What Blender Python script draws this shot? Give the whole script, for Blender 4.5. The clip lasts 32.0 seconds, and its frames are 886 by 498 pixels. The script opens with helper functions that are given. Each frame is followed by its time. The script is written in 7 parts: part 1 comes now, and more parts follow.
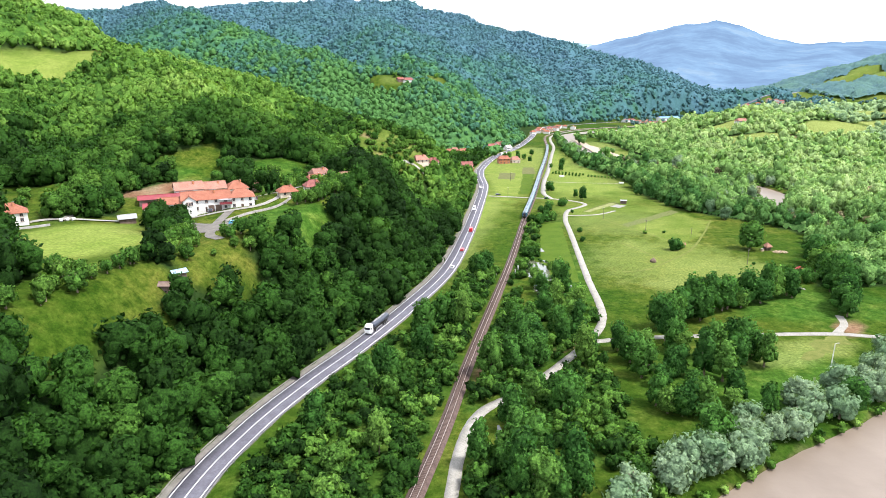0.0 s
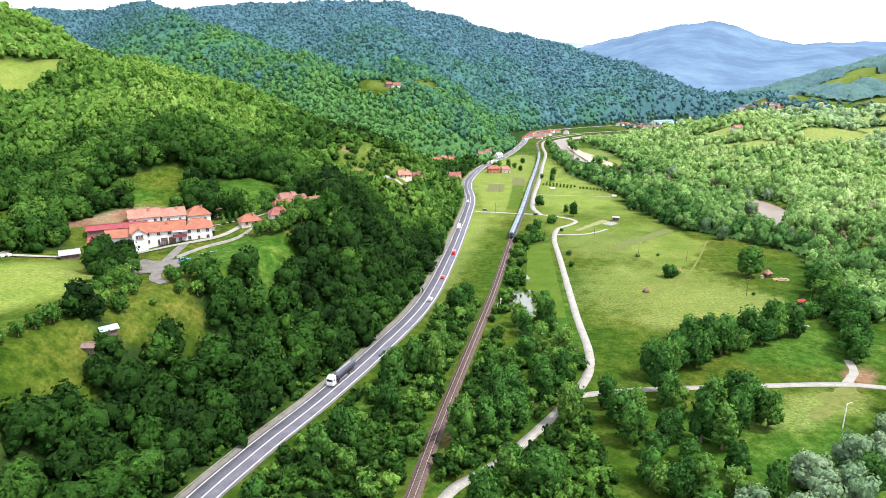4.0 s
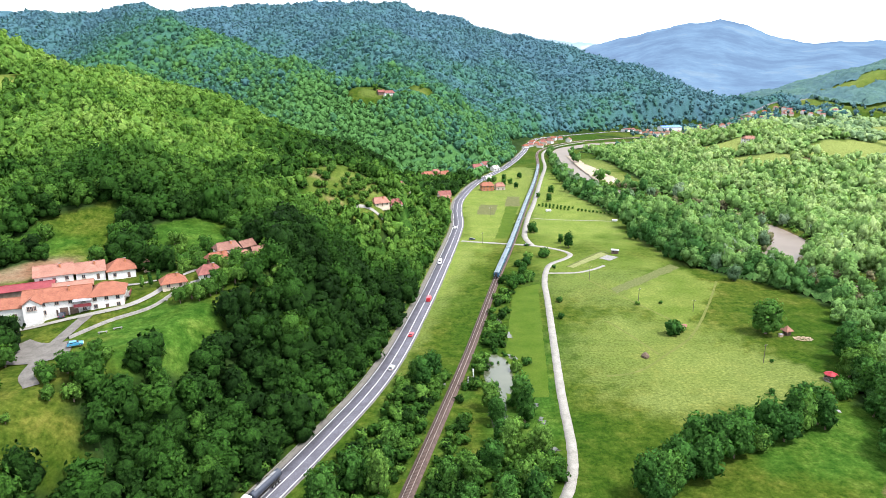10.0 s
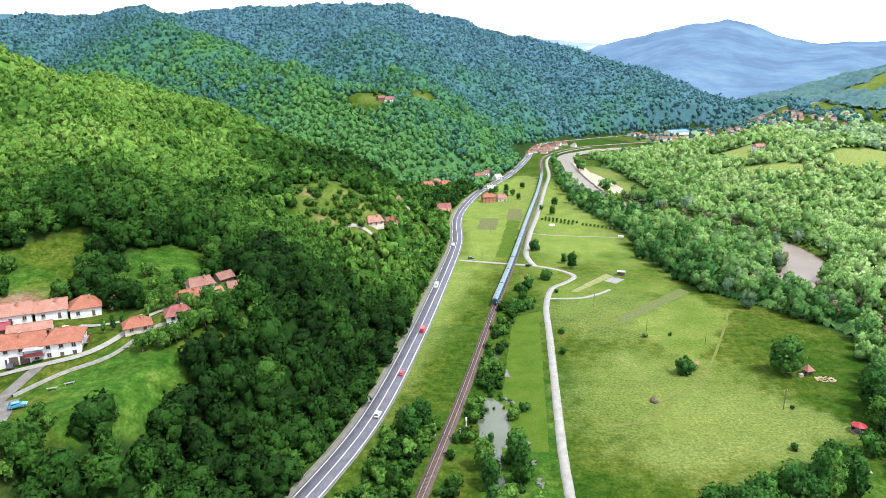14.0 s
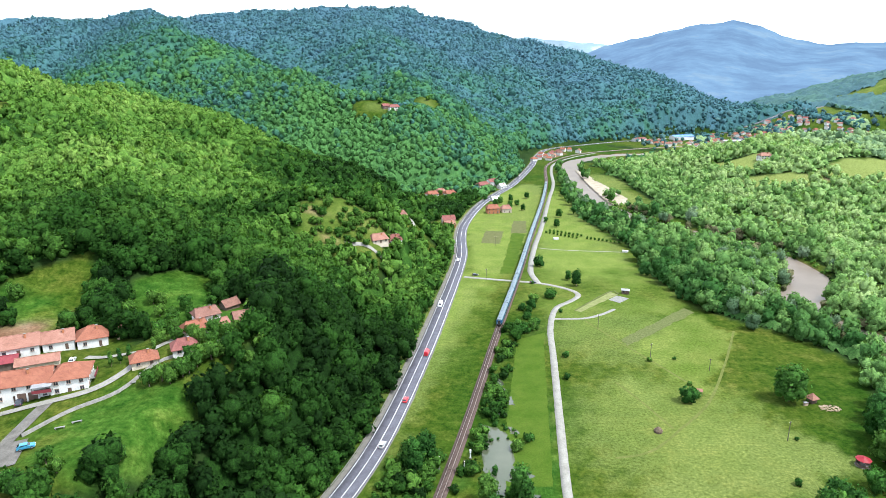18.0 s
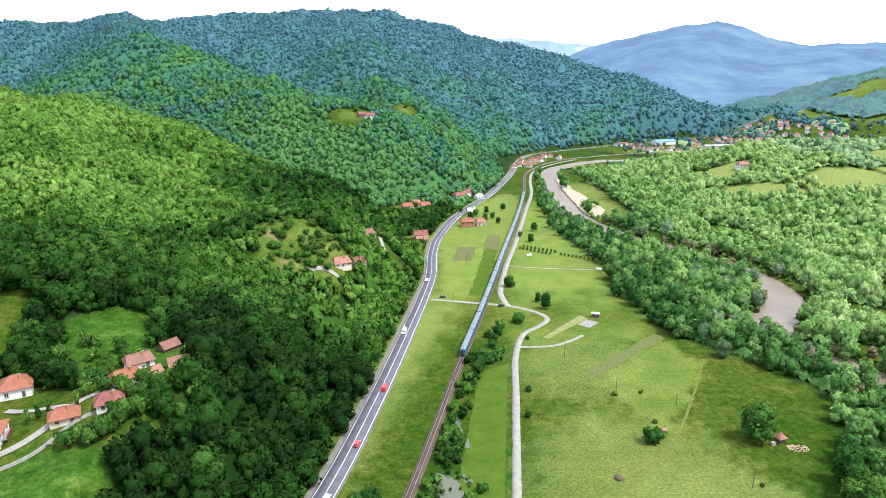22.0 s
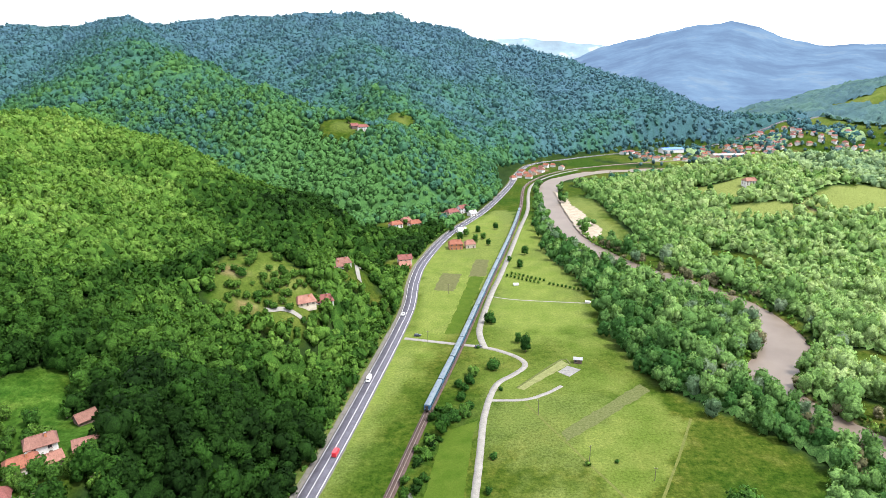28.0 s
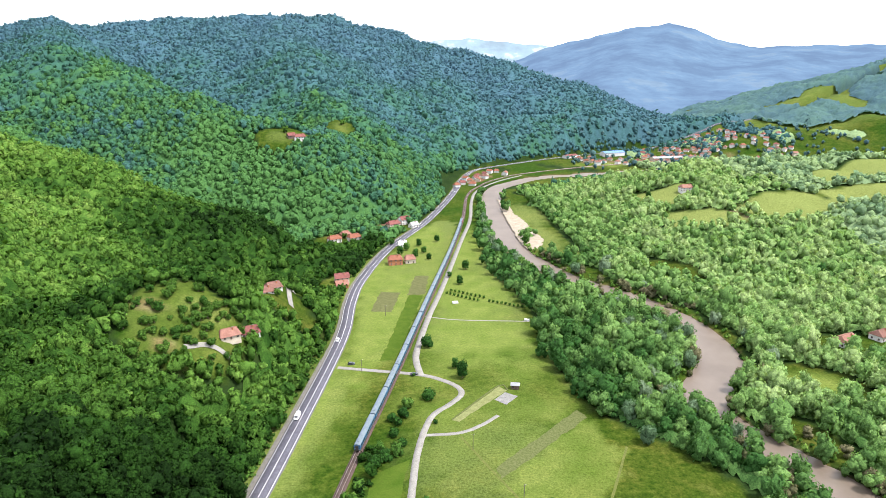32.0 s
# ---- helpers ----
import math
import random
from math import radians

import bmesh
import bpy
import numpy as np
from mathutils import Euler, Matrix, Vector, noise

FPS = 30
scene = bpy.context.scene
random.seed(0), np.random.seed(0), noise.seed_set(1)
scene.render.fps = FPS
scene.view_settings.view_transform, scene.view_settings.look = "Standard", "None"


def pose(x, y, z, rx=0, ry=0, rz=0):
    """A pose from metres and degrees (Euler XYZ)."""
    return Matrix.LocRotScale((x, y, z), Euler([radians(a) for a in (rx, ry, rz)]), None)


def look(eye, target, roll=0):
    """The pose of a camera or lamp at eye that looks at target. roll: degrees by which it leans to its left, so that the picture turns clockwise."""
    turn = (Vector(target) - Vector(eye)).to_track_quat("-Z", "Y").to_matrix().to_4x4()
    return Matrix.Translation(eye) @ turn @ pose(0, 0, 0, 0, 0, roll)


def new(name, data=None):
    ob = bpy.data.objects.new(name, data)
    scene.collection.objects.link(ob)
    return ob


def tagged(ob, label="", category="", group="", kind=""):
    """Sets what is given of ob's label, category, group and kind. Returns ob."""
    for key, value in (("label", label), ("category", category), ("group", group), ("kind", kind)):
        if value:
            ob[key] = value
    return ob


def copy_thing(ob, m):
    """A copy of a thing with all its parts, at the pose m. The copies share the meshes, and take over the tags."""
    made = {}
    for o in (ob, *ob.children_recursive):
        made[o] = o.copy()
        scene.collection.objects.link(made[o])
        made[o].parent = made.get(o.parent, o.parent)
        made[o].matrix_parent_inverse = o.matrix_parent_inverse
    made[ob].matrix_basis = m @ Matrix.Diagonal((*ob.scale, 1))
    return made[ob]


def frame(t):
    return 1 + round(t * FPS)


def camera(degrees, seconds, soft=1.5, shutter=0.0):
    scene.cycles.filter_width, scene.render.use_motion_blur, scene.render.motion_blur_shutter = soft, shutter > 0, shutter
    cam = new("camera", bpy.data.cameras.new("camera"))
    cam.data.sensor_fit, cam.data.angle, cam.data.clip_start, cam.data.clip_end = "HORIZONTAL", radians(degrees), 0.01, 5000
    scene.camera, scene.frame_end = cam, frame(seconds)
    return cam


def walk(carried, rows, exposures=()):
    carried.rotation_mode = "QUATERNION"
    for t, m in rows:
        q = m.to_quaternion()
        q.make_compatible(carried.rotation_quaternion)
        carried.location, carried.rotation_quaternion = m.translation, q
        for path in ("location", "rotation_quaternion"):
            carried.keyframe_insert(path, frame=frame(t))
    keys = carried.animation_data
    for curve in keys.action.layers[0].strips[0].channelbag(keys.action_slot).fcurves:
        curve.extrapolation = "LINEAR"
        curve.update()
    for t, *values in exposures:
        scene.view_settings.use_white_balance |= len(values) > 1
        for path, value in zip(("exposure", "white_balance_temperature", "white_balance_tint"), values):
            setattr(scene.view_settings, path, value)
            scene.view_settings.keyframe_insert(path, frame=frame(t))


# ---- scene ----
cam = camera(70.8, 32.0, soft=0.8)
METRES, EYE, TILT, LEAN, TURN = 200.0, 89.0, -15.3, 0.0, 0.0
ROWS = [
    (0.0, 0.0, 0.0, 0.0, 0.0, 0.0, -0.0),
    (0.5, 0.002, 0.0086, 0.008, -0.03, -0.02, 0.0),
    (1.0, 0.0048, 0.0184, 0.0162, -0.19, -0.04, 0.06),
    (1.5, 0.0092, 0.0302, 0.0246, -0.36, -0.05, 0.09),
    (2.0, 0.0145, 0.0435, 0.0336, -0.47, -0.05, 0.1),
    (2.5, 0.0207, 0.0582, 0.0428, -0.5, -0.06, 0.09),
    (3.0, 0.0277, 0.0739, 0.0522, -0.47, -0.07, 0.11),
    (3.5, 0.0346, 0.0902, 0.0619, -0.43, -0.09, 0.1),
    (5.5, 0.0626, 0.1579, 0.1021, -0.29, -0.12, 0.03),
    (6.0, 0.0703, 0.1753, 0.1124, -0.23, -0.14, 0.01),
    (6.5, 0.0784, 0.1926, 0.1226, -0.18, -0.16, 0.03),
    (7.0, 0.0861, 0.2102, 0.1326, -0.12, -0.17, 0.01),
    (7.5, 0.0937, 0.2274, 0.1429, -0.06, -0.19, 0.02),
    (8.0, 0.1009, 0.2449, 0.1525, -0.0, -0.19, 0.04),
    (8.5, 0.1081, 0.2618, 0.1622, 0.05, -0.21, 0.03),
    (9.0, 0.1145, 0.2788, 0.1719, 0.11, -0.23, 0.01),
    (9.5, 0.1207, 0.2955, 0.1814, 0.18, -0.25, -0.01),
    (10.0, 0.1263, 0.3123, 0.1907, 0.24, -0.26, -0.0),
    (10.5, 0.1318, 0.3286, 0.1991, 0.32, -0.26, -0.03),
    (11.0, 0.137, 0.3443, 0.2068, 0.39, -0.27, -0.04),
    (11.5, 0.1412, 0.3591, 0.214, 0.47, -0.27, -0.05),
    (12.0, 0.1447, 0.3726, 0.2213, 0.52, -0.27, -0.07),
    (12.5, 0.1478, 0.3848, 0.2295, 0.59, -0.27, -0.09),
    (13.0, 0.1498, 0.3953, 0.2381, 0.64, -0.27, -0.09),
    (13.5, 0.151, 0.4037, 0.2471, 0.69, -0.29, -0.08),
    (14.0, 0.1515, 0.4097, 0.2556, 0.73, -0.29, -0.07),
    (14.5, 0.1517, 0.4134, 0.264, 0.79, -0.31, -0.08),
    (16.5, 0.1506, 0.413, 0.2931, 0.98, -0.37, -0.16),
    (17.0, 0.1504, 0.4109, 0.2999, 1.03, -0.38, -0.17),
    (17.5, 0.1503, 0.4087, 0.3064, 1.06, -0.38, -0.18),
    (18.0, 0.1506, 0.4065, 0.3131, 1.11, -0.38, -0.17),
    (18.5, 0.1525, 0.4053, 0.3199, 1.03, -0.39, -0.15),
    (19.0, 0.157, 0.4077, 0.3276, 0.68, -0.4, -0.05),
    (19.5, 0.1631, 0.4134, 0.3358, 0.38, -0.39, 0.03),
    (20.0, 0.1715, 0.4219, 0.3446, 0.08, -0.39, 0.13),
    (20.5, 0.1826, 0.4319, 0.3541, -0.06, -0.41, 0.2),
    (21.0, 0.1949, 0.4434, 0.3636, -0.07, -0.41, 0.21),
    (21.5, 0.2083, 0.4557, 0.3734, -0.0, -0.44, 0.22),
    (22.0, 0.2205, 0.4681, 0.3829, 0.08, -0.43, 0.21),
    (22.5, 0.2323, 0.4804, 0.3925, 0.2, -0.46, 0.17),
    (23.0, 0.2438, 0.4923, 0.4018, 0.33, -0.46, 0.16),
    (23.5, 0.2541, 0.5038, 0.4112, 0.46, -0.48, 0.13),
    (24.0, 0.2646, 0.5149, 0.4206, 0.56, -0.48, 0.08),
    (24.5, 0.274, 0.5262, 0.43, 0.66, -0.49, 0.07),
    (25.0, 0.2831, 0.5373, 0.4392, 0.76, -0.5, 0.05),
    (25.5, 0.2919, 0.548, 0.4483, 0.85, -0.52, 0.03),
    (27.5, 0.325, 0.5873, 0.4855, 1.15, -0.61, -0.12),
    (28.0, 0.3332, 0.5963, 0.4945, 1.22, -0.61, -0.14),
    (28.5, 0.3415, 0.6047, 0.5038, 0.88, -0.62, -0.03),
    (29.0, 0.348, 0.613, 0.5126, 0.15, -0.63, 0.17),
    (29.5, 0.3552, 0.6211, 0.5213, -0.17, -0.63, 0.25),
    (30.0, 0.3621, 0.6289, 0.53, -0.76, -0.66, 0.42),
    (30.5, 0.3688, 0.6363, 0.5385, -1.47, -0.67, 0.62),
    (31.0, 0.3743, 0.6436, 0.547, -2.29, -0.69, 0.84),
    (31.5, 0.3813, 0.6497, 0.5554, -2.87, -0.71, 1.02),
    (32.0, 0.3876, 0.6555, 0.5638, -3.22, -0.73, 1.12),
]
walk(cam, [(t, pose(0, 0, EYE, TILT, LEAN, TURN) @ pose(METRES * x, METRES * y, METRES * z, 90 + pitch, roll, yaw)) for t, x, y, z, yaw, pitch, roll in ROWS],
     [(0, 1.78, 6350, 11), (7, 1.74, 6350, 11), (13, 1.64, 6150, 8), (19, 1.56, 5950, 5), (24, 1.54, 6200, 9), (32, 1.52, 6350, 12)])

# ---------------------------------------------------------------- light
SUN_EL, SUN_AZ = radians(60), radians(108)      # azimuth clockwise from +y
world = bpy.data.worlds.new("sky")
scene.world = world
world.use_nodes = True
wn = world.node_tree.nodes
wn.clear()
sky = wn.new("ShaderNodeTexSky")
sky.sky_type, sky.sun_disc = "NISHITA", False
sky.sun_elevation, sky.sun_rotation = SUN_EL, SUN_AZ
sky.altitude, sky.air_density, sky.dust_density = 500, 1.0, 2.0
veil = wn.new("ShaderNodeMix")
veil.data_type = "RGBA"
veil.inputs["Factor"].default_value = 0.72
veil.inputs["B"].default_value = (9.0, 9.2, 9.6, 1)     # thin bright cloud over the whole sky
wbg, wout = wn.new("ShaderNodeBackground"), wn.new("ShaderNodeOutputWorld")
wbg.inputs["Strength"].default_value = 0.116
wl = world.node_tree.links
wl.new(sky.outputs["Color"], veil.inputs["A"])
wl.new(veil.outputs["Result"], wbg.inputs["Color"])
wl.new(wbg.outputs["Background"], wout.inputs["Surface"])

sun_data = bpy.data.lights.new("sun", "SUN")
sun_data.energy, sun_data.angle, sun_data.color = 3.0, radians(8), (1.0, 0.95, 0.88)
sun = new("sun", sun_data)
sun.matrix_world = look((0, 0, 0), (-math.sin(SUN_AZ) * math.cos(SUN_EL), -math.cos(SUN_AZ) * math.cos(SUN_EL), -math.sin(SUN_EL)))


# ---------------------------------------------------------------- materials
def blank(name, rough=0.85, metal=0.0, spec=0.3):
    m = bpy.data.materials.new(name)
    m.use_nodes = True
    n, l = m.node_tree.nodes, m.node_tree.links
    b = n["Principled BSDF"]
    b.inputs["Roughness"].default_value, b.inputs["Metallic"].default_value = rough, metal
    b.inputs["Specular IOR Level"].default_value = spec
    return m, n, l, b


def noise_node(n, l, scale, detail=4.0, rough=0.55, coords=None):
    t = n.new("ShaderNodeTexNoise")
    t.inputs["Scale"].default_value, t.inputs["Detail"].default_value, t.inputs["Roughness"].default_value = scale, detail, rough
    if coords is not None:
        l.new(coords, t.inputs["Vector"])
    return t.outputs["Fac"]


def ramp_node(n, l, fac, stops):
    r = n.new("ShaderNodeValToRGB")
    e = r.color_ramp.elements
    while len(e) < len(stops):
        e.new(0.5)
    for el, (p, c) in zip(e, stops):
        el.position, el.color = p, (*c, 1)
    l.new(fac, r.inputs["Fac"])
    return r.outputs["Color"]


def mix_node(n, l, fac, a, b, mode="MIX"):
    m = n.new("ShaderNodeMix")
    m.data_type, m.blend_type = "RGBA", mode
    for key, v in (("Factor", fac), ("A", a), ("B", b)):
        if isinstance(v, (int, float)):
            m.inputs[key].default_value = v
        elif isinstance(v, tuple):
            m.inputs[key].default_value = (*v, 1)
        else:
            l.new(v, m.inputs[key])
    return m.outputs["Result"]


def bump_node(n, l, b, height, strength, distance):
    u = n.new("ShaderNodeBump")
    u.inputs["Strength"].default_value, u.inputs["Distance"].default_value = strength, distance
    l.new(height, u.inputs["Height"])
    l.new(u.outputs["Normal"], b.inputs["Normal"])


def worn(name, c1, c2, scale, rough=0.85, metal=0.0, bump=0.3, dist=0.02, fine=8.0, spec=0.12):
    """Two colours mixed by noise at two scales, with relief."""
    m, n, l, b = blank(name, rough, metal, spec)
    g = n.new("ShaderNodeNewGeometry").outputs["Position"]
    a = noise_node(n, l, scale, 5, 0.6, g)
    f = noise_node(n, l, scale * fine, 4, 0.6, g)
    col = ramp_node(n, l, a, [(0.3, c1), (0.7, c2)])
    shade = ramp_node(n, l, f, [(0.25, (0.72, 0.72, 0.72)), (0.75, (1.15, 1.15, 1.15))])
    l.new(mix_node(n, l, 1.0, col, shade, "MULTIPLY"), b.inputs["Base Color"])
    bump_node(n, l, b, f, bump, dist)
    return m


def leaf_material(name, stops, sheen=0.45, single=False, grain=2.4, soft=1.0, loose=True):
    """Foliage: colour by the tree's own tint, varied leaf by leaf, some light passing through."""
    m, n, l, b = blank(name, 0.85, 0, 0.06)
    if single:
        tint = n.new("ShaderNodeObjectInfo").outputs["Random"]
    else:
        at = n.new("ShaderNodeAttribute")
        at.attribute_name = "tint"
        tint = at.outputs["Fac"]
    geo = n.new("ShaderNodeNewGeometry")
    col = ramp_node(n, l, tint, stops)
    vary = ramp_node(n, l, geo.outputs["Random Per Island"] if loose else noise_node(n, l, grain * 0.35, 2, 0.5, geo.outputs["Position"]), [(0.0, (1 - 0.42 * soft, 1 - 0.4 * soft, 1 - 0.42 * soft)), (1.0, (1 + 0.5 * soft, 1 + 0.46 * soft, 1 + 0.35 * soft))])
    col = mix_node(n, l, 1.0, col, vary, "MULTIPLY")
    # noise puts shaded gaps between leaf clusters into the colour
    sprig = noise_node(n, l, grain, 3, 0.65, geo.outputs["Position"])
    col = mix_node(n, l, 1.0, col, ramp_node(n, l, sprig, [(0.32, (1 - 0.65 * soft, 1 - 0.62 * soft, 1 - 0.65 * soft)), (0.5, (0.95, 0.95, 0.95)), (0.68, (1 + 0.6 * soft, 1 + 0.5 * soft, 1 + 0.35 * soft))]), "MULTIPLY")
    bump_node(n, l, b, sprig, 0.9 * soft, 0.5 / grain)
    l.new(col, b.inputs["Base Color"])
    tr = n.new("ShaderNodeBsdfTranslucent")
    l.new(mix_node(n, l, 1.0, col, (1.22, 1.27, 0.78), "MULTIPLY"), tr.inputs["Color"])
    ms = n.new("ShaderNodeMixShader")
    ms.inputs["Fac"].default_value = sheen
    l.new(b.outputs["BSDF"], ms.inputs[1])
    l.new(tr.outputs["BSDF"], ms.inputs[2])
    l.new(ms.outputs["Shader"], n["Material Output"].inputs["Surface"])
    return m


def ground_material():
    m, n, l, b = blank("ground_cover", 1.0, 0, 0.02)
    pos = n.new("ShaderNodeNewGeometry").outputs["Position"]
    wide = noise_node(n, l, 0.012, 3, 0.5, pos)
    mid = noise_node(n, l, 0.07, 5, 0.6, pos)
    fine = noise_node(n, l, 0.9, 6, 0.75, pos)
    tuft = noise_node(n, l, 0.28, 5, 0.7, pos)
    meadow = ramp_node(n, l, wide, [(0.35, GRASS[0]), (0.5, GRASS[1]), (0.65, GRASS[2])])
    patch = ramp_node(n, l, mid, [(0.3, (0.68, 0.82, 0.7)), (0.5, (1, 1, 1)), (0.6, (1.3, 1.1, 1.3)), (0.74, (1.5, 1.22, 1.9))])
    meadow = mix_node(n, l, 1.0, meadow, patch, "MULTIPLY")
    clump = ramp_node(n, l, tuft, [(0.3, (0.46, 0.6, 0.48)), (0.5, (1, 1, 1)), (0.7, (1.55, 1.36, 1.55))])
    meadow = mix_node(n, l, 1.0, meadow, clump, "MULTIPLY")
    lush = n.new("ShaderNodeAttribute")  # damp green grass
    lush.attribute_name = "lush"
    meadow = mix_node(n, l, lush.outputs["Fac"], meadow, mix_node(n, l, 1.0, ramp_node(n, l, mid, [(0.3, (0.016, 0.046, 0.006)), (0.55, (0.028, 0.063, 0.0085)), (0.75, (0.052, 0.082, 0.014))]), clump, "MULTIPLY"))
    # near-black floor: shade under the trees put into the ground colour
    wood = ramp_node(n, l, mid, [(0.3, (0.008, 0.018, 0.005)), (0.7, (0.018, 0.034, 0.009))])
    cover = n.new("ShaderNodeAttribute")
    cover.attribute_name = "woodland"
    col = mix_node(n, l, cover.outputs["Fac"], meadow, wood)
    soil = n.new("ShaderNodeAttribute")
    soil.attribute_name = "soil"
    earth = ramp_node(n, l, mid, [(0.3, (0.085, 0.042, 0.025)), (0.5, (0.128, 0.078, 0.05)), (0.7, (0.16, 0.125, 0.09))])
    col = mix_node(n, l, soil.outputs["Fac"], col, earth)
    dry = n.new("ShaderNodeAttribute")  # patches of long pale grass
    dry.attribute_name = "dry"
    straw = ramp_node(n, l, fine, [(0.3, (0.1, 0.125, 0.032)), (0.7, (0.17, 0.19, 0.064))])
    col = mix_node(n, l, dry.outputs["Fac"], col, straw)
    pasture = n.new("ShaderNodeAttribute")
    pasture.attribute_name = "pasture"
    col = mix_node(n, l, pasture.outputs["Fac"], col, ramp_node(n, l, mid, [(0.3, (0.072, 0.107, 0.018)), (0.7, (0.116, 0.14, 0.034))]))
    grain = ramp_node(n, l, fine, [(0.3, (0.52, 0.56, 0.5)), (0.7, (1.38, 1.36, 1.34))])
    l.new(mix_node(n, l, 1.0, col, grain, "MULTIPLY"), b.inputs["Base Color"])
    bump_node(n, l, b, fine, 0.7, 0.4)
    return m


GRASS = ((0.0165, 0.04, 0.0042), (0.028, 0.048, 0.0056), (0.042, 0.057, 0.0085))
M_GROUND = ground_material()
# lowest stop nearly black, for the painted cloud shadow on the slope
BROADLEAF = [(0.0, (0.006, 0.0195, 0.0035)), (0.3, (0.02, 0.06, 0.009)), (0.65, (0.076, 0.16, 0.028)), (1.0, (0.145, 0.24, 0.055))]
M_LEAF = leaf_material("broadleaf_foliage", BROADLEAF, 0.32, False, 1.9, 1.0, False)
M_TREE = leaf_material("tree_foliage", [(0.0, (0.018, 0.06, 0.012)), (0.7, (0.038, 0.104, 0.02)), (1.0, (0.08, 0.158, 0.03))], 0.36, True, 2.2, 0.85)
# low stops go blue: distance haze painted into the far forest's colour
M_HAZEFOREST = leaf_material("hazed_forest_foliage", [(0.0, (0.052, 0.112, 0.162)), (0.5, (0.042, 0.106, 0.12)), (0.8, (0.036, 0.106, 0.06)), (1.0, (0.056, 0.138, 0.042))], 0.25, False, 0.7, 0.7, False)
# light blue-greens carry the haze over the woods round the village
M_HAZEWOOD = leaf_material("hazed_wood_foliage", [(0.0, (0.05, 0.1, 0.128)), (1.0, (0.07, 0.135, 0.122))], 0.3, False, 0.7, 0.5, False)
M_FRUIT = leaf_material("orchard_foliage", [(0.0, (0.032, 0.09, 0.016)), (1.0, (0.08, 0.16, 0.03))], 0.45, True)
# pale, slightly blue stops paint haze onto the eastern hill's trees
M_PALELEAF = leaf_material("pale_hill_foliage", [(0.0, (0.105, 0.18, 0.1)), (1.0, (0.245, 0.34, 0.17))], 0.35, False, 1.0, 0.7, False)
M_RIVERLEAF = leaf_material("riverside_foliage", [(0.0, (0.034, 0.096, 0.024)), (0.5, (0.14, 0.25, 0.078)), (1.0, (0.255, 0.35, 0.15))], 0.36, False, 1.5, 0.75, False)
M_WILLOW = leaf_material("willow_foliage", [(0.0, (0.09, 0.158, 0.086)), (1.0, (0.16, 0.228, 0.145))], 0.35, True, 2.4, 0.6)
M_BARK = worn("bark", (0.09, 0.065, 0.045), (0.2, 0.16, 0.12), 3.0)
M_ASPHALT = worn("asphalt", (0.054, 0.053, 0.066), (0.084, 0.083, 0.1), 0.25, 0.8, 0, 0.2, 0.01)
M_PAINT = worn("road_paint", (0.562, 0.562, 0.562), (0.675, 0.675, 0.66), 0.6, 0.6)
M_VERGE = worn("verge_gravel", (0.0809, 0.0768, 0.0666), (0.13, 0.122, 0.11), 0.5)
M_LANE = worn("pale_gravel", (0.145, 0.138, 0.122), (0.212, 0.204, 0.185), 0.3)
M_MUD = worn("dried_mud", (0.184, 0.15, 0.109), (0.286, 0.252, 0.197), 0.2)
M_BALLAST = worn("ballast", (0.046, 0.031, 0.028), (0.09, 0.064, 0.056), 0.8, bump=0.8, dist=0.1)
M_SLEEPER = worn("sleeper_wood", (0.049, 0.035, 0.0315), (0.091, 0.0665, 0.056), 1.5)
M_RAIL = worn("rusty_rail", (0.176, 0.128, 0.112), (0.4, 0.352, 0.336), 2.0, 0.45, 0.6)


# ---------------------------------------------------------------- plan: lines on the ground
def smooth_line(pts, step=4.0):
    """A Catmull-Rom line through the plan points, about one point every step metres."""
    p = [Vector(q) for q in pts]
    p = [2 * p[0] - p[1], *p, 2 * p[-1] - p[-2]]
    out = []
    for i in range(1, len(p) - 2):
        k = max(1, round((p[i + 1] - p[i]).length / step))
        for j in range(k):
            t = j / k
            a, b, c, d = p[i - 1:i + 3]
            out.append(0.5 * (2 * b + (c - a) * t + (2 * a - 5 * b + 4 * c - d) * t * t + (3 * b - a - 3 * c + d) * t ** 3))
    out.append(p[-2])
    return np.array([v[:] for v in out])


def to_line(x, y, line):
    """Distance of each (x, y) to a polyline, the height or third value there, and the signed side (left positive)."""
    best = np.full(np.shape(x), 1e9)
    val = np.zeros(np.shape(x))
    side = np.zeros(np.shape(x))
    for a, b in zip(line[:-1], line[1:]):
        dx, dy = b[0] - a[0], b[1] - a[1]
        t = np.clip(((x - a[0]) * dx + (y - a[1]) * dy) / (dx * dx + dy * dy + 1e-9), 0, 1)
        d = np.hypot(x - a[0] - t * dx, y - a[1] - t * dy)
        near = d < best
        best = np.where(near, d, best)
        if len(a) > 2:
            val = np.where(near, a[2] + t * (b[2] - a[2]), val)
        side = np.where(near, np.sign(dx * (y - a[1]) - dy * (x - a[0])), side)
    return best, val, side


ROAD = smooth_line([(-20, -420), (-45, -100), (-58, 60), (-57, 115), (-51, 145), (-41, 172), (-28, 201), (-14, 237), (2, 287), (14, 358), (24, 433), (32, 500),
                    (35, 540), (35, 590), (40, 642), (60, 731), (100, 842), (139, 991), (163, 1110), (195, 1205), (260, 1265), (386, 1356), (520, 1420), (800, 1480), (1300, 1700)])
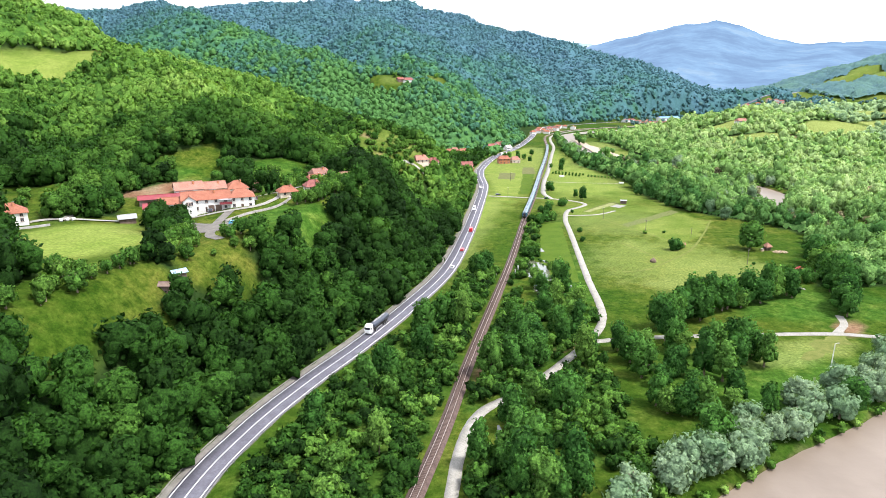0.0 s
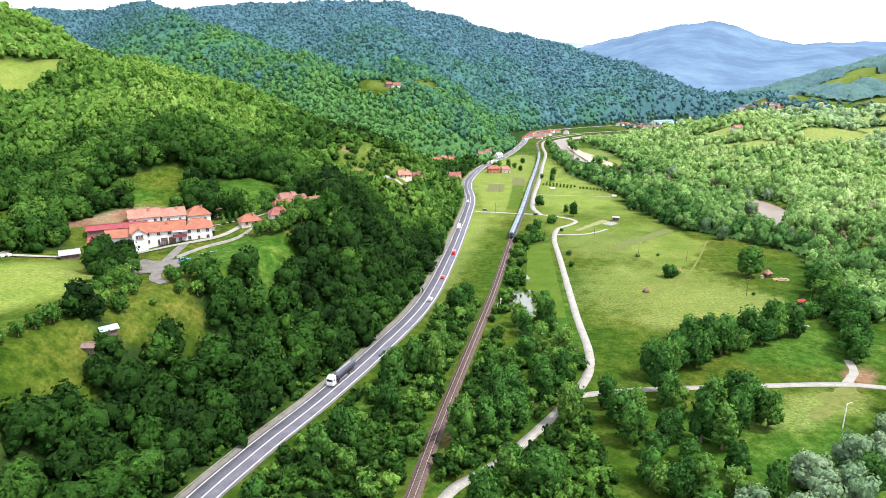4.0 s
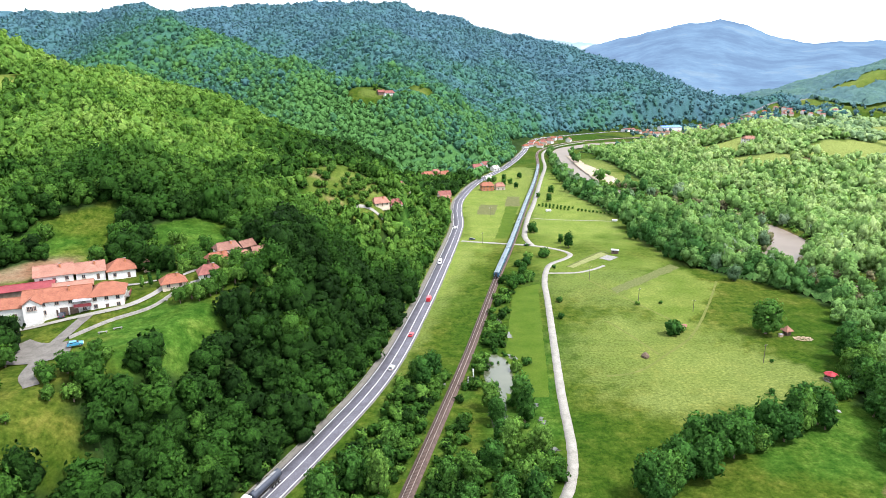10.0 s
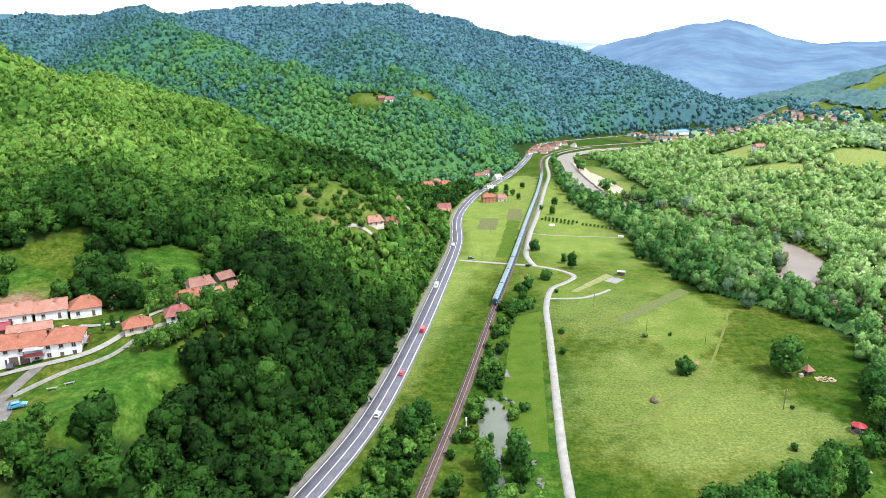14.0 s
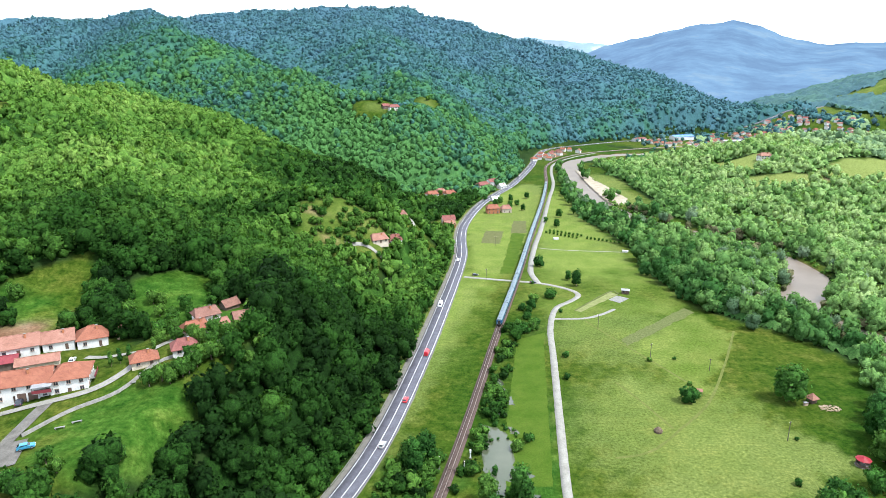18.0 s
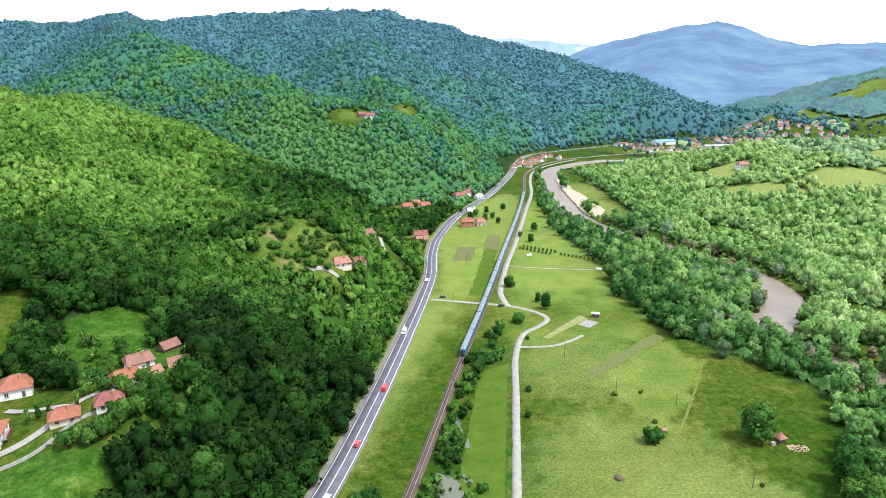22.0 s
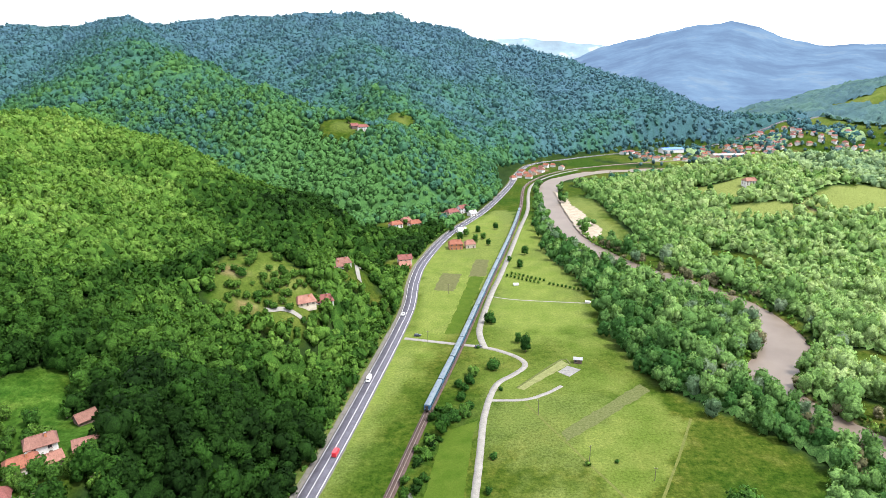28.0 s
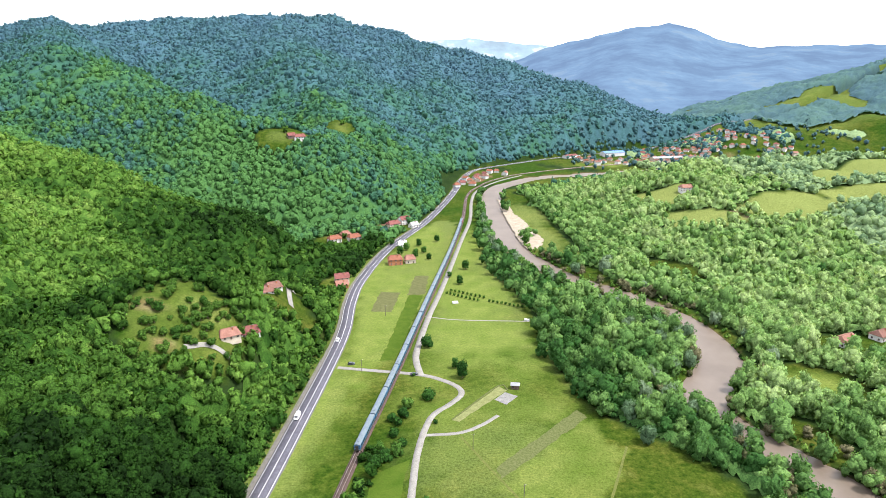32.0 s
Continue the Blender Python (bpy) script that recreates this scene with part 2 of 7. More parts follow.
RAIL = smooth_line([(-140, -400), (-72, -140), (-45, -40), (-25, 40), (-15.5, 80), (-6, 119), (1, 149), (10, 193), (31, 287), (42, 341), (53, 397), (69, 472), (92, 588), (120, 728), (141, 851), (159, 984), (183, 1052), (214, 1105), (270, 1160), (420, 1235), (700, 1330)])
LANE = smooth_line([(-2, 70), (2, 120), (6, 143), (12, 156), (26, 169), (50, 201), (62, 227), (67, 276), (76, 360), (80, 398), (87, 426), (97, 438), (103.5, 447), (103, 455), (96, 463), (83, 471), (60, 477), (36, 483)], 2.0)
LANE_NORTH = smooth_line([(83, 471), (81, 488), (82, 505), (91, 557), (104, 617), (129, 745), (148, 840), (159, 932), (171, 1000), (191, 1050), (223, 1100), (262, 1143)])
LANE_EAST = smooth_line([(50, 201), (59, 203.5), (77, 206), (111, 208), (140, 209), (156, 206), (200, 196)])
RIVER = smooth_line([(170, -420, 42), (110, -220, 42), (62, -60, 42), (48, 30, 42), (60, 84, 42), (88, 108, 42), (150, 150, 36), (215, 220, 30), (252, 300, 24), (250, 355, 22), (238, 395, 12), (229, 420, 10), (232, 442, 18), (256, 472, 20), (264, 507, 18), (262, 545, 12),
                     (240, 590, 12), (210, 628, 15), (196, 661, 16), (186, 688, 18), (178, 716, 21), (177, 761, 23), (178, 821, 23), (180, 877, 22), (185, 942, 22), (194, 993, 20), (211, 1046, 18), (233, 1073, 18), (263, 1106, 18), (297, 1128, 18), (345, 1142, 18), (430, 1165, 18), (700, 1230, 20)], 8.0)
FIELD_EDGE = np.array([(150, 215), (166, 262), (188, 300), (214, 355), (203, 384), (168, 425), (154, 492), (164, 540), (155, 600), (140, 655), (147, 760), (158, 860), (176, 1000)], float)

# crests: x, y, height; flat half width; fall per metre
CRESTS = [
    (((-170, 60, 38), (-135, 150, 38), (-128, 205, 38), (-118, 262, 38), (-100, 330, 38)), 58, 0.72),
    (((-640, -200, 190), (-600, 100, 190), (-520, 350, 186), (-450, 600, 172)), 10, 0.5),
    (((-450, 600, 172), (-290, 532, 114), (-150, 400, 66), (-64, 483, 46), (-24, 500, 37), (-14, 545, 28), (-12, 585, 20)), 12, 0.5),
    (((-757, 1742, 273), (-450, 1200, 195), (-200, 1010, 122), (-52, 945, 79), (30, 925, 46)), 14, 0.62),
    (((-52, 945, 79), (-14, 1085, 88), (-100, 1400, 165), (-237, 1863, 293)), 16, 0.6),
    (((-2400, 1500, 270), (-1200, 1650, 258), (-900, 1700, 254), (-757, 1742, 256), (-650, 1770, 262), (-500, 1800, 276), (-390, 1830, 286), (-237, 1863, 292), (-110, 1880, 292), (40, 1890, 256), (192, 1840, 210), (330, 1720, 168), (455, 1650, 132), (562, 1601, 82), (660, 1530, 46), (745, 1465, 6)), 20, 0.42),
    (((-100, 1400, 166), (-118, 1490, 198), (-312, 1690, 256)), 30, 0.5),
    (((-330, 760, 112), (-130, 690, 54), (-20, 665, 18)), 10, 0.45),
    (((760, 1480, 58), (900, 1520, 64)), 20, 0.26),
    (((40, 1890, 214), (110, 1560, 150), (140, 1380, 84), (165, 1290, 44)), 14, 0.6),
    (((330, 1720, 130), (360, 1560, 92), (390, 1450, 52)), 14, 0.5),
    (((1500, 500, 110), (900, 780, 62), (560, 880, 42), (400, 850, 34)), 60, 0.16),
    (((930, 2260, 12), (1250, 1995, 118), (1330, 1710, 176), (2000, 1450, 260)), 30, 0.3),
]
CRESTS = [(np.array(c, float), w, s) for c, w, s in CRESTS]


def wobble(x, y, size, seed):
    """Cheap smooth waves in place of noise, about -1 to 1."""
    k = 2 * math.pi / size
    return (np.sin(k * x + 1.7 * seed + 1.3 * np.sin(k * 0.7 * y + seed)) + np.sin(k * 0.83 * y - seed * 2.1 + 1.1 * np.sin(k * 0.9 * x + 2 * seed))) * 0.5


def terrain(x, y):
    """Height of the bare ground."""
    x, y = np.asarray(x, float), np.asarray(y, float)
    total = np.zeros(np.shape(x))
    for crest, flat, fall in CRESTS:
        h = np.full(np.shape(x), -60.0)
        for a, b in zip(crest[:-1], crest[1:]):
            d, z, _ = to_line(x, y, np.stack([a, b]))
            h = np.maximum(h, z - fall * (np.sqrt(np.maximum(d - flat, 0) ** 2 + 100) - 10))
        total = np.logaddexp(total / 9, np.maximum(h, -60) / 9) * 9 - 9 * math.log(2) * np.exp(-np.maximum(total, h).clip(0) / 9)
    total = np.maximum(total, 0)
    d, _, side = to_line(x, y, ROAD[::3])
    west = side > 0
    foot = np.clip((d - 7) / 40, 0, 1)
    foot = foot * foot * (3 - 2 * foot)
    far_east = np.clip((x - 250) / 150, 0, 1) * np.maximum(np.clip((d - 20) / 140, 0, 1), np.clip((x - 560) / 160, 0, 1))
    keep = np.where(west, foot, far_east)
    gully = np.abs(wobble(x + 0.45 * y, 0.5 * y - 0.8 * x, 210, 4))
    rough = (wobble(x, y, 170, 1) * 5 + wobble(x, y, 60, 2) * 2 - 8 * (0.45 - gully) * np.clip((y - 330) / 120, 0, 1)) * np.clip(total / 50, 0, 1)
    h = (total + rough) * keep
    rd, rw, _ = to_line(x, y, RIVER)
    bed = np.clip((rd - rw / 2) / 6, 0, 1)
    h = np.where(rd < rw / 2 + 6, -2.2 + bed * bed * (3 - 2 * bed) * (2.2 + h), h)
    return h


# ellipses kept free of trees on the slopes: x, y, half length, half width, turn in degrees
CLEARINGS = [(-130, 293, 24, 9, 53), (-104, 272, 36, 30, 0), (-86, 234, 12, 22, 10), (-80, 216, 8, 11, 0), (-60, 300, 17, 20, 30), (-5, 578, 5, 30, -6), (-62, 284, 12, 9, 20), (-166, 232, 14, 12, 0),
             (-296, 478, 48, 24, 52), (-66, 938, 40, 26, 25), (-14, 1050, 24, 40, 10), (-5, 534, 23, 24, 40), (20, 628, 13, 20, 0), (10, 762, 34, 24, 30), (62, 812, 24, 18, 30)]


# fields and pastures on the slopes, by their corners
FIELDS = [[(-166, 226), (-152, 240), (-138, 256), (-120, 244), (-102, 221), (-93, 203), (-89, 178), (-95, 160), (-106, 151), (-124, 168), (-140, 196)],
          [(-112, 138), (-106, 152), (-98, 160), (-89, 176), (-80, 180), (-76.5, 173), (-77, 163), (-82, 146), (-84, 136), (-87, 124), (-104, 122)],
          [(-95, 218), (-82, 216), (-74, 217), (-68, 209), (-62, 204), (-61, 197), (-68, 187), (-72, 181), (-77, 177), (-83, 181), (-91, 184), (-94, 202)],
          [(-86, 238), (-74, 268), (-62, 272), (-49, 264), (-43, 257), (-47, 247), (-53, 235), (-58, 227), (-64, 218), (-71, 213)],
          [(-155, 312), (-142, 336), (-128, 351), (-117, 340), (-114, 326), (-131, 303)],
          [(-200, 292), (-182, 288), (-169, 284), (-151, 253), (-166, 242), (-200, 250)],
          [(-80, 284), (-73, 268), (-59, 268), (-47, 263), (-42, 276), (-47, 288), (-46, 300), (-43, 312), (-54, 334), (-68, 330), (-80, 304)],
          [(-70, 468), (-66, 488), (-44, 495), (-20, 484), (-7, 464), (-16, 440), (-38, 430), (-58, 434)],
          [(-108, 341), (-86, 356), (-74, 352), (-64, 330), (-60, 316), (-78, 304), (-94, 306)]]


def within(x, y, ring):
    """Whether each (x, y) lies inside the ring of corners."""
    c = np.zeros(np.shape(x), bool)
    for (ax, ay), (bx, by) in zip(ring, ring[1:] + ring[:1]):
        c ^= ((ay > y) != (by > y)) & (x < (bx - ax) * (y - ay) / (by - ay + 1e-9) + ax)
    return c


def clear(x, y):
    c = np.zeros(np.shape(x), bool)
    jx, jy = x + 2.0 * wobble(x, y, 17, 3), y + 2.0 * wobble(x, y, 19, 6)
    for ring in FIELDS:
        c |= within(jx, jy, ring)
    for cx, cy, a, b, turn in CLEARINGS:
        ct, st = math.cos(radians(turn)), math.sin(radians(turn))
        u, v = (x - cx) * ct + (y - cy) * st, -(x - cx) * st + (y - cy) * ct
        c |= (u / a) ** 2 + (v / b) ** 2 < 1 + 0.25 * wobble(x, y, 23, 5)
    return c


# fields on the low eastern hill, by their corners
EAST_FIELDS = [[(336, 859), (350, 864), (382, 862), (424, 853), (398, 825), (377, 805), (354, 791)], [(344, 775), (367, 767), (396, 758), (411, 722), (379, 710), (331, 734)],
               [(408, 756), (436, 772), (504, 792), (507, 745), (480, 716), (438, 722), (415, 735)], [(534, 823), (549, 860), (640, 922), (700, 930), (660, 850), (569, 824)],
               [(386, 1013), (400, 908), (436, 983), (424, 1100)], [(446, 834), (460, 869), (508, 879), (487, 845)], [(508, 752), (515, 795), (560, 806), (640, 800), (600, 760), (521, 750)]]
EAST_MEADOWS = [(440, 1085, 90, 34, 0), (300, 640, 16, 30, 20), (232, 640, 10, 16, 0), (300, 450, 24, 15, -40), (352, 492, 26, 16, 0), (760, 1080, 150, 80, 20), (820, 880, 90, 60, 10), (262, 395, 9, 22, 10)]


def is_wood(x, y):
    """Where the plan shows closed woodland."""
    rd, _, side = to_line(x, y, ROAD[::2])
    west = (side > 0) & (rd > 7.6) & ~clear(x, y)
    fd, _, fside = to_line(x, y, FIELD_EDGE)
    vd, vw, _ = to_line(x, y, RIVER)
    east = (fside < 0) & (y > 262) & (vd > vw / 2 + 2 + 7 * np.clip((y - 440) / 25, 0, 1) * np.clip((690 - y) / 30, 0, 1) * (1 + 0.5 * wobble(x, y, 40, 7))) & (x > 140)
    for cx, cy, a, b, turn in EAST_MEADOWS:
        ct, st = math.cos(radians(turn)), math.sin(radians(turn))
        u, v = (x - cx) * ct + (y - cy) * st, -(x - cx) * st + (y - cy) * ct
        east &= (u / a) ** 2 + (v / b) ** 2 > 1 + 0.3 * wobble(x, y, 31, 3)
    jx, jy = x + 3 * wobble(x, y, 23, 3), y + 3 * wobble(x, y, 27, 6)
    for ring in EAST_FIELDS:
        east &= ~within(jx, jy, ring)
    bar = (x > 184) & (x < 236) & (y > 690) & (y < 1030) & (wobble(x, y, 60, 4) < 0.45)
    north = (y > 1060) & (x < 1100) & (wobble(x, y, 140, 6) < 0.5) & (y < 1500)
    return np.where(side > 0, west, east & ~bar & ~north)


def is_scrub(x, y):
    """Thickets on both sides of the railway and round the lane's corner."""
    rd, _, rside = to_line(x, y, ROAD[::2])
    td, _, tside = to_line(x, y, RAIL[::2])
    ld, _, lside = to_line(x, y, LANE[::3])
    west = (rside < 0) & (rd > 9.5 + 1.5 * wobble(x, y, 30, 2)) & (tside > 0) & (td > 3.6) & (y < 282 + 4 * wobble(x, y, 20, 1)) & (y > 60)
    east = (tside < 0) & (td > 4) & (lside > 0) & (ld > 3) & (y < 232) & (y > 60)
    hedge = (tside < 0) & (td > 3.4) & (td < 10 + 4 * wobble(x, y, 37, 3)) & (y >= 232) & (y < 405) & (wobble(x, y, 21, 4) > -0.45)
    corner = (lside < 0) & (ld > 3.5) & (x > 0) & (x < 52) & (y > 90) & (y < 190) & (wobble(x, y, 45, 5) > -0.3)
    return west | east | hedge | corner


# ---------------------------------------------------------------- mesh helpers
def mesh_of(name, verts, faces, mats, smooth=False, tint=None, which=None, normals=None):
    """A mesh from arrays: verts (n, 3), faces (m, 3 or 4)."""
    me = bpy.data.meshes.new(name)
    verts, faces = np.asarray(verts, np.float32), np.asarray(faces, np.int32)
    k = faces.shape[1]
    me.vertices.add(len(verts))
    me.vertices.foreach_set("co", verts.ravel())
    me.loops.add(faces.size)
    me.loops.foreach_set("vertex_index", faces.ravel())
    me.polygons.add(len(faces))
    me.polygons.foreach_set("loop_start", np.arange(0, faces.size, k, dtype=np.int32))
    if smooth:
        me.polygons.foreach_set("use_smooth", np.ones(len(faces), bool))
    for m in mats:
        me.materials.append(m)
    if which is not None:
        me.polygons.foreach_set("material_index", np.asarray(which, np.int32))
    if tint is not None:
        a = me.attributes.new("tint", "FLOAT", "POINT")
        a.data.foreach_set("value", np.asarray(tint, np.float32))
    if normals is not None:
        a = me.attributes.new("custom_normal", "FLOAT_VECTOR", "POINT")
        a.data.foreach_set("vector", np.asarray(normals, np.float32).ravel())
    me.update(calc_edges=True)
    return me


def part(name, bm, material, parent, label=""):
    """One bmesh as one mesh object under a thing or a part."""
    me = bpy.data.meshes.new(name)
    bm.to_mesh(me)
    bm.free()
    me.materials.append(material)
    ob = new(name, me)
    ob.parent = parent
    return tagged(ob, label)


def thing(name, m, label, category, group=""):
    ob = new(name)
    ob.empty_display_size = 0.5
    ob.matrix_world = m
    return tagged(ob, label, category, group)


def add_box(bm, cx, cy, cz, sx, sy, sz, turn=0.0, bevel=0.0):
    made = bmesh.ops.create_cube(bm, size=1.0, matrix=Matrix.Translation((cx, cy, cz)) @ Matrix.Rotation(turn, 4, "Z") @ Matrix.Diagonal((sx, sy, sz, 1)))
    if bevel:
        edges = list({e for v in made["verts"] for e in v.link_edges})
        bmesh.ops.bevel(bm, geom=edges, offset=bevel, segments=2, affect="EDGES", profile=0.6)
    return bm


def box(cx, cy, cz, sx, sy, sz, turn=0.0, bevel=0.0):
    return add_box(bmesh.new(), cx, cy, cz, sx, sy, sz, turn, bevel)


def tube(bm, a, b, r1, r2=None, n=8):
    a, b = Vector(a), Vector(b)
    d = b - a
    bmesh.ops.create_cone(bm, cap_ends=True, segments=n, radius1=r1, radius2=r1 if r2 is None else r2, depth=d.length,
                          matrix=Matrix.Translation((a + b) / 2) @ d.to_track_quat("Z", "Y").to_matrix().to_4x4())
    return bm


def height_at(x, y):
    return float(terrain(np.array([x]), np.array([y]))[0])


def strip(name, line, left, right, lift, material, label="", thick=0.0, bumpy=0.0, flat=False):
    """A band along a line, from left to right of it in metres, laid on the ground."""
    p = line[:, :2]
    t = np.gradient(p, axis=0)
    t /= np.linalg.norm(t, axis=1)[:, None]
    nrm = np.stack([-t[:, 1], t[:, 0]], 1)
    cols = [left, (left + right) / 2, right]
    rng = np.random.default_rng(len(p))
    rows = []
    for c in cols:
        edge = 0 if c == cols[1] else bumpy * rng.normal(size=len(p))
        q = p + nrm * (c + edge)[:, None] if bumpy and c != cols[1] else p + nrm * c
        rows.append(np.column_stack([q, (0 if flat else terrain(q[:, 0], q[:, 1])) + lift]))
    if not flat:
        top = np.max([r[:, 2] for r in rows], axis=0)
        for r in rows:
            r[:, 2] = top
    if thick:
        rows = [rows[0] - (0, 0, thick), *rows, rows[-1] - (0, 0, thick)]
    v = np.concatenate(rows)
    n = len(p)
    f = [(r * n + i, (r + 1) * n + i, (r + 1) * n + i + 1, r * n + i + 1) for r in range(len(rows) - 1) for i in range(n - 1)]
    return tagged(new(name, mesh_of(name, v, f, [material])), label, kind="structure")


# ---------------------------------------------------------------- ground
def grid_lines(parts):
    out = [parts[0][0]]
    for a, b, n in parts:
        out += list(np.linspace(a, b, n + 1)[1:])
    return np.array(out)


GX = grid_lines([(-2600, -1000, 26), (-1000, -400, 40), (-400, -200, 36), (-200, 290, 120), (290, 560, 34), (560, 1100, 36), (1100, 2800, 30)])
GY = grid_lines([(-900, -100, 10), (-100, 80, 22), (80, 520, 110), (520, 1120, 80), (1120, 2000, 50), (2000, 4950, 40)])
gx, gy = np.meshgrid(GX, GY)
gz = terrain(gx, gy)
nx, ny = len(GX), len(GY)
idx = np.arange(nx * ny).reshape(ny, nx)
faces = np.stack([idx[:-1, :-1], idx[:-1, 1:], idx[1:, 1:], idx[1:, :-1]], -1).reshape(-1, 4)
ground_mesh = mesh_of("ground", np.stack([gx.ravel(), gy.ravel(), gz.ravel()], 1), faces, [M_GROUND], smooth=True)
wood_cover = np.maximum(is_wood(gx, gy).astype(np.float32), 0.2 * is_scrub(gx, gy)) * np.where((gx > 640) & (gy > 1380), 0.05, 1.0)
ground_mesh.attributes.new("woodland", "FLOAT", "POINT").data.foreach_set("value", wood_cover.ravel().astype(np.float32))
rdist, rwide, _ = to_line(gx, gy, RIVER)
soil = np.clip(1.0 - (rdist - rwide / 2 - 0.5) / 2 + 0.4 * wobble(gx, gy, 19, 3), 0, 1)
def soft_spots(spots, size, seed):
    out = np.zeros(gx.shape)
    for sx, sy, a, b, turn in spots:
        ct, st = math.cos(radians(turn)), math.sin(radians(turn))
        u, v = (gx - sx) * ct + (gy - sy) * st, -(gx - sx) * st + (gy - sy) * ct
        out = np.maximum(out, np.clip(1.5 - 1.2 * ((u / a) ** 2 + (v / b) ** 2) + 0.5 * wobble(gx, gy, size, seed), 0, 1))
    return out


soil = np.maximum(soil, soft_spots([(402, 737, 16, 6, -50), (60, 826, 16, 12, 30), (-133, 293, 20, 8, 45), (-146, 288, 9, 5, 20), (150, 214, 8, 5, 60),
                                    (100, 775, 10, 5, 0), (-56, 464, 6, 6, 0), (-42, 443, 6, 4, 0), (20, 195, 4, 7, 30), (14, 175, 3, 8, 10), (-44, 372, 3, 4, 0), (46, 200, 7, 2.5, 40), (560, 1290, 160, 14, 5), (190, 1110, 40, 10, 60)], 17, 7))
dry = soft_spots([(128, 292, 24, 8, -12), (148, 284, 22, 8, -20), (130, 272, 24, 9, 0), (106, 268, 16, 12, 20), (106, 330, 10, 16, 20), (14, 400, 8, 60, -8), (34, 440, 8, 40, -8), (66, 660, 18, 20, 0), (55, 520, 12, 20, 0), (135, 530, 20, 8, 0),
                  (-125, 222, 26, 7, -15), (-30, 473, 14, 8, 0), (110, 190, 16, 8, 0), (128, 197, 15, 7, 0), (128, 197, 9, 4, 0)], 13, 8)
bar = soft_spots([(210, 760, 22, 60, 0), (216, 860, 22, 60, 0), (224, 690, 26, 16, 0)], 13, 5)
pasture = soft_spots([(-126, 206, 40, 26, 125), (-296, 478, 48, 24, 52),  (760, 1080, 150, 80, 20), (820, 880, 90, 60, 10), (440, 1085, 80, 26, 0), (290, 440, 18, 26, 20), (560, 1260, 200, 30, 5)], 40, 9)
# yellower far meadow; its lightness also stands in for sun past cloud shadow
hay = soft_spots([(118, 520, 36, 44, 0), (122, 600, 30, 70, 0), (60, 560, 18, 120, -8), (40, 640, 26, 60, -8), (24, 420, 8, 90, -10), (132, 720, 16, 80, -8), (90, 760, 26, 60, -8)], 19, 6)
pasture = np.maximum(pasture, np.maximum(0.85 * hay, 0.22 * soft_spots([(118, 312, 34, 40, -8)], 19, 6)))
jx, jy = gx + 2.5 * wobble(gx, gy, 15, 3), gy + 2.5 * wobble(gx, gy, 17, 6)
pasture = np.maximum(pasture, 0.6 * within(jx, jy, [(116, 373), (161, 423), (172, 390), (133, 328), (124, 346)]))
pasture = np.maximum(pasture, 0.45 * within(jx, jy, [(46, 480), (64, 482), (90, 596), (92, 650), (60, 650), (40, 580)]))
pasture = np.maximum(pasture, 0.35 * within(jx, jy, FIELDS[-2]))
pasture = np.maximum(pasture, (0.42 + 0.25 * wobble(gx, gy, 45, 8)) * soft_spots([(120, 470, 60, 80, 0), (30, 470, 26, 150, -10), (110, 640, 50, 120, 0)], 30, 8))
lush = soft_spots([(-60, 244, 24, 24, 0), (-86, 330, 26, 20, 0), (-60, 310, 20, 22, 0), (-150, 310, 30, 20, 0), (150, 240, 40, 24, 0), (52, 260, 12, 60, -8), (100, 175, 40, 26, 0)], 15, 4)
lush = np.maximum(lush, 0.75 * is_scrub(gx, gy))
pasture = np.maximum(pasture, np.clip((gy - 1380) / 60, 0, 1) * np.clip((gx - 640) / 60, 0, 1) * 0.3)
dry = np.maximum(dry, 0.9 * within(jx, jy, [(122, 310), (161, 299), (168, 283), (129, 270), (102, 280)]))
dry = np.maximum(dry, 0.5 * soft_spots([(-66, 938, 26, 14, 25), (-14, 1050, 12, 24, 10)], 40, 9))
dry = np.maximum(dry, 0.8 * within(jx, jy, [(92, 553), (150, 540), (147, 525), (91, 537)]))
dry = np.maximum(dry, 0.6 * soft_spots([(820, 880, 90, 60, 10), (440, 1085, 80, 26, 0)], 40, 9))
dry = np.maximum(dry, np.clip((gy - 1380) / 60, 0, 1) * np.clip((gx - 760) / 60, 0, 1) * 0.5)
dry = np.maximum(np.maximum(dry * 0.5, 0.5 * bar), 0.34 * soft_spots([(112, 300, 44, 46, -8), (110, 390, 36, 40, 0), (26, 400, 8, 120, -10)], 11, 3))
for ring, much in (([(46, 490), (64, 490), (90, 596), (112, 700), (134, 830), (112, 845), (80, 760), (58, 700), (40, 600)], 0.5), ([(88, 500), (150, 505), (158, 560), (148, 650), (142, 760), (126, 740), (100, 590)], 0.4), ([(0, 340), (16, 340), (46, 470), (36, 475), (20, 420)], 0.3)):
    dry = np.maximum(dry, much * within(jx, jy, ring))
for ring in EAST_FIELDS:
    dry = np.maximum(dry, 0.8 * within(gx, gy, [(x + 4 * (x > 430) - 2, y) for x, y in ring]))
ground_mesh.attributes.new("soil", "FLOAT", "POINT").data.foreach_set("value", soil.ravel().astype(np.float32))
ground_mesh.attributes.new("pasture", "FLOAT", "POINT").data.foreach_set("value", pasture.ravel().astype(np.float32))
ground_mesh.attributes.new("lush", "FLOAT", "POINT").data.foreach_set("value", lush.ravel().astype(np.float32))
ground_mesh.attributes.new("dry", "FLOAT", "POINT").data.foreach_set("value", dry.ravel().astype(np.float32))
tagged(new("ground", ground_mesh), "green meadow and woodland ground of a river valley", kind="structure")


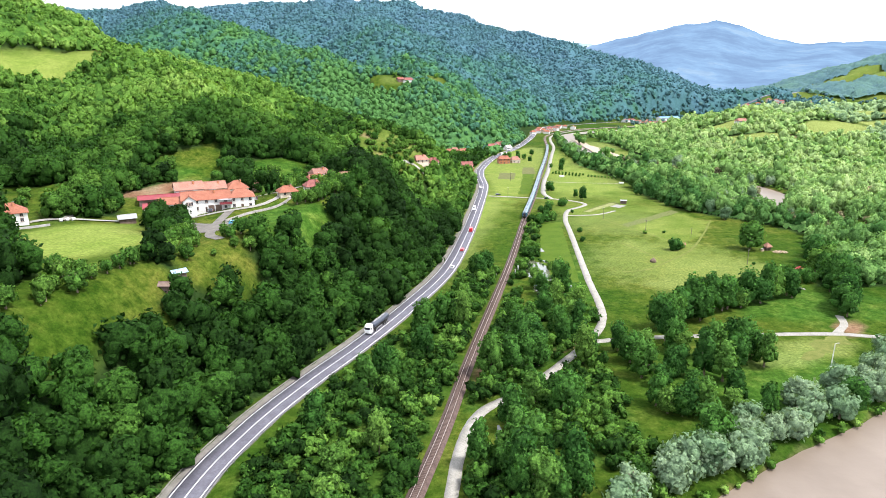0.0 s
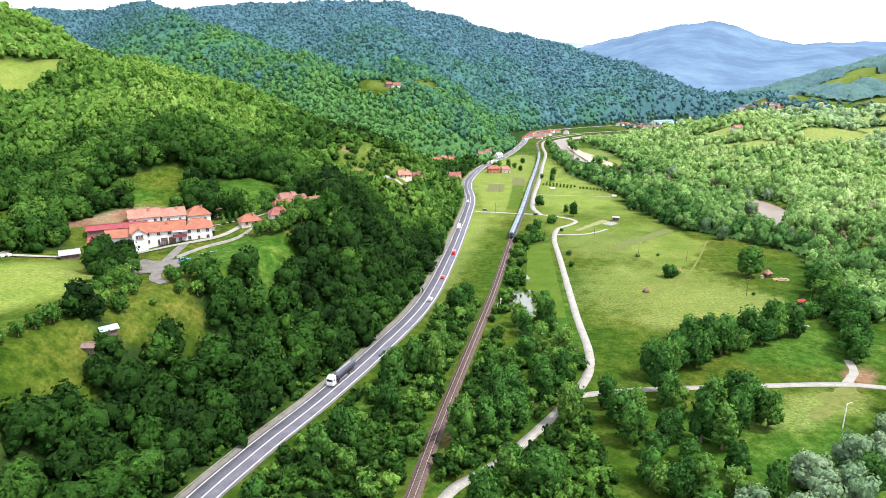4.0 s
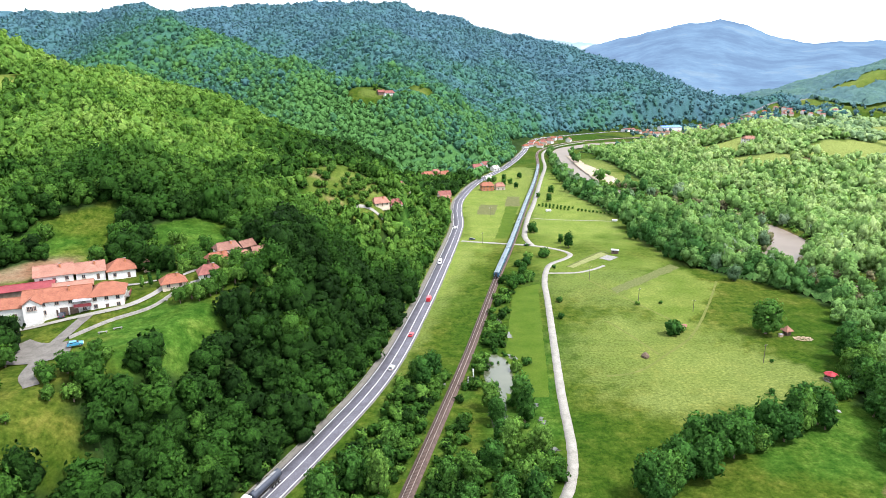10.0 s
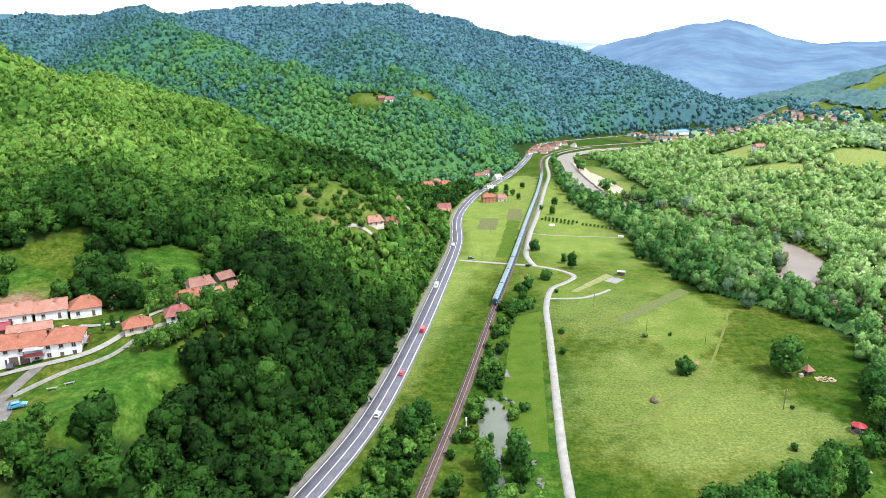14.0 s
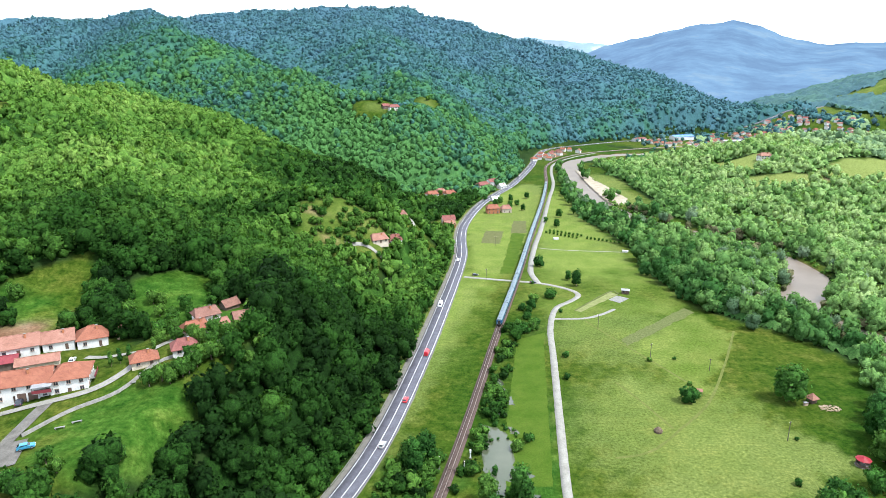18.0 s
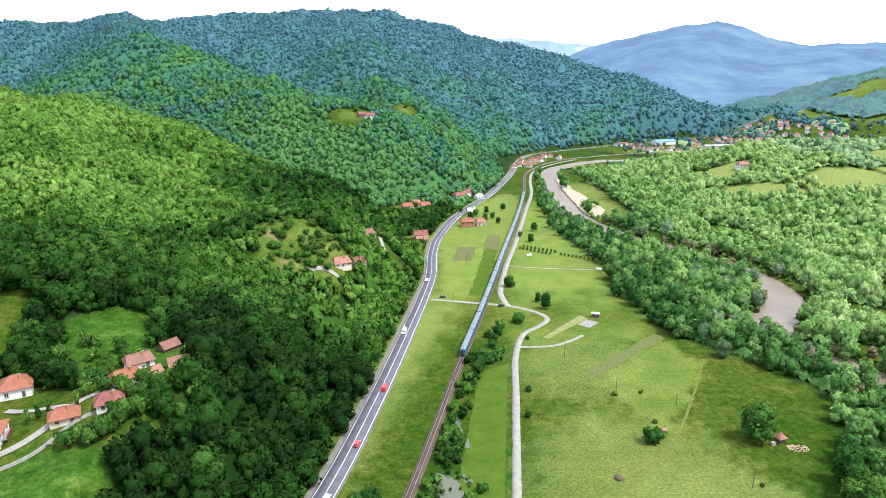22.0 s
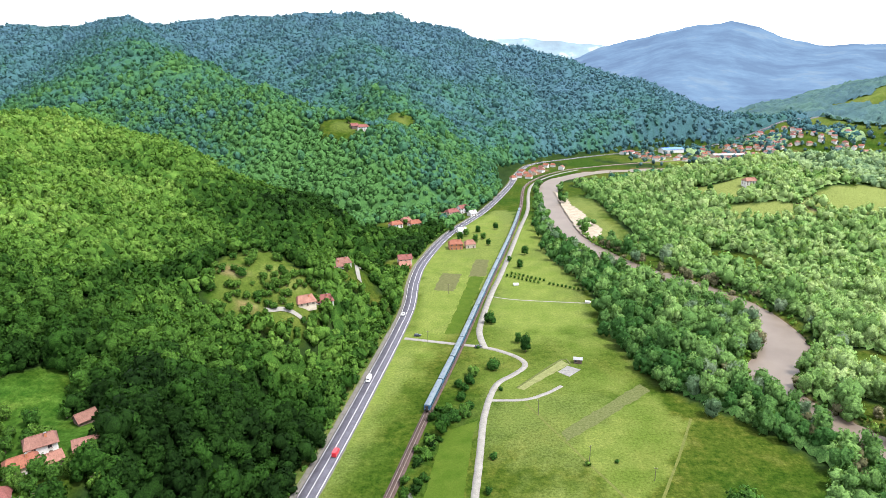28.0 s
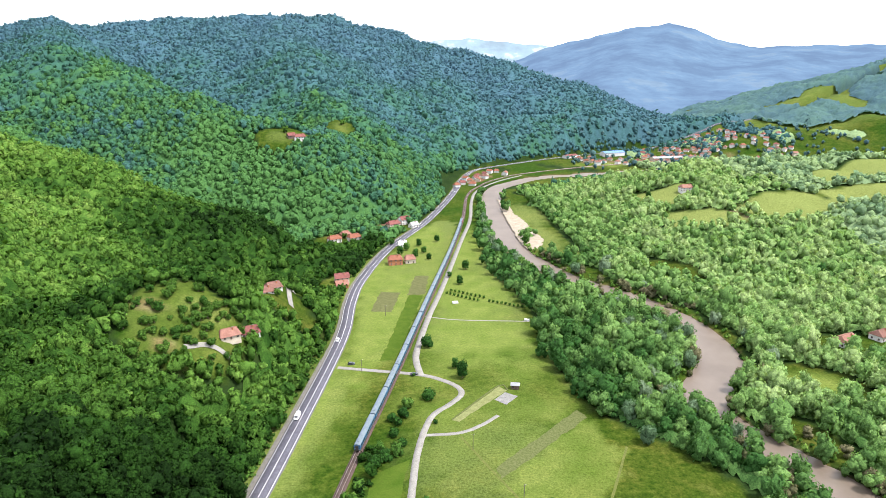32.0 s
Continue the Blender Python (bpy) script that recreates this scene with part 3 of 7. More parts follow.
def water_material(name, c1, c2, rough):
    m, n, l, b = blank(name, rough, 0, 0.5)
    pos = n.new("ShaderNodeNewGeometry").outputs["Position"]
    a, f = noise_node(n, l, 0.05, 4, 0.6, pos), noise_node(n, l, 0.9, 4, 0.6, pos)
    l.new(ramp_node(n, l, a, [(0.3, c1), (0.7, c2)]), b.inputs["Base Color"])
    bump_node(n, l, b, f, 0.25, 0.1)
    return m


M_RIVER = water_material("muddy_water", (0.085, 0.064, 0.047), (0.12, 0.094, 0.073), 0.5)
M_POND = water_material("standing_water", (0.03, 0.04, 0.02), (0.06, 0.065, 0.042), 0.12)
rl = RIVER.copy()
t_ = np.gradient(rl[:, :2], axis=0)
t_ /= np.linalg.norm(t_, axis=1)[:, None]
nn = np.stack([-t_[:, 1], t_[:, 0]], 1)
half = (rl[:, 2] / 2 + 4)[:, None]
rv = np.concatenate([np.column_stack([rl[:, :2] + nn * half * s, np.full(len(rl), -1.1)]) for s in (1, 0.33, -0.33, -1)])
n_ = len(rl)
tagged(new("water", mesh_of("water", rv, [(r * n_ + i, (r + 1) * n_ + i, (r + 1) * n_ + i + 1, r * n_ + i + 1) for r in range(3) for i in range(n_ - 1)], [M_RIVER])),
       "brown muddy river in flood", kind="structure")

# ---------------------------------------------------------------- roads and railway
DRAWN = ROAD[ROAD[:, 0] < 830]
strip("road_verge", DRAWN, 5.9, -4.5, 0.05, M_VERGE, "grey gravel verge of the main road", bumpy=0.1)
strip("road", DRAWN, 4.0, -4.0, 0.14, M_ASPHALT, "grey asphalt main road", 0.12)
for name, off, w in (("centre_line", 0.0, 0.16), ("edge_line", 3.45, 0.18), ("edge_line", -3.45, 0.18)):
    strip(name, DRAWN, off + w / 2, off - w / 2, 0.15, M_PAINT, "white painted road line")
strip("lane", LANE, 1.6, -1.6, 0.08, M_LANE, "pale gravel farm lane", 0.06, 0.05)
strip("lane_north", LANE_NORTH, 2.0, -2.0, 0.09, M_LANE, "pale gravel lane beside the railway", 0.06, 0.05)
strip("lane_east", LANE_EAST, 1.5, -1.5, 0.085, M_LANE, "pale gravel lane towards the river", 0.06, 0.05)


def railway():
    p = RAIL[:, :2]
    t = np.gradient(p, axis=0)
    t /= np.linalg.norm(t, axis=1)[:, None]
    nrm = np.stack([-t[:, 1], t[:, 0]], 1)
    prof = [(2.05, 0.0), (1.3, 0.55), (0.0, 0.6), (-1.3, 0.55), (-2.05, 0.0)]
    v = np.concatenate([np.column_stack([p + nrm * a, np.full(len(p), b)]) for a, b in prof])
    n = len(p)
    f = [(r * n + i, (r + 1) * n + i, (r + 1) * n + i + 1, r * n + i + 1) for r in range(4) for i in range(n - 1)]
    tagged(new("rail_ballast", mesh_of("rail_ballast", v, f, [M_BALLAST])), "dark reddish-brown ballast bed of the railway", kind="structure")
    for s in (0.76, -0.76):
        prof = [(s + 0.06, 0.66), (s + 0.06, 0.84), (s - 0.06, 0.84), (s - 0.06, 0.66)]
        v = np.concatenate([np.column_stack([p + nrm * a, np.full(len(p), b)]) for a, b in prof])
        f = [(r * n + i, (r + 1) * n + i, (r + 1) * n + i + 1, r * n + i + 1) for r in range(3) for i in range(n - 1)]
        tagged(new("rail", mesh_of("rail", v, f, [M_RAIL])), "rusty steel rail with a worn top", kind="structure")
    seg = np.linalg.norm(np.diff(p, axis=0), axis=1)
    s = np.concatenate([[0], np.cumsum(seg)])
    at = np.arange(0, s[-1], 0.62)
    q = np.column_stack([np.interp(at, s, p[:, k]) for k in (0, 1)])
    tt = np.column_stack([np.interp(at, s, t[:, k]) for k in (0, 1)])
    keep = (q[:, 1] > 90) & (q[:, 1] < 520)
    q, tt = q[keep], tt[keep]
    nn2 = np.stack([-tt[:, 1], tt[:, 0]], 1)
    c = []
    for z in (0.56, 0.7):
        for a, b in ((1.25, 0.12), (-1.25, 0.12), (-1.25, -0.12), (1.25, -0.12)):
            c.append(np.column_stack([q + nn2 * a + tt * b, np.full(len(q), z)]))
    v = np.stack(c, 1).reshape(-1, 3)
    base = (np.arange(len(q)) * 8)[:, None, None]
    f = (base + np.array([(4, 5, 6, 7), (0, 4, 7, 3), (1, 2, 6, 5), (0, 1, 5, 4), (2, 3, 7, 6)])[None]).reshape(-1, 4)
    tagged(new("sleepers", mesh_of("sleepers", v, f, [M_SLEEPER])), "dark wooden railway sleepers", kind="stuff")


railway()


# ---------------------------------------------------------------- trees
ICO = bmesh.new()
bmesh.ops.create_icosphere(ICO, subdivisions=1, radius=1.0)
ICO_V = np.array([v.co[:] for v in ICO.verts])
ICO_F = np.array([[v.index for v in f.verts] for f in ICO.faces])
ICO.free()
TWO = np.array([(0, 1, 2), (0, 2, 3)])     # a leaf spray: two triangles


def unit(v):
    return v / (np.linalg.norm(v, axis=-1, keepdims=True) + 1e-9)


def sprays(rng, pos, out, size, lift=0.55):
    """Corners, faces and shading normals of small bent leaf sprays at pos, facing roughly along out."""
    n = len(pos)
    nrm = unit(out + lift * rng.normal(size=(n, 3)))
    u = unit(np.cross(nrm, rng.normal(size=(n, 3))))
    w = np.cross(nrm, u)
    s = size * rng.uniform(0.6, 1.35, (n, 1))
    q = np.stack([pos - u * s - w * s * 0.7, pos + u * s * 0.8 - w * s * 0.6 - nrm * s * 0.25, pos + u * s + w * s * 0.7, pos - u * s * 0.7 + w * s * 0.8 - nrm * s * 0.3], 1).reshape(-1, 3)
    shade = np.repeat(unit(out + 0.38 * rng.normal(size=(n, 3))), 4, axis=0)
    return q, (np.arange(n)[:, None, None] * 4 + TWO[None]).reshape(-1, 3), shade


def crown(rng, cards, size, lobes=6, tall=1.0, core=0.72, spread=0.55):
    """One crown of about unit radius, its base near z = 0: corners, faces and normals of small bent leaf sprays round several lobes, over inner clumps."""
    v, f, m = [], [], []
    centre = np.array([0, 0, 1.0 * tall])
    lob = []
    for i in range(lobes):
        d = unit(rng.normal(size=3))
        d[2] = d[2] * 0.8 + 0.1
        lob.append((centre + d * spread * np.array([1, 1, tall]), rng.uniform(0.42, 0.62)))
    low = (lobes + 1) // 2 if lobes > 3 else lobes // 3
    for i in range(low):
        a = 6.28 * (i + 0.6 * rng.random()) / low
        lob.append((np.array([0.5 * math.cos(a), 0.5 * math.sin(a), rng.uniform(0.38, 0.6) * tall]), rng.uniform(0.42, 0.54)))
    lob.append((centre, 0.7))
    base = 0
    for c, r in lob:
        if core:
            jit = 1 + 0.25 * rng.normal(size=(len(ICO_V), 1))
            v.append(c + ICO_V * jit * r * core * np.array([1, 1, max(1, 0.8 * tall)]))
            f.append(ICO_F + base)
            m.append(unit(ICO_V + 0.3 * unit(v[-1] - centre * 0.7)))
            base += len(ICO_V)
    per = max(1, cards // len(lob))
    for c, r in lob:
        d = unit(rng.normal(size=(per, 3)))
        d[:, 2] = np.where(d[:, 2] < -0.35, -d[:, 2], d[:, 2])
        pos = c + d * r * rng.uniform(0.82, 1.1, (per, 1)) * np.array([1, 1, max(1, 0.85 * tall)])
        q, k, shade = sprays(rng, pos, unit(d + 0.5 * unit(pos - centre * 0.7)), size)
        v.append(q)
        f.append(k + base)
        m.append(shade)
        base += len(q)
    return np.concatenate(v), np.concatenate(f), np.concatenate(m)


def small_crown(rng, cards, size, tall=1.0):
    """A crown for trees far off: one lumpy clump with a few sprays."""
    jit = 1 + 0.22 * rng.normal(size=(len(ICO_V), 1))
    v = ICO_V * jit * np.array([0.8, 0.8, 0.85 * tall]) + (0, 0, 0.95 * tall)
    d = unit(rng.normal(size=(cards, 3)))
    d[:, 2] = np.abs(d[:, 2])
    pos = d * rng.uniform(0.8, 1.05, (cards, 1)) * np.array([1, 1, tall]) + (0, 0, 0.95 * tall)
    q, k, shade = sprays(rng, pos, d, size, 0.4)
    return np.concatenate([v, q]), np.concatenate([ICO_F, k + len(v)]), np.concatenate([unit(ICO_V + 0.15 * rng.normal(size=ICO_V.shape)), shade])


def woodland(name, label, where, templates, material, seed, sink=0.15):
    """Many trees joined in one mesh. where: x, y, radius, height factor, tint for each tree."""
    rng = np.random.default_rng(seed)
    vs, fs, ts, ns = [], [], [], []
    base = 0
    z = terrain(where[:, 0], where[:, 1])
    pick = rng.integers(0, len(templates), len(where))
    turn = rng.uniform(0, 2 * math.pi, len(where))
    for k, (tv, tf, tn) in enumerate(templates):
        sel = pick == k
        n = sel.sum()
        if not n:
            continue
        c, s = np.cos(turn[sel])[:, None], np.sin(turn[sel])[:, None]
        r, h = where[sel, 2][:, None], where[sel, 3][:, None]
        x = (tv[None, :, 0] * c - tv[None, :, 1] * s) * r + where[sel, 0][:, None]
        y = (tv[None, :, 0] * s + tv[None, :, 1] * c) * r + where[sel, 1][:, None]
        zz = tv[None, :, 2] * r * h + z[sel][:, None] - sink * r
        vs.append(np.stack([x, y, zz], -1).reshape(-1, 3))
        fs.append((tf[None] + (np.arange(n) * len(tv))[:, None, None] + base).reshape(-1, tf.shape[1]))
        ts.append(np.repeat(where[sel, 4], len(tv)))
        ns.append(np.stack([tn[None, :, 0] * c - tn[None, :, 1] * s, tn[None, :, 0] * s + tn[None, :, 1] * c, np.broadcast_to(tn[None, :, 2], (n, len(tn)))], -1).reshape(-1, 3))
        base += n * len(tv)
    me = mesh_of(name, np.concatenate(vs), np.concatenate(fs), [material], True, np.concatenate(ts), normals=np.concatenate(ns))
    return tagged(new(name, me), label, kind="stuff")


def scatter(x0, x1, y0, y1, step, seed):
    rng = np.random.default_rng(seed)
    xs, ys = np.meshgrid(np.arange(x0, x1, step), np.arange(y0, y1, step))
    xs = xs.ravel() + rng.uniform(-0.48, 0.48, xs.size) * step
    ys = ys.ravel() + rng.uniform(-0.48, 0.48, ys.size) * step
    return xs, ys, rng


def stand(x, y, rng, rmin, rmax, tint0, tint1, big=0.08):
    r = rng.uniform(rmin, rmax, len(x)) * np.where(rng.random(len(x)) < big, 1.35, 1.0)
    tint = np.clip(tint0 + tint1 * rng.normal(size=len(x)), 0, 1)
    return np.column_stack([x, y, r, rng.uniform(0.85, 1.2, len(x)), tint])


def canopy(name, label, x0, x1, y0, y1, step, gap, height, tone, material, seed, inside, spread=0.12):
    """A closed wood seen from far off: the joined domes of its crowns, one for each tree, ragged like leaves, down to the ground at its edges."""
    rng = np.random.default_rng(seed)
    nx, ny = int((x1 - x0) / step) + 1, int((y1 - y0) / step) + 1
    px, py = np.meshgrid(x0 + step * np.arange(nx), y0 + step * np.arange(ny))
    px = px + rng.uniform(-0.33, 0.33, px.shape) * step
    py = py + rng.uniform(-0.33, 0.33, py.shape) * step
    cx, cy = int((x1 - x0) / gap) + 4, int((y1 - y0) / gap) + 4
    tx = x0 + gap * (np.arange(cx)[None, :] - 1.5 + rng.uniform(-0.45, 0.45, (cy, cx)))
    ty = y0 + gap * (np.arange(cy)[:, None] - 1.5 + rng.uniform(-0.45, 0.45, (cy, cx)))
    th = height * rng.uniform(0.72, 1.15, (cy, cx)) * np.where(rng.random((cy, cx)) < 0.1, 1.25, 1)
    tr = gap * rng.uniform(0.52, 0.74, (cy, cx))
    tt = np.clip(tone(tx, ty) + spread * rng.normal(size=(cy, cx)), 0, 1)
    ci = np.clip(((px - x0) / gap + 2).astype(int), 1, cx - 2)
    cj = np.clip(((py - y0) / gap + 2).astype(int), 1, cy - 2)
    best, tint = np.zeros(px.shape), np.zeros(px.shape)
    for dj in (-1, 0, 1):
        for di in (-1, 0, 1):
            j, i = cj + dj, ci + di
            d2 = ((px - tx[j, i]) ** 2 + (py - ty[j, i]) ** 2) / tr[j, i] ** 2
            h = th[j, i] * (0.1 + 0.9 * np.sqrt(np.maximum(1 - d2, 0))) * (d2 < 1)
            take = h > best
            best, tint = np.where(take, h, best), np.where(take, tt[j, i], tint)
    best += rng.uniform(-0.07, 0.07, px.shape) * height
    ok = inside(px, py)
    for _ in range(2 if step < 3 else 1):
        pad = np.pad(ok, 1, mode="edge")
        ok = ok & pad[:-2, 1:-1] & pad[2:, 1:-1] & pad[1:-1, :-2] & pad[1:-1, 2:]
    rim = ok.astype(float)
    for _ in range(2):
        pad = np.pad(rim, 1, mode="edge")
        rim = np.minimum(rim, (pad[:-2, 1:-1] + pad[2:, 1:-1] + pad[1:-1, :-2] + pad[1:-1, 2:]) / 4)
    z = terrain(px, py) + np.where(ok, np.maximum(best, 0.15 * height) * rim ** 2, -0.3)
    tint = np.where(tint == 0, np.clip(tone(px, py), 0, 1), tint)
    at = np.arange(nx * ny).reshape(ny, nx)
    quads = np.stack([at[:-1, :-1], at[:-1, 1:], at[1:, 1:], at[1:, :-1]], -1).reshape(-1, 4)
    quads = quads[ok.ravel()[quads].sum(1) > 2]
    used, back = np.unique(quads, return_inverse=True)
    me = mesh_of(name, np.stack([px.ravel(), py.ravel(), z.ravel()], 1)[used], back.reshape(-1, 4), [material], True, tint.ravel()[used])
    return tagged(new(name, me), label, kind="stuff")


TR = np.random.default_rng(11)
NEAR = [crown(TR, 240, 0.088, 6, 1.15, core=0.76, spread=0.42) for _ in range(9)]
MIDDLE = [crown(TR, 66, 0.15, 2, core=0.78) for _ in range(10)]
RIVERSIDE = [crown(TR, 150, 0.1, 5, 1.1, core=0.72, spread=0.48) for _ in range(8)]
UPPER = [crown(TR, 28, 0.185, 1, core=0.8) for _ in range(8)]
FAR = [small_crown(TR, 7, 0.34, 1.1) for _ in range(8)]
RIDGE = [small_crown(TR, 3, 0.36, 1.15) for _ in range(8)]

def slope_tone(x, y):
    """Tint: cloud shadow painted dark below, lighter higher up and on the spur."""
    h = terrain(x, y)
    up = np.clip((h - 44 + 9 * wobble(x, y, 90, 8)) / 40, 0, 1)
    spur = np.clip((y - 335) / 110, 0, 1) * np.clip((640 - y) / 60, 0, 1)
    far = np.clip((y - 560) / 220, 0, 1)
    # colour lightened where the slope turns from the sun
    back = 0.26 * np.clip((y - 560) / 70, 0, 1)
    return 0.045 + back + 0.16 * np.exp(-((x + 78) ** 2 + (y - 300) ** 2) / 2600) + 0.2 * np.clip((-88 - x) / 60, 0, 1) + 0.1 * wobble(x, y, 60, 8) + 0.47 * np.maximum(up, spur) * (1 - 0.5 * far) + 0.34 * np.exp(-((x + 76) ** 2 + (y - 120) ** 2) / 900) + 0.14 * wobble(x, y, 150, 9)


# near slope above the road
x, y, rng = scatter(-215, 30, 60, 400, 5.5, 3)
ok = is_wood(x, y) & ((x > -185) | (y < 330)) & ((x > -125) | (y > 140))
x, y = x[ok], y[ok]
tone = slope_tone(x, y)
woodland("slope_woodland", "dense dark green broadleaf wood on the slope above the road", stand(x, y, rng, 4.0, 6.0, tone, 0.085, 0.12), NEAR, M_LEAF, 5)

def on_slope(x, y):
    return is_wood(x, y) & ((x > -185) | (y < 330)) & ((x > -125) | (y > 140))


# tint cut to 0.3: the dark gaps between crowns are painted
canopy("slope_understorey", "undergrowth filling the wood above the road, darkened as shade between crowns", -215, 34, 60, 402, 1.5, 3.6, 2.6, lambda x, y: 0.3 * slope_tone(x, y), M_LEAF, 28, on_slope, 0.1)

# middle distance, west
def beyond_slope(x, y):
    return is_wood(x, y) & ~((x > -215) & (y < 400) & ((x > -185) | (y < 330)))


def haze_tone(x, y):
    """Broadleaf green on the shoulders; bluer up the valley, haze put into the colour."""
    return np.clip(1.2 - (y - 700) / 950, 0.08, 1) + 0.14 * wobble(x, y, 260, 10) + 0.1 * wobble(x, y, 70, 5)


x, y, rng = scatter(-480, 110, 140, 760, 6.4, 4)
ok = beyond_slope(x, y) & ((x < -200) | (y > 620))
x2, y2, rng = scatter(-200, 110, 330, 620, 4.9, 44)
ok2 = beyond_slope(x2, y2)
x, y = np.concatenate([x[ok], x2[ok2]]), np.concatenate([y[ok], y2[ok2]])
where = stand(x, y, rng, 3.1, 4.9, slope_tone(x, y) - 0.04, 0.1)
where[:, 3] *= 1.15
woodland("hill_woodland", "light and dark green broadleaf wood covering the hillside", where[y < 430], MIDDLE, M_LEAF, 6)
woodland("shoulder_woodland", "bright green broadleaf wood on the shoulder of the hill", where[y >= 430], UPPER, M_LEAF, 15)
# tint cut to 0.7: shade below the crowns put into the colour
canopy("hill_understorey", "lower foliage of the hillside wood, its tint darkened as shade", -480, 110, 140, 760, 2.4, 5.0, 6.0, lambda x, y: 0.7 * slope_tone(x, y), M_LEAF, 26, beyond_slope)
canopy("upper_understorey", "dark lower foliage of the wood on the second spur", -900, 130, 752, 1040, 2.4, 5.6, 3.6, haze_tone, M_HAZEFOREST, 16, is_wood, 0.1)
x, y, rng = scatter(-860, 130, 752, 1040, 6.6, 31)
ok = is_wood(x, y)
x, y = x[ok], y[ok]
woodland("upper_woodland", "dark green wood on the second spur", stand(x, y, rng, 3.3, 5.2, haze_tone(x, y), 0.1), FAR, M_HAZEFOREST, 32, 0.45)

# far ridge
canopy("ridge_understorey", "dark lower foliage of the forest on the far ridge", -1150, 830, 1036, 1930, 5.2, 8.0, 4.5, haze_tone, M_HAZEFOREST, 7, lambda x, y: is_wood(x, y) & (terrain(x, y) > 1), 0.08)
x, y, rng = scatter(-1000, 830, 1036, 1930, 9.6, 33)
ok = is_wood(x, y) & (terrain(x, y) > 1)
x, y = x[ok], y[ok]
woodland("ridge_forest", "dark bluish green forest on the far ridge", stand(x, y, rng, 4.4, 6.6, haze_tone(x, y), 0.07), RIDGE, M_HAZEFOREST, 34, 0.75)

# east of the meadows
x, y, rng = scatter(140, 480, 262, 1010, 7.8, 6)
ok = is_wood(x, y)
x, y = x[ok], y[ok]
def river_tone(x, y):
    return 0.15 + 0.58 * np.clip((x - 195 + 22 * wobble(x, y, 130, 2)) / 110, 0, 1) + 0.18 * wobble(x, y, 60, 11) + 0.1 * wobble(x, y, 190, 3)


where = stand(x, y, rng, 3.6, 6.0, river_tone(x, y), 0.15, 0.12)
where[:, 3] *= 1.2
woodland("river_woodland", "mixed green trees along the river", where[y < 560], RIVERSIDE, M_RIVERLEAF, 8)
woodland("bend_woodland", "light green trees beyond the river bend", where[y >= 560], UPPER, M_RIVERLEAF, 18)
# tint cut to 0.75 to imitate shade under the riverside trees
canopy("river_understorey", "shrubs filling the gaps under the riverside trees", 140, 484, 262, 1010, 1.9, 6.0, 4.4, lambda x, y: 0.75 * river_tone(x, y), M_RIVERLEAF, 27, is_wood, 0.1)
x, y, rng = scatter(480, 900, 520, 1300, 8.4, 35)
ok = is_wood(x, y) & (to_line(x, y, ROAD[::3])[2] < 0)
x, y = x[ok], y[ok]
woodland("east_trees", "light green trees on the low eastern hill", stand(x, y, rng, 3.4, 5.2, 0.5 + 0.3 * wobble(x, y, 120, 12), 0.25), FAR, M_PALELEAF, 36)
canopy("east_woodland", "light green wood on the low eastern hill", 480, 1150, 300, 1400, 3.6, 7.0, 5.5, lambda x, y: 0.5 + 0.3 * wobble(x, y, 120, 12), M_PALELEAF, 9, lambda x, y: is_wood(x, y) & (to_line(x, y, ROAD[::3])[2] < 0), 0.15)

canopy("north_woodland", "dark bluish woods between fields behind the village", 820, 2300, 1425, 2500, 5.6, 10.0, 9.0, lambda x, y: 0.4 + 0.4 * wobble(x, y, 260, 10), M_HAZEWOOD, 10,
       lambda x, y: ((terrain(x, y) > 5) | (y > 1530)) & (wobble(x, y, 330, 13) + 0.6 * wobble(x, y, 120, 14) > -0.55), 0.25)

x, y, rng = scatter(380, 960, 1150, 1480, 17, 37)
ok = (rng.random(len(x)) < 0.6) & (to_line(x, y, ROAD)[0] > 9) & (to_line(x, y, RAIL)[0] > 8) & (to_line(x, y, RIVER)[0] > 20)
woodland("village_trees", "green garden trees between the houses of the distant village", stand(x[ok], y[ok], rng, 2.6, 4.6, 0.4, 0.25), FAR, M_HAZEWOOD, 38)

THICKET = [crown(TR, 60, 0.15, 3, 0.8) for _ in range(5)]
x, y, rng = scatter(-60, 75, 62, 408, 3.1, 9)
ok = is_scrub(x, y) & (rng.random(len(x)) < 0.86)
x, y = x[ok], y[ok]
woodland("railway_thicket", "dense green shrubs and saplings beside the railway", stand(x, y, rng, 1.6, 3.0, 0.31 + 0.16 * wobble(x, y, 37, 15), 0.14, 0.15), THICKET, M_LEAF, 12)

# undergrowth along the wood's edge above the road
ok_line = ROAD[(ROAD[:, 1] > 70) & (ROAD[:, 1] < 800)]
ed, er = [], np.random.default_rng(21)
for p, q in zip(ok_line[:-1], ok_line[1:]):
    d = (q - p)[:2] / np.linalg.norm((q - p)[:2])
    for k in range(2):
        ed.append(p[:2] + d * er.uniform(0, 4) + np.array([-d[1], d[0]]) * er.uniform(7.4, 12))
ed = np.array(ed)
keep = ~clear(ed[:, 0], ed[:, 1])
ed = ed[keep]
woodland("roadside_shrubs", "green shrubs at the foot of the wooded slope", stand(ed[:, 0], ed[:, 1], er, 1.0, 2.0, 0.4 + 0.2 * wobble(ed[:, 0], ed[:, 1], 40, 3), 0.15), THICKET, M_LEAF, 13)


# shrubs on both river banks
bk, br = [], np.random.default_rng(23)
near_bank = RIVER[(RIVER[:, 1] > -60) & (RIVER[:, 1] < 780)]
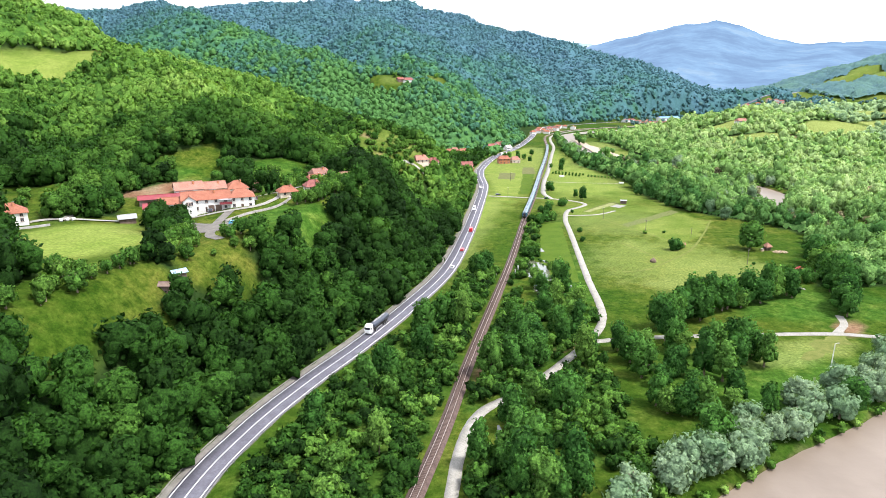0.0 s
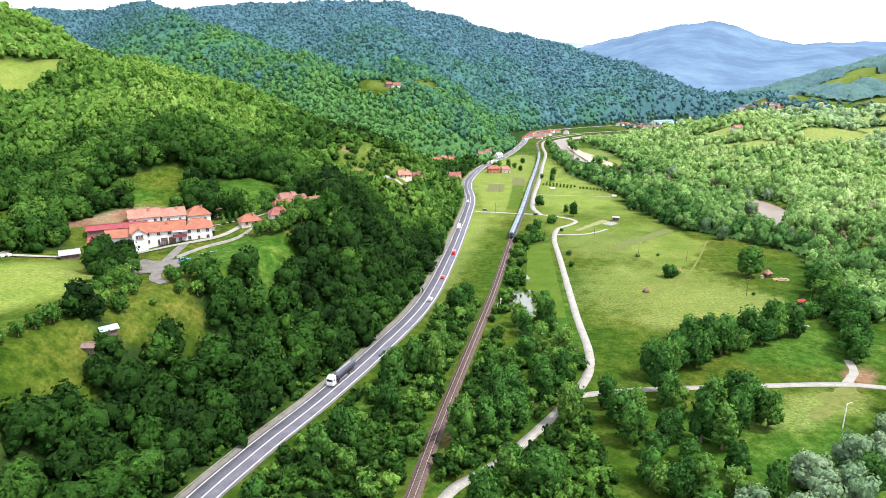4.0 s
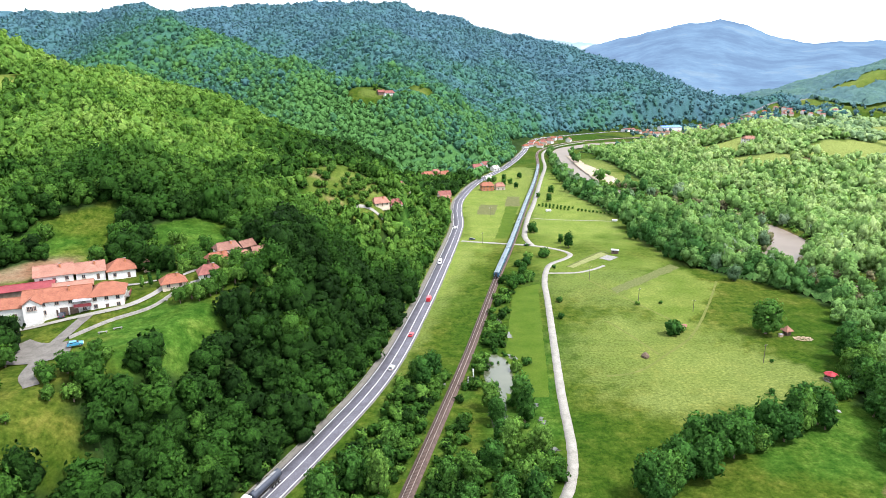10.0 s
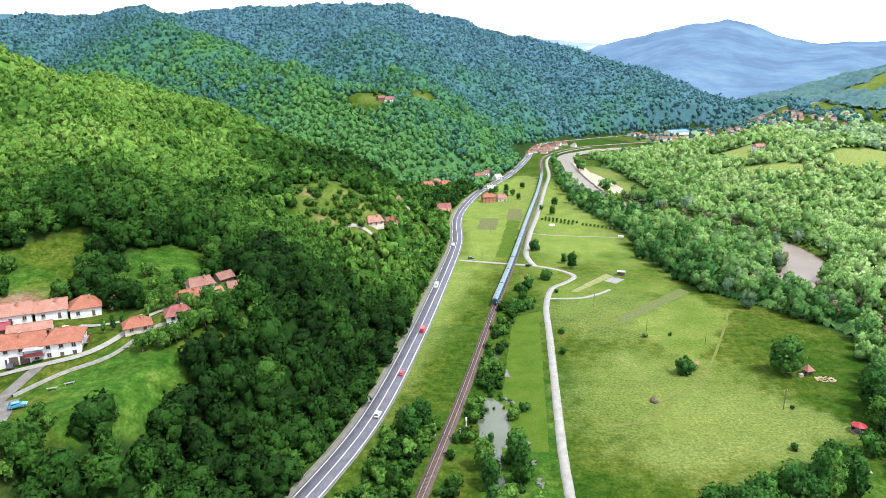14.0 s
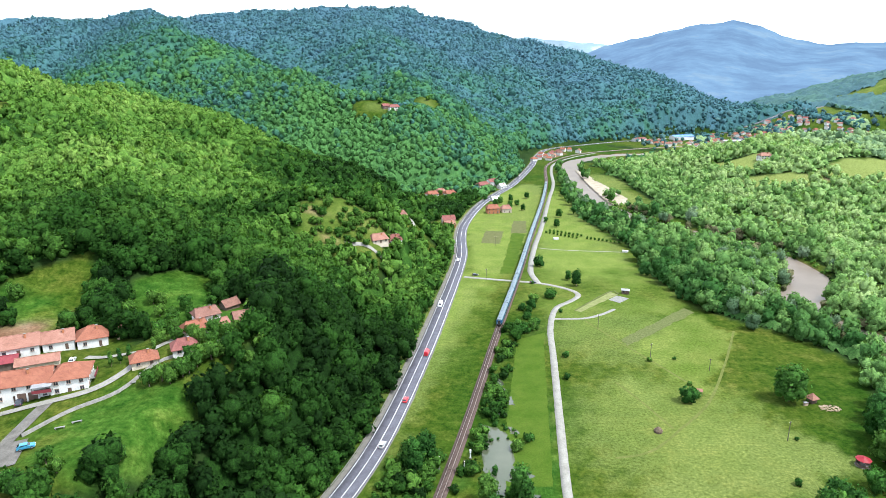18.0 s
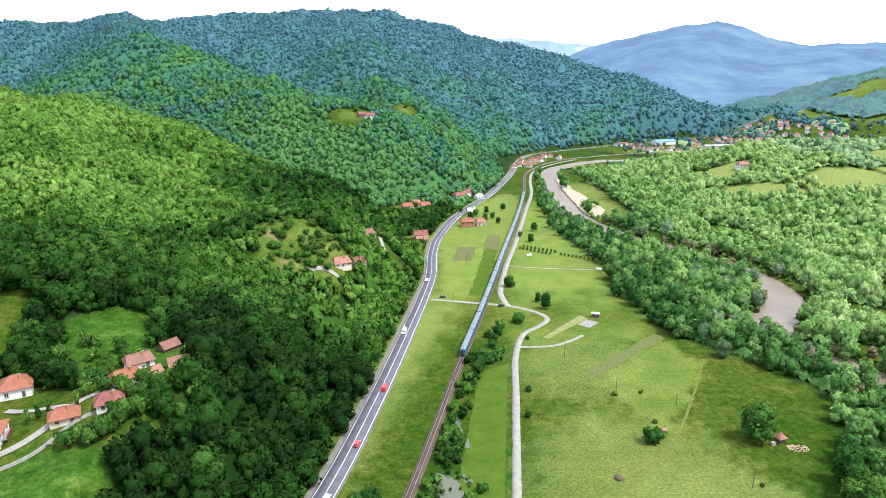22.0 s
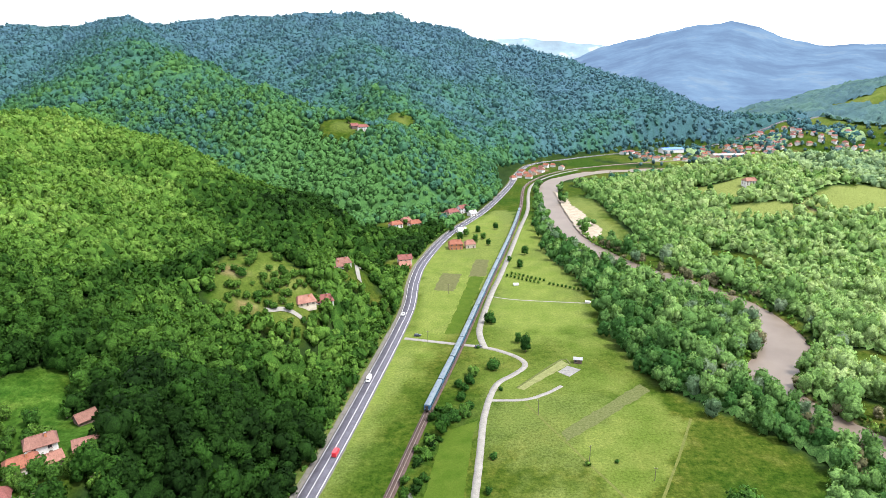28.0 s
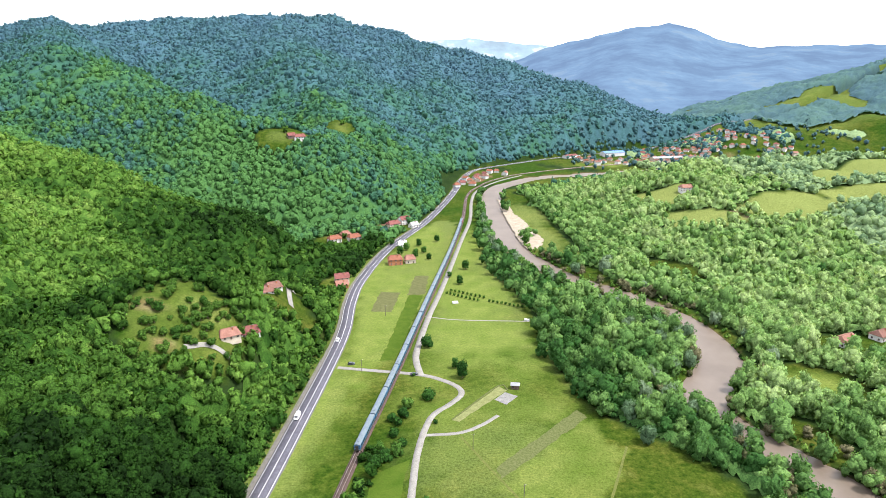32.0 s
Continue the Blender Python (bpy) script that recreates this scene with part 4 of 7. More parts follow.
for p, q in zip(near_bank[:-1], near_bank[1:]):
    d = (q - p)[:2] / np.linalg.norm((q - p)[:2])
    for k in range(5):
        side = 1 if k % 2 else -1
        bk.append(p[:2] + d * br.uniform(0, 8) + side * np.array([-d[1], d[0]]) * (p[2] / 2 + 2.5 + 6 * br.random() ** 2))
bk = np.array(bk)
keep = (bk[:, 0] > 30) & (to_line(bk[:, 0], bk[:, 1], RIVER)[0] > to_line(bk[:, 0], bk[:, 1], RIVER)[1] / 2 + 2)
bk = bk[keep]
woodland("bank_shrubs", "low green shrubs and reeds on the river bank", stand(bk[:, 0], bk[:, 1], br, 0.9, 2.0, 0.6 + 0.2 * wobble(bk[:, 0], bk[:, 1], 30, 3), 0.2), UPPER, M_LEAF, 14)


M_DRYLEAF = leaf_material("olive_shrub_foliage", [(0.0, (0.075, 0.085, 0.04)), (1.0, (0.17, 0.155, 0.095))], 0.3, False, 2.4, 0.6)
dr = np.random.default_rng(61)
line = RIVER[(RIVER[:, 1] > 330) & (RIVER[:, 1] < 700)]
pick = line[dr.integers(0, len(line), 90)]
dx = pick[:, 0] + dr.choice((-1, 1), 90) * (pick[:, 2] / 2 + dr.uniform(2, 16, 90))
woodland("olive_shrubs", "brownish olive shrubs standing along the river", stand(dx, pick[:, 1] + dr.uniform(-4, 4, 90), dr, 2.0, 3.8, 0.5, 0.3), RIVERSIDE, M_DRYLEAF, 62)


# ---------------------------------------------------------------- single trees
def crown_mesh(name, material, cards, size, lobes, tall, spread=0.55, lift=0.5):
    v, f, m = crown(TR, cards, size, lobes, tall, 0.7, spread)
    me = mesh_of(name, v + (0, 0, lift), f, [material], True, normals=m)
    return me


def trunk_mesh(name, top, r=0.09):
    """A tapered trunk with five limbs, for a crown of unit radius."""
    bm = bmesh.new()
    tube(bm, (0, 0, -0.3), (0.02, 0.01, top * 0.55), r, r * 0.7, 8)
    tube(bm, (0.02, 0.01, top * 0.5), (0.05, -0.03, top), r * 0.7, r * 0.25, 6)
    for k in range(5):
        a = k * 1.26 + 0.3
        z = top * (0.35 + 0.1 * k)
        tube(bm, (0.02, 0, z), (0.5 * math.cos(a), 0.5 * math.sin(a), z + 0.45), r * 0.4, r * 0.12, 5)
    me = bpy.data.meshes.new(name)
    bm.to_mesh(me)
    bm.free()
    me.materials.append(M_BARK)
    return me


def tree_kind(name, label, category, crowns, trunk, group):
    """One builder of trees of a kind; each call sets a tree on the ground: crown radius, height factor."""
    count = [0]

    def plant(x, y, r, h=1.0, sink=0.0, text=None):
        k = count[0]
        count[0] += 1
        ob = new(name)
        ob.empty_display_size = 0.5
        ob.matrix_world = pose(x, y, height_at(x, y) - sink, 0, 0, (k * 137.5) % 360) @ Matrix.Diagonal((r, r, r * h, 1))
        tagged(ob, text or label, category, group)
        for key, me in (("trunk", trunk), ("crown", crowns[k % len(crowns)])):
            c = new(key, me)
            c.parent = ob
        return ob
    return plant


TRUNK = trunk_mesh("trunk", 1.6)
BUSH_STEMS = trunk_mesh("stems", 0.8, 0.05)
broadleaf = tree_kind("broadleaf_tree", "dark green broadleaf tree with a full round crown", "tree", [crown_mesh("broadleaf_crown", M_TREE, 680, 0.078, 10, 1.3, 0.5, 0.1) for _ in range(4)], TRUNK, "trees of the valley floor")
slender = tree_kind("slender_tree", "tall slender dark green tree in the thicket", "tree", [crown_mesh("slender_crown", M_TREE, 460, 0.1, 9, 1.7, 0.42, 0.1) for _ in range(3)], TRUNK, "trees of the valley floor")
willow = tree_kind("willow", "silvery grey-green willow on the river bank", "willow tree", [crown_mesh("willow_crown", M_WILLOW, 520, 0.085, 10, 1.0, 0.6, 0.0) for _ in range(3)], TRUNK, "willows on the river bank")
bush = tree_kind("bush", "rounded green bush in the meadow", "bush", [crown_mesh("bush_crown", M_TREE, 300, 0.105, 6, 0.72, 0.6, 0.0) for _ in range(3)], BUSH_STEMS, "bushes in the meadows")
fruit = tree_kind("fruit_tree", "small green orchard tree on grass", "tree", [crown_mesh("fruit_crown", M_FRUIT, 240, 0.115, 6, 1.05, 0.5, 0.06) for _ in range(3)], TRUNK, "orchard trees")

# landmark trees in the big meadow
broadleaf(165.5, 324.5, 7.0, 0.98, 0.6, "large dark round tree standing alone in the meadow")
broadleaf(106, 466, 3.6, 1.2, 0, "dark green tree standing in grass by the lane")
broadleaf(103, 478, 2.4, 1.1)
bush(88.5, 507, 4.0, 1.2)
bush(86.5, 444, 3.7, 1.0)
bush(124.5, 323.5, 4.0, 1.1)
bush(129, 326, 2.2, 1.0)
bush(164.5, 268, 4.0, 1.2)
for x, y, r in ((82, 364, 1.9), (79, 342, 1.8), (89, 421, 1.3), (79, 470, 1.2), (130, 337, 1.2), (120, 360, 1.3), (154, 296, 0.9), (52, 288, 2.6), (57, 294, 2.2), (48, 262, 1.8), (141, 270, 1.5), (132, 362, 1.0)):
    bush(x, y, r)
PR = random.Random(5)
# dark clump between railway and lane
for x, y in ((66, 392), (70, 396), (62, 388), (71, 420), (74, 428), (69, 412), (76, 436), (64, 400), (73, 404), (67, 425)):
    bush(x + PR.uniform(-1, 1), y + PR.uniform(-1, 1), PR.uniform(2.2, 3.6), 1.1)
# tufts in the flooded grass
for k in range(34):
    bush(PR.uniform(39, 53), PR.uniform(246, 304), PR.uniform(0.5, 1.3), 1.0)
# belt north of the eastern lane
for k in range(30):
    s = k / 29
    x, y = 79 + 66 * s + PR.uniform(-5, 5), 213 + 42 * s + PR.uniform(-6, 6) - (6 if k % 3 == 0 and s < 0.5 else 0)
    (broadleaf if k % 4 else slender)(x, y, PR.uniform(3.2, 5.8), PR.uniform(0.9, 1.15))
# trees in the thickets by the railway and the lane's corner
for x0, x1, y0, y1, n in ((8, 30, 105, 150, 16), (14, 40, 150, 185, 14), (24, 52, 185, 228, 24), (40, 56, 228, 262, 10), (58, 88, 150, 196, 24), (-34, -14, 95, 180, 12), (-18, 14, 190, 262, 12), (4, 24, 262, 282, 6), (84, 104, 176, 199, 8)):
    for k in range(n):
        x, y = PR.uniform(x0, x1), PR.uniform(y0, y1)
        gap = min(abs(float(to_line(np.array([x]), np.array([y]), ln)[0][0]) - 0) for ln in (RAIL, LANE, LANE_EAST))
        if gap > 4.2 and float(to_line(np.array([x]), np.array([y]), ROAD)[0][0]) > 12:
            (slender if k % 3 == 0 else broadleaf)(x, y, PR.uniform(2.9, 4.7), PR.uniform(0.95, 1.3))
# dark grove at the meadow's eastern edge
for k in range(26):
    s = (k + PR.uniform(-0.3, 0.3)) / 25
    broadleaf(158 + 34 * s + PR.uniform(-4, 5), 226 + 86 * s + PR.uniform(-3, 3), PR.uniform(3.4, 5.4), PR.uniform(0.9, 1.2))
# willows and other trees on the river bank
bank = RIVER[(RIVER[:, 1] > 80) & (RIVER[:, 0] < 235) & (RIVER[:, 1] < 310)]
for k in range(60):
    p = bank[int(k / 60 * (len(bank) - 1))]
    q = bank[int(k / 60 * (len(bank) - 1)) + 1]
    d = (q - p)[:2] / np.linalg.norm((q - p)[:2])
    off = p[2] / 2 + PR.uniform(5, 15)
    x, y = p[0] - d[1] * off + PR.uniform(-3, 3), p[1] + d[0] * off + PR.uniform(-3, 3)
    if min(float(to_line(np.array([x]), np.array([y]), ln)[0][0]) for ln in (LANE, LANE_EAST, RAIL)) > 4:
        (willow if k % 11 else broadleaf)(x, y, PR.uniform(3.2, 5.2), PR.uniform(0.95, 1.15))
for x, y, r in ((244, 497, 5), (238, 512, 4), (236, 470, 3.4), (218, 520, 3.6), (206, 456, 3.2), (196, 436, 3.4), (183, 418, 3.2), (225, 560, 3.5), (170, 640, 3.5), (172, 670, 3.6), (158, 700, 4), (156, 730, 4), (157, 762, 3.6), (160, 800, 4), (161, 830, 3.6), (160, 620, 3.2), (240, 640, 4.2), (246, 652, 4), (184, 398, 3)):
    willow(x, y, 1.25 * r, 1.3)
for k in range(26):
    p = RIVER[(RIVER[:, 1] > 380) & (RIVER[:, 1] < 660)]
    p = p[int(k / 26 * len(p))]
    side = -1 if k % 3 else 1
    willow(p[0] + side * (p[2] / 2 + PR.uniform(3, 26)), p[1] + PR.uniform(-8, 8), PR.uniform(2.6, 4.6), PR.uniform(1.1, 1.5))
broadleaf(193, 738, 3.6, 1.1, 0, "lone dark tree on the river's gravel bar")
for x, y, r in ((126, 660, 3.4), (118, 622, 3), (111, 640, 2.2), (148, 780, 3), (70, 708, 3.5), (84, 700, 3.2), (92, 712, 3), (76, 722, 3.4), (96, 690, 2.6), (88, 736, 3), (62, 742, 2.8), (106, 750, 3), (384, 800, 4), (404, 775, 3.2), (448, 820, 4), (470, 800, 4.5), (350, 835, 4)):
    broadleaf(x, y, r)
# small trees round the farmhouses
for x, y, r in ((-97, 147, 2.2), (-95, 153, 2.0), (-93.5, 158, 2.1), (-92, 163, 1.9), (-91, 168, 2.2), (-89.5, 173, 2.0), (-89, 179, 2.3), (-88.5, 185, 2.2), (-89, 192, 2.5), (-90, 200, 2.6), (-92, 208, 2.8), (-93, 216, 3), (-94, 224, 3), (-100, 156, 2.6), (-103, 158, 2.8), (-98, 160, 2.4), (-108, 247, 3), (-112, 242, 3.2), (-118, 250, 3), (-146, 262, 3.4), (-140, 258, 2.8), (-160, 286, 3.6), (-139, 318, 3.2), (-118, 330, 2.4),
                (-63, 265, 2.6), (-60, 267.5, 3.0), (-57, 266, 2.6), (-54.5, 269.5, 3.2), (-52, 274.5, 3.0), (-55, 277, 2.6), (-49, 279, 3.2), (-47, 283.5, 3.0), (-51, 286, 2.6), (-48, 292, 3.2), (-45, 296, 3.0), (-43.5, 303, 3.2), (-47, 318, 3.0), (-62, 312, 2.4), (-68, 311, 2.6), (-75, 299, 3.2), (-66, 292, 2.8), (-71, 291, 2.4), (-66, 223.5, 2.0), (-60, 229, 1.8), (-57, 235, 2.0),
                (-50, 281, 2.6), (-53, 271, 2.2), (-43, 268, 2.6), (-41, 277, 2.4), (-48, 267, 2.0), (-40, 286, 2.6), (-45, 287, 2.2), (-39, 296, 2.8),
                (-74, 308, 2.8), (-70, 300, 2.4), (-84, 318, 2.6), (-78, 316, 2.4), (-90, 312, 2.6), (-72, 318, 2.2), (-86, 326, 2.4), (-96, 318, 3.2), (-90, 326, 2.8), (-76, 324, 2.8), (-68, 330, 2.6), (-56, 288, 2.6), (-53, 293, 3.2), (-60, 292, 2.6), (-46, 283, 3), (-52, 277, 3), (-57, 270, 2.6), (-50, 322, 2.8), (-66, 316, 2.4), (-172, 250, 3), (-165, 258, 2.6), (-178, 262, 3), (-100, 134, 2.8), (-93, 150, 3.2), (-96, 142, 3), (-90, 172, 2.6), (-86, 180, 2.6),
                (-12, 470, 2.4), (-22, 480, 2.2), (-30, 474, 2.4), (-20, 552, 2.6), (-6, 536, 2.6), (14, 770, 3), (0, 765, 3), (24, 748, 3), (36, 755, 3.2), (30, 740, 3), (46, 770, 3), (40, 728, 2.6), (-70, 942, 4), (-30, 922, 4), (-12, 1062, 4), (-70, 226, 2.2), (-72, 216, 3.0), (-74, 211, 2.4), (-71, 206, 2.0), (-67, 209, 2.6), (-77, 214, 2.4), (-84, 201, 2.8), (-85, 206, 2.4), (-80, 187, 2.6), (-84, 186, 2.8), (-82, 193, 2.2), (-81, 198, 1.6), (-75, 196, 1.2), (-106, 232, 3.2), (-98, 229, 3.0), (-96, 140, 1.4)):
    fruit(x, y, r, PR.uniform(0.95, 1.25))
for k in range(110):
    x, y = PR.uniform(-68, -8), PR.uniform(432, 494)
    if within(np.array([x]), np.array([y]), FIELDS[-2])[0] and min((x + 9) ** 2 + (y - 474) ** 2, (x + 17) ** 2 + (y - 464) ** 2) > 60:
        fruit(x, y, PR.uniform(1.3, 3.0), PR.uniform(0.8, 1.1))
# orchard rows behind the track
for row, (a, b_) in enumerate((((106, 600), (128, 583)), ((110, 606), (133, 589)), ((136, 581), (158, 568)))):
    for k in range(9):
        s = k / 8
        fruit(a[0] + (b_[0] - a[0]) * s, a[1] + (b_[1] - a[1]) * s, 1.05, 1.2)
# clipped conifers by the big house
cypress = tree_kind("conifer", "narrow dark clipped conifer beside the drive", "tree", [crown_mesh("conifer_crown", M_TREE, 240, 0.16, 8, 3.0, 0.3, 0.1)], TRUNK, "clipped conifers")
for x, y in ((-80.5, 276), (-78.5, 278), (-76.5, 280.2), (-70, 284)):
    cypress(x, y, 1.0, 1.1)


# ---------------------------------------------------------------- distant mountains
def far_mountain(name, label, profile, dist, depth, material, seed):
    """A range far behind the place: (bearing, elevation) of its crest as seen from the valley, in degrees."""
    rng = np.random.default_rng(seed)
    az = np.linspace(profile[0][0], profile[-1][0], 140)
    el = np.interp(az, [p[0] for p in profile], [p[1] for p in profile])
    top = 145 + dist * np.tan(np.radians(el + 0.3)) + 3 * np.sin(az * 2.3) + 1.5 * np.sin(az * 5.7 + 1)
    rows = []
    for k in range(16):
        s = k / 15
        d = dist - depth * s
        fold = 40 * np.sin(az * 0.55 + seed + 2.2 * s) * s * (1 - s) * 2
        h = (top + 20) * (1 - s) ** 1.15 - 20 + fold
        rows.append(np.column_stack([70 + d * np.sin(np.radians(az)), 141 + d * np.cos(np.radians(az)), h]))
    n = len(az)
    v = np.concatenate(rows)
    f = [(r * n + i, r * n + i + 1, (r + 1) * n + i + 1, (r + 1) * n + i) for r in range(15) for i in range(n - 1)]
    return tagged(new(name, mesh_of(name, v, f, [material], smooth=True)), label, kind="structure")


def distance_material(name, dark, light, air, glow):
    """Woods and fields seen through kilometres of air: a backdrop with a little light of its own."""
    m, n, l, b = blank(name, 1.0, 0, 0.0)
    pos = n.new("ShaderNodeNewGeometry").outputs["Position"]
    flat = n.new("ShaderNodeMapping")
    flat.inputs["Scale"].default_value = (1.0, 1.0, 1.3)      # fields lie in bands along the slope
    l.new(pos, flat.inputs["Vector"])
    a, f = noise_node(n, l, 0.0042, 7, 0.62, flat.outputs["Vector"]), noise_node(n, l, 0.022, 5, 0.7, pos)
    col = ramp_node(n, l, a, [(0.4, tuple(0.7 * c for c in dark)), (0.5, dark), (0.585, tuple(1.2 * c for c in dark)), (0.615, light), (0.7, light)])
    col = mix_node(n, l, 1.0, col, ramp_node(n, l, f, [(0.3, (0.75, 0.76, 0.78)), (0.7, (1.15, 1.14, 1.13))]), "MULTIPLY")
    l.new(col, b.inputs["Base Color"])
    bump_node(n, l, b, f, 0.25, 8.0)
    # even blue emission stands in for the haze before the range
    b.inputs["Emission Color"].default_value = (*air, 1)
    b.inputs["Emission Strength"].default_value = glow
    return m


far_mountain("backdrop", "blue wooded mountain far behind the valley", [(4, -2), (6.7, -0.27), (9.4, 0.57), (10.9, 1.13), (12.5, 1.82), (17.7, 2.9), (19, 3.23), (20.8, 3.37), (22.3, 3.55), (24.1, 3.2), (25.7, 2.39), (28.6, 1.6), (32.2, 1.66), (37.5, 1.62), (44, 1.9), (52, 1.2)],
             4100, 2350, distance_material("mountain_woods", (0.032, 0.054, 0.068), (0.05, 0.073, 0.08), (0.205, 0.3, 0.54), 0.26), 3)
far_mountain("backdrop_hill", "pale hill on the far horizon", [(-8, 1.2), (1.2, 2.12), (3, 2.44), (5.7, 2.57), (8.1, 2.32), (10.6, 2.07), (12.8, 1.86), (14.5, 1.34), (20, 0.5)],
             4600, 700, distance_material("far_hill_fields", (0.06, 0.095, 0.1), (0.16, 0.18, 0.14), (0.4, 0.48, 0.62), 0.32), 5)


# ---------------------------------------------------------------- patches of ground in the valley
def sheet(name, outline, lift, material, label, rag=0.0, seed=0, kind="structure"):
    """A flat patch from a plan outline, its edge broken by rag metres."""
    pts = [Vector((*p, 0)) for p in outline]
    rng = random.Random(seed + len(outline))
    bm = bmesh.new()
    ring = []
    for a, b in zip(pts, pts[1:] + pts[:1]):
        k = max(1, round((b - a).length / 3.0)) if rag else 1
        for j in range(k):
            q = a.lerp(b, j / k)
            ring.append(bm.verts.new((q.x + rng.gauss(0, rag), q.y + rng.gauss(0, rag), lift)))
    top = bm.faces.new(ring)
    bmesh.ops.triangulate(bm, faces=[top])
    bmesh.ops.recalc_face_normals(bm, faces=bm.faces)
    if bm.faces and sum(f.normal.z for f in bm.faces) < 0:
        bmesh.ops.reverse_faces(bm, faces=bm.faces)
    me = bpy.data.meshes.new(name)
    bm.to_mesh(me)
    bm.free()
    me.materials.append(material)
    return tagged(new(name, me), label, kind=kind)


def blob(cx, cy, a, b, turn, seed):
    rng = random.Random(seed)
    ct, st = math.cos(radians(turn)), math.sin(radians(turn))
    out = []
    for k in range(26):
        t = 2 * math.pi * k / 26
        r = 1 + 0.28 * math.sin(3 * t + seed) + 0.16 * math.sin(5 * t + 2 * seed) + rng.uniform(-0.08, 0.08)
        u, v = a * r * math.cos(t), b * r * math.sin(t)
        out.append((cx + u * ct - v * st, cy + u * st + v * ct))
    return out


M_HAY = worn("mown_hay", (0.05, 0.068, 0.018), (0.1, 0.104, 0.044), 0.9, bump=0.6, dist=0.1, spec=0.02)
M_TILLED = worn("tilled_soil", (0.058, 0.066, 0.024), (0.095, 0.095, 0.042), 0.4, bump=0.6, dist=0.1, spec=0.02)
M_CROP = worn("young_crop", (0.03, 0.06, 0.006), (0.053, 0.08, 0.011), 0.12, fine=14, bump=0.5, dist=0.12, spec=0.02)
M_TRACK = worn("trodden_grass", (0.058, 0.075, 0.017), (0.105, 0.11, 0.034), 0.4, spec=0.02)
M_CONCRETE = worn("concrete", (0.115, 0.112, 0.107), (0.19, 0.186, 0.175), 0.5)
sheet("field", [(45, 268), (62, 268), (74, 380), (77, 393), (61, 383), (52, 320)], 0.03, M_CROP, "bright green wet meadow between railway and lane", 0.15, 1)
sheet("hay_strip", [(113, 384.4), (114.6, 376.5), (163, 421.5), (160, 428.5)], 0.04, M_HAY, "strip of pale mown hay", 0.3, 2)
M_MOWN = worn("mown_grass", (0.1, 0.112, 0.042), (0.165, 0.17, 0.075), 0.4, spec=0.02)
sheet("mown_strip", [(97.2, 423.2), (124.6, 455), (128.3, 450.4), (100.5, 421.7)], 0.04, M_MOWN, "narrow strip of pale mown grass in the meadow", 0.2, 3)
sheet("tilled_field", [(50, 568), (56, 608), (71, 606), (65, 566)], 0.04, M_TILLED, "brownish tilled field strip", 0.4, 4)
sheet("grey_field", [(76, 600), (83, 645), (94, 645), (90, 601)], 0.04, M_TILLED, "greyish bare field strip", 0.4, 5)
sheet("crop_field", [(60, 490), (69, 492), (88, 598), (78, 602)], 0.03, M_CROP, "green crop strip beside the railway", 0.4, 6)
for k, (cx, cy, a, b_, turn) in enumerate(((44.5, 276, 4.4, 27, -3), (44, 296, 4.0, 8, -8), (50, 274, 5, 3.5, 0), (47, 327, 3, 7, 0), (55.5, 229, 3, 6, 10), (22, 196, 1.6, 8, -10), (50, 336, 1.2, 7, 10), (26, 176, 2, 4, 0), (43, 266, 3, 4, 0), (15, 140, 1.5, 6, 0), (52, 300, 1.4, 2.4, 30), (49, 312, 1.8, 1.2, 0), (55, 262, 2.4, 1.4, 20), (54, 240, 1.2, 2.6, 0), (58, 236, 1.0, 1.4, 0), (41, 258, 1.6, 2.6, 0), (53, 322, 1.1, 3.0, 0), (57, 252, 1.0, 1.8, 10))):
    sheet("flood_pool", blob(cx, cy, a, b_, turn, k), 0.05 + 0.006 * k, M_POND, "shallow pool of standing flood water in the grass", 0.4, k)
for k, line in enumerate(([(86, 284), (99, 288), (114, 302), (133, 323), (155, 360), (174, 396)], [(100, 409), (115, 374), (130, 340)], [(99.6, 339), (105, 325), (112, 303)], [(88, 557), (110, 549), (158, 543)])):
    strip("field_track", smooth_line(line), 0.55, -0.55, 0.035 + 0.003 * k, M_LANE if k == 3 else M_TRACK, "faint track trodden through the grass", 0, 0.06)
sheet("gravel_bar", [(196, 959), (191, 876), (189, 814), (188, 761), (190, 718), (198, 714), (208, 732), (213, 752), (209, 787), (208, 832), (203, 870), (205, 924)], 0.1, M_MUD, "pale sandy gravel bar beside the river", 0.8, 7)
strip("spur_path", smooth_line([(83, 411), (100, 412), (111, 418), (120, 426)], 2.0), 1.1, -1.1, 0.07, M_LANE, "short pale gravel path into the meadow", 0.05, 0.05)
sheet("gravel_apron", [(117, 188), (129, 202), (141, 209.5), (146, 209), (143, 203), (134, 196), (121, 186.5)], 0.06, M_TRACK, "pale gravel spread where the lanes meet", 0.7, 8)
strip("side_track", smooth_line([(142, 209), (147, 214), (151, 219), (154, 227)], 2.0), 1.4, -1.4, 0.07, M_LANE, "gravel track towards the river", 0, 0.1)

# ---------------------------------------------------------------- buildings
M_WHITE = worn("white_render", (0.49, 0.475, 0.461), (0.576, 0.569, 0.554), 0.4, 0.9, fine=12)
M_CREAM = worn("cream_render", (0.396, 0.331, 0.259), (0.475, 0.418, 0.338), 0.4, 0.9)
M_BRICKWALL = worn("bare_brick", (0.286, 0.109, 0.0544), (0.374, 0.163, 0.0884), 0.6, 0.9)
M_PLANKS = worn("weathered_boards", (0.08, 0.055, 0.045), (0.15, 0.11, 0.09), 1.0)
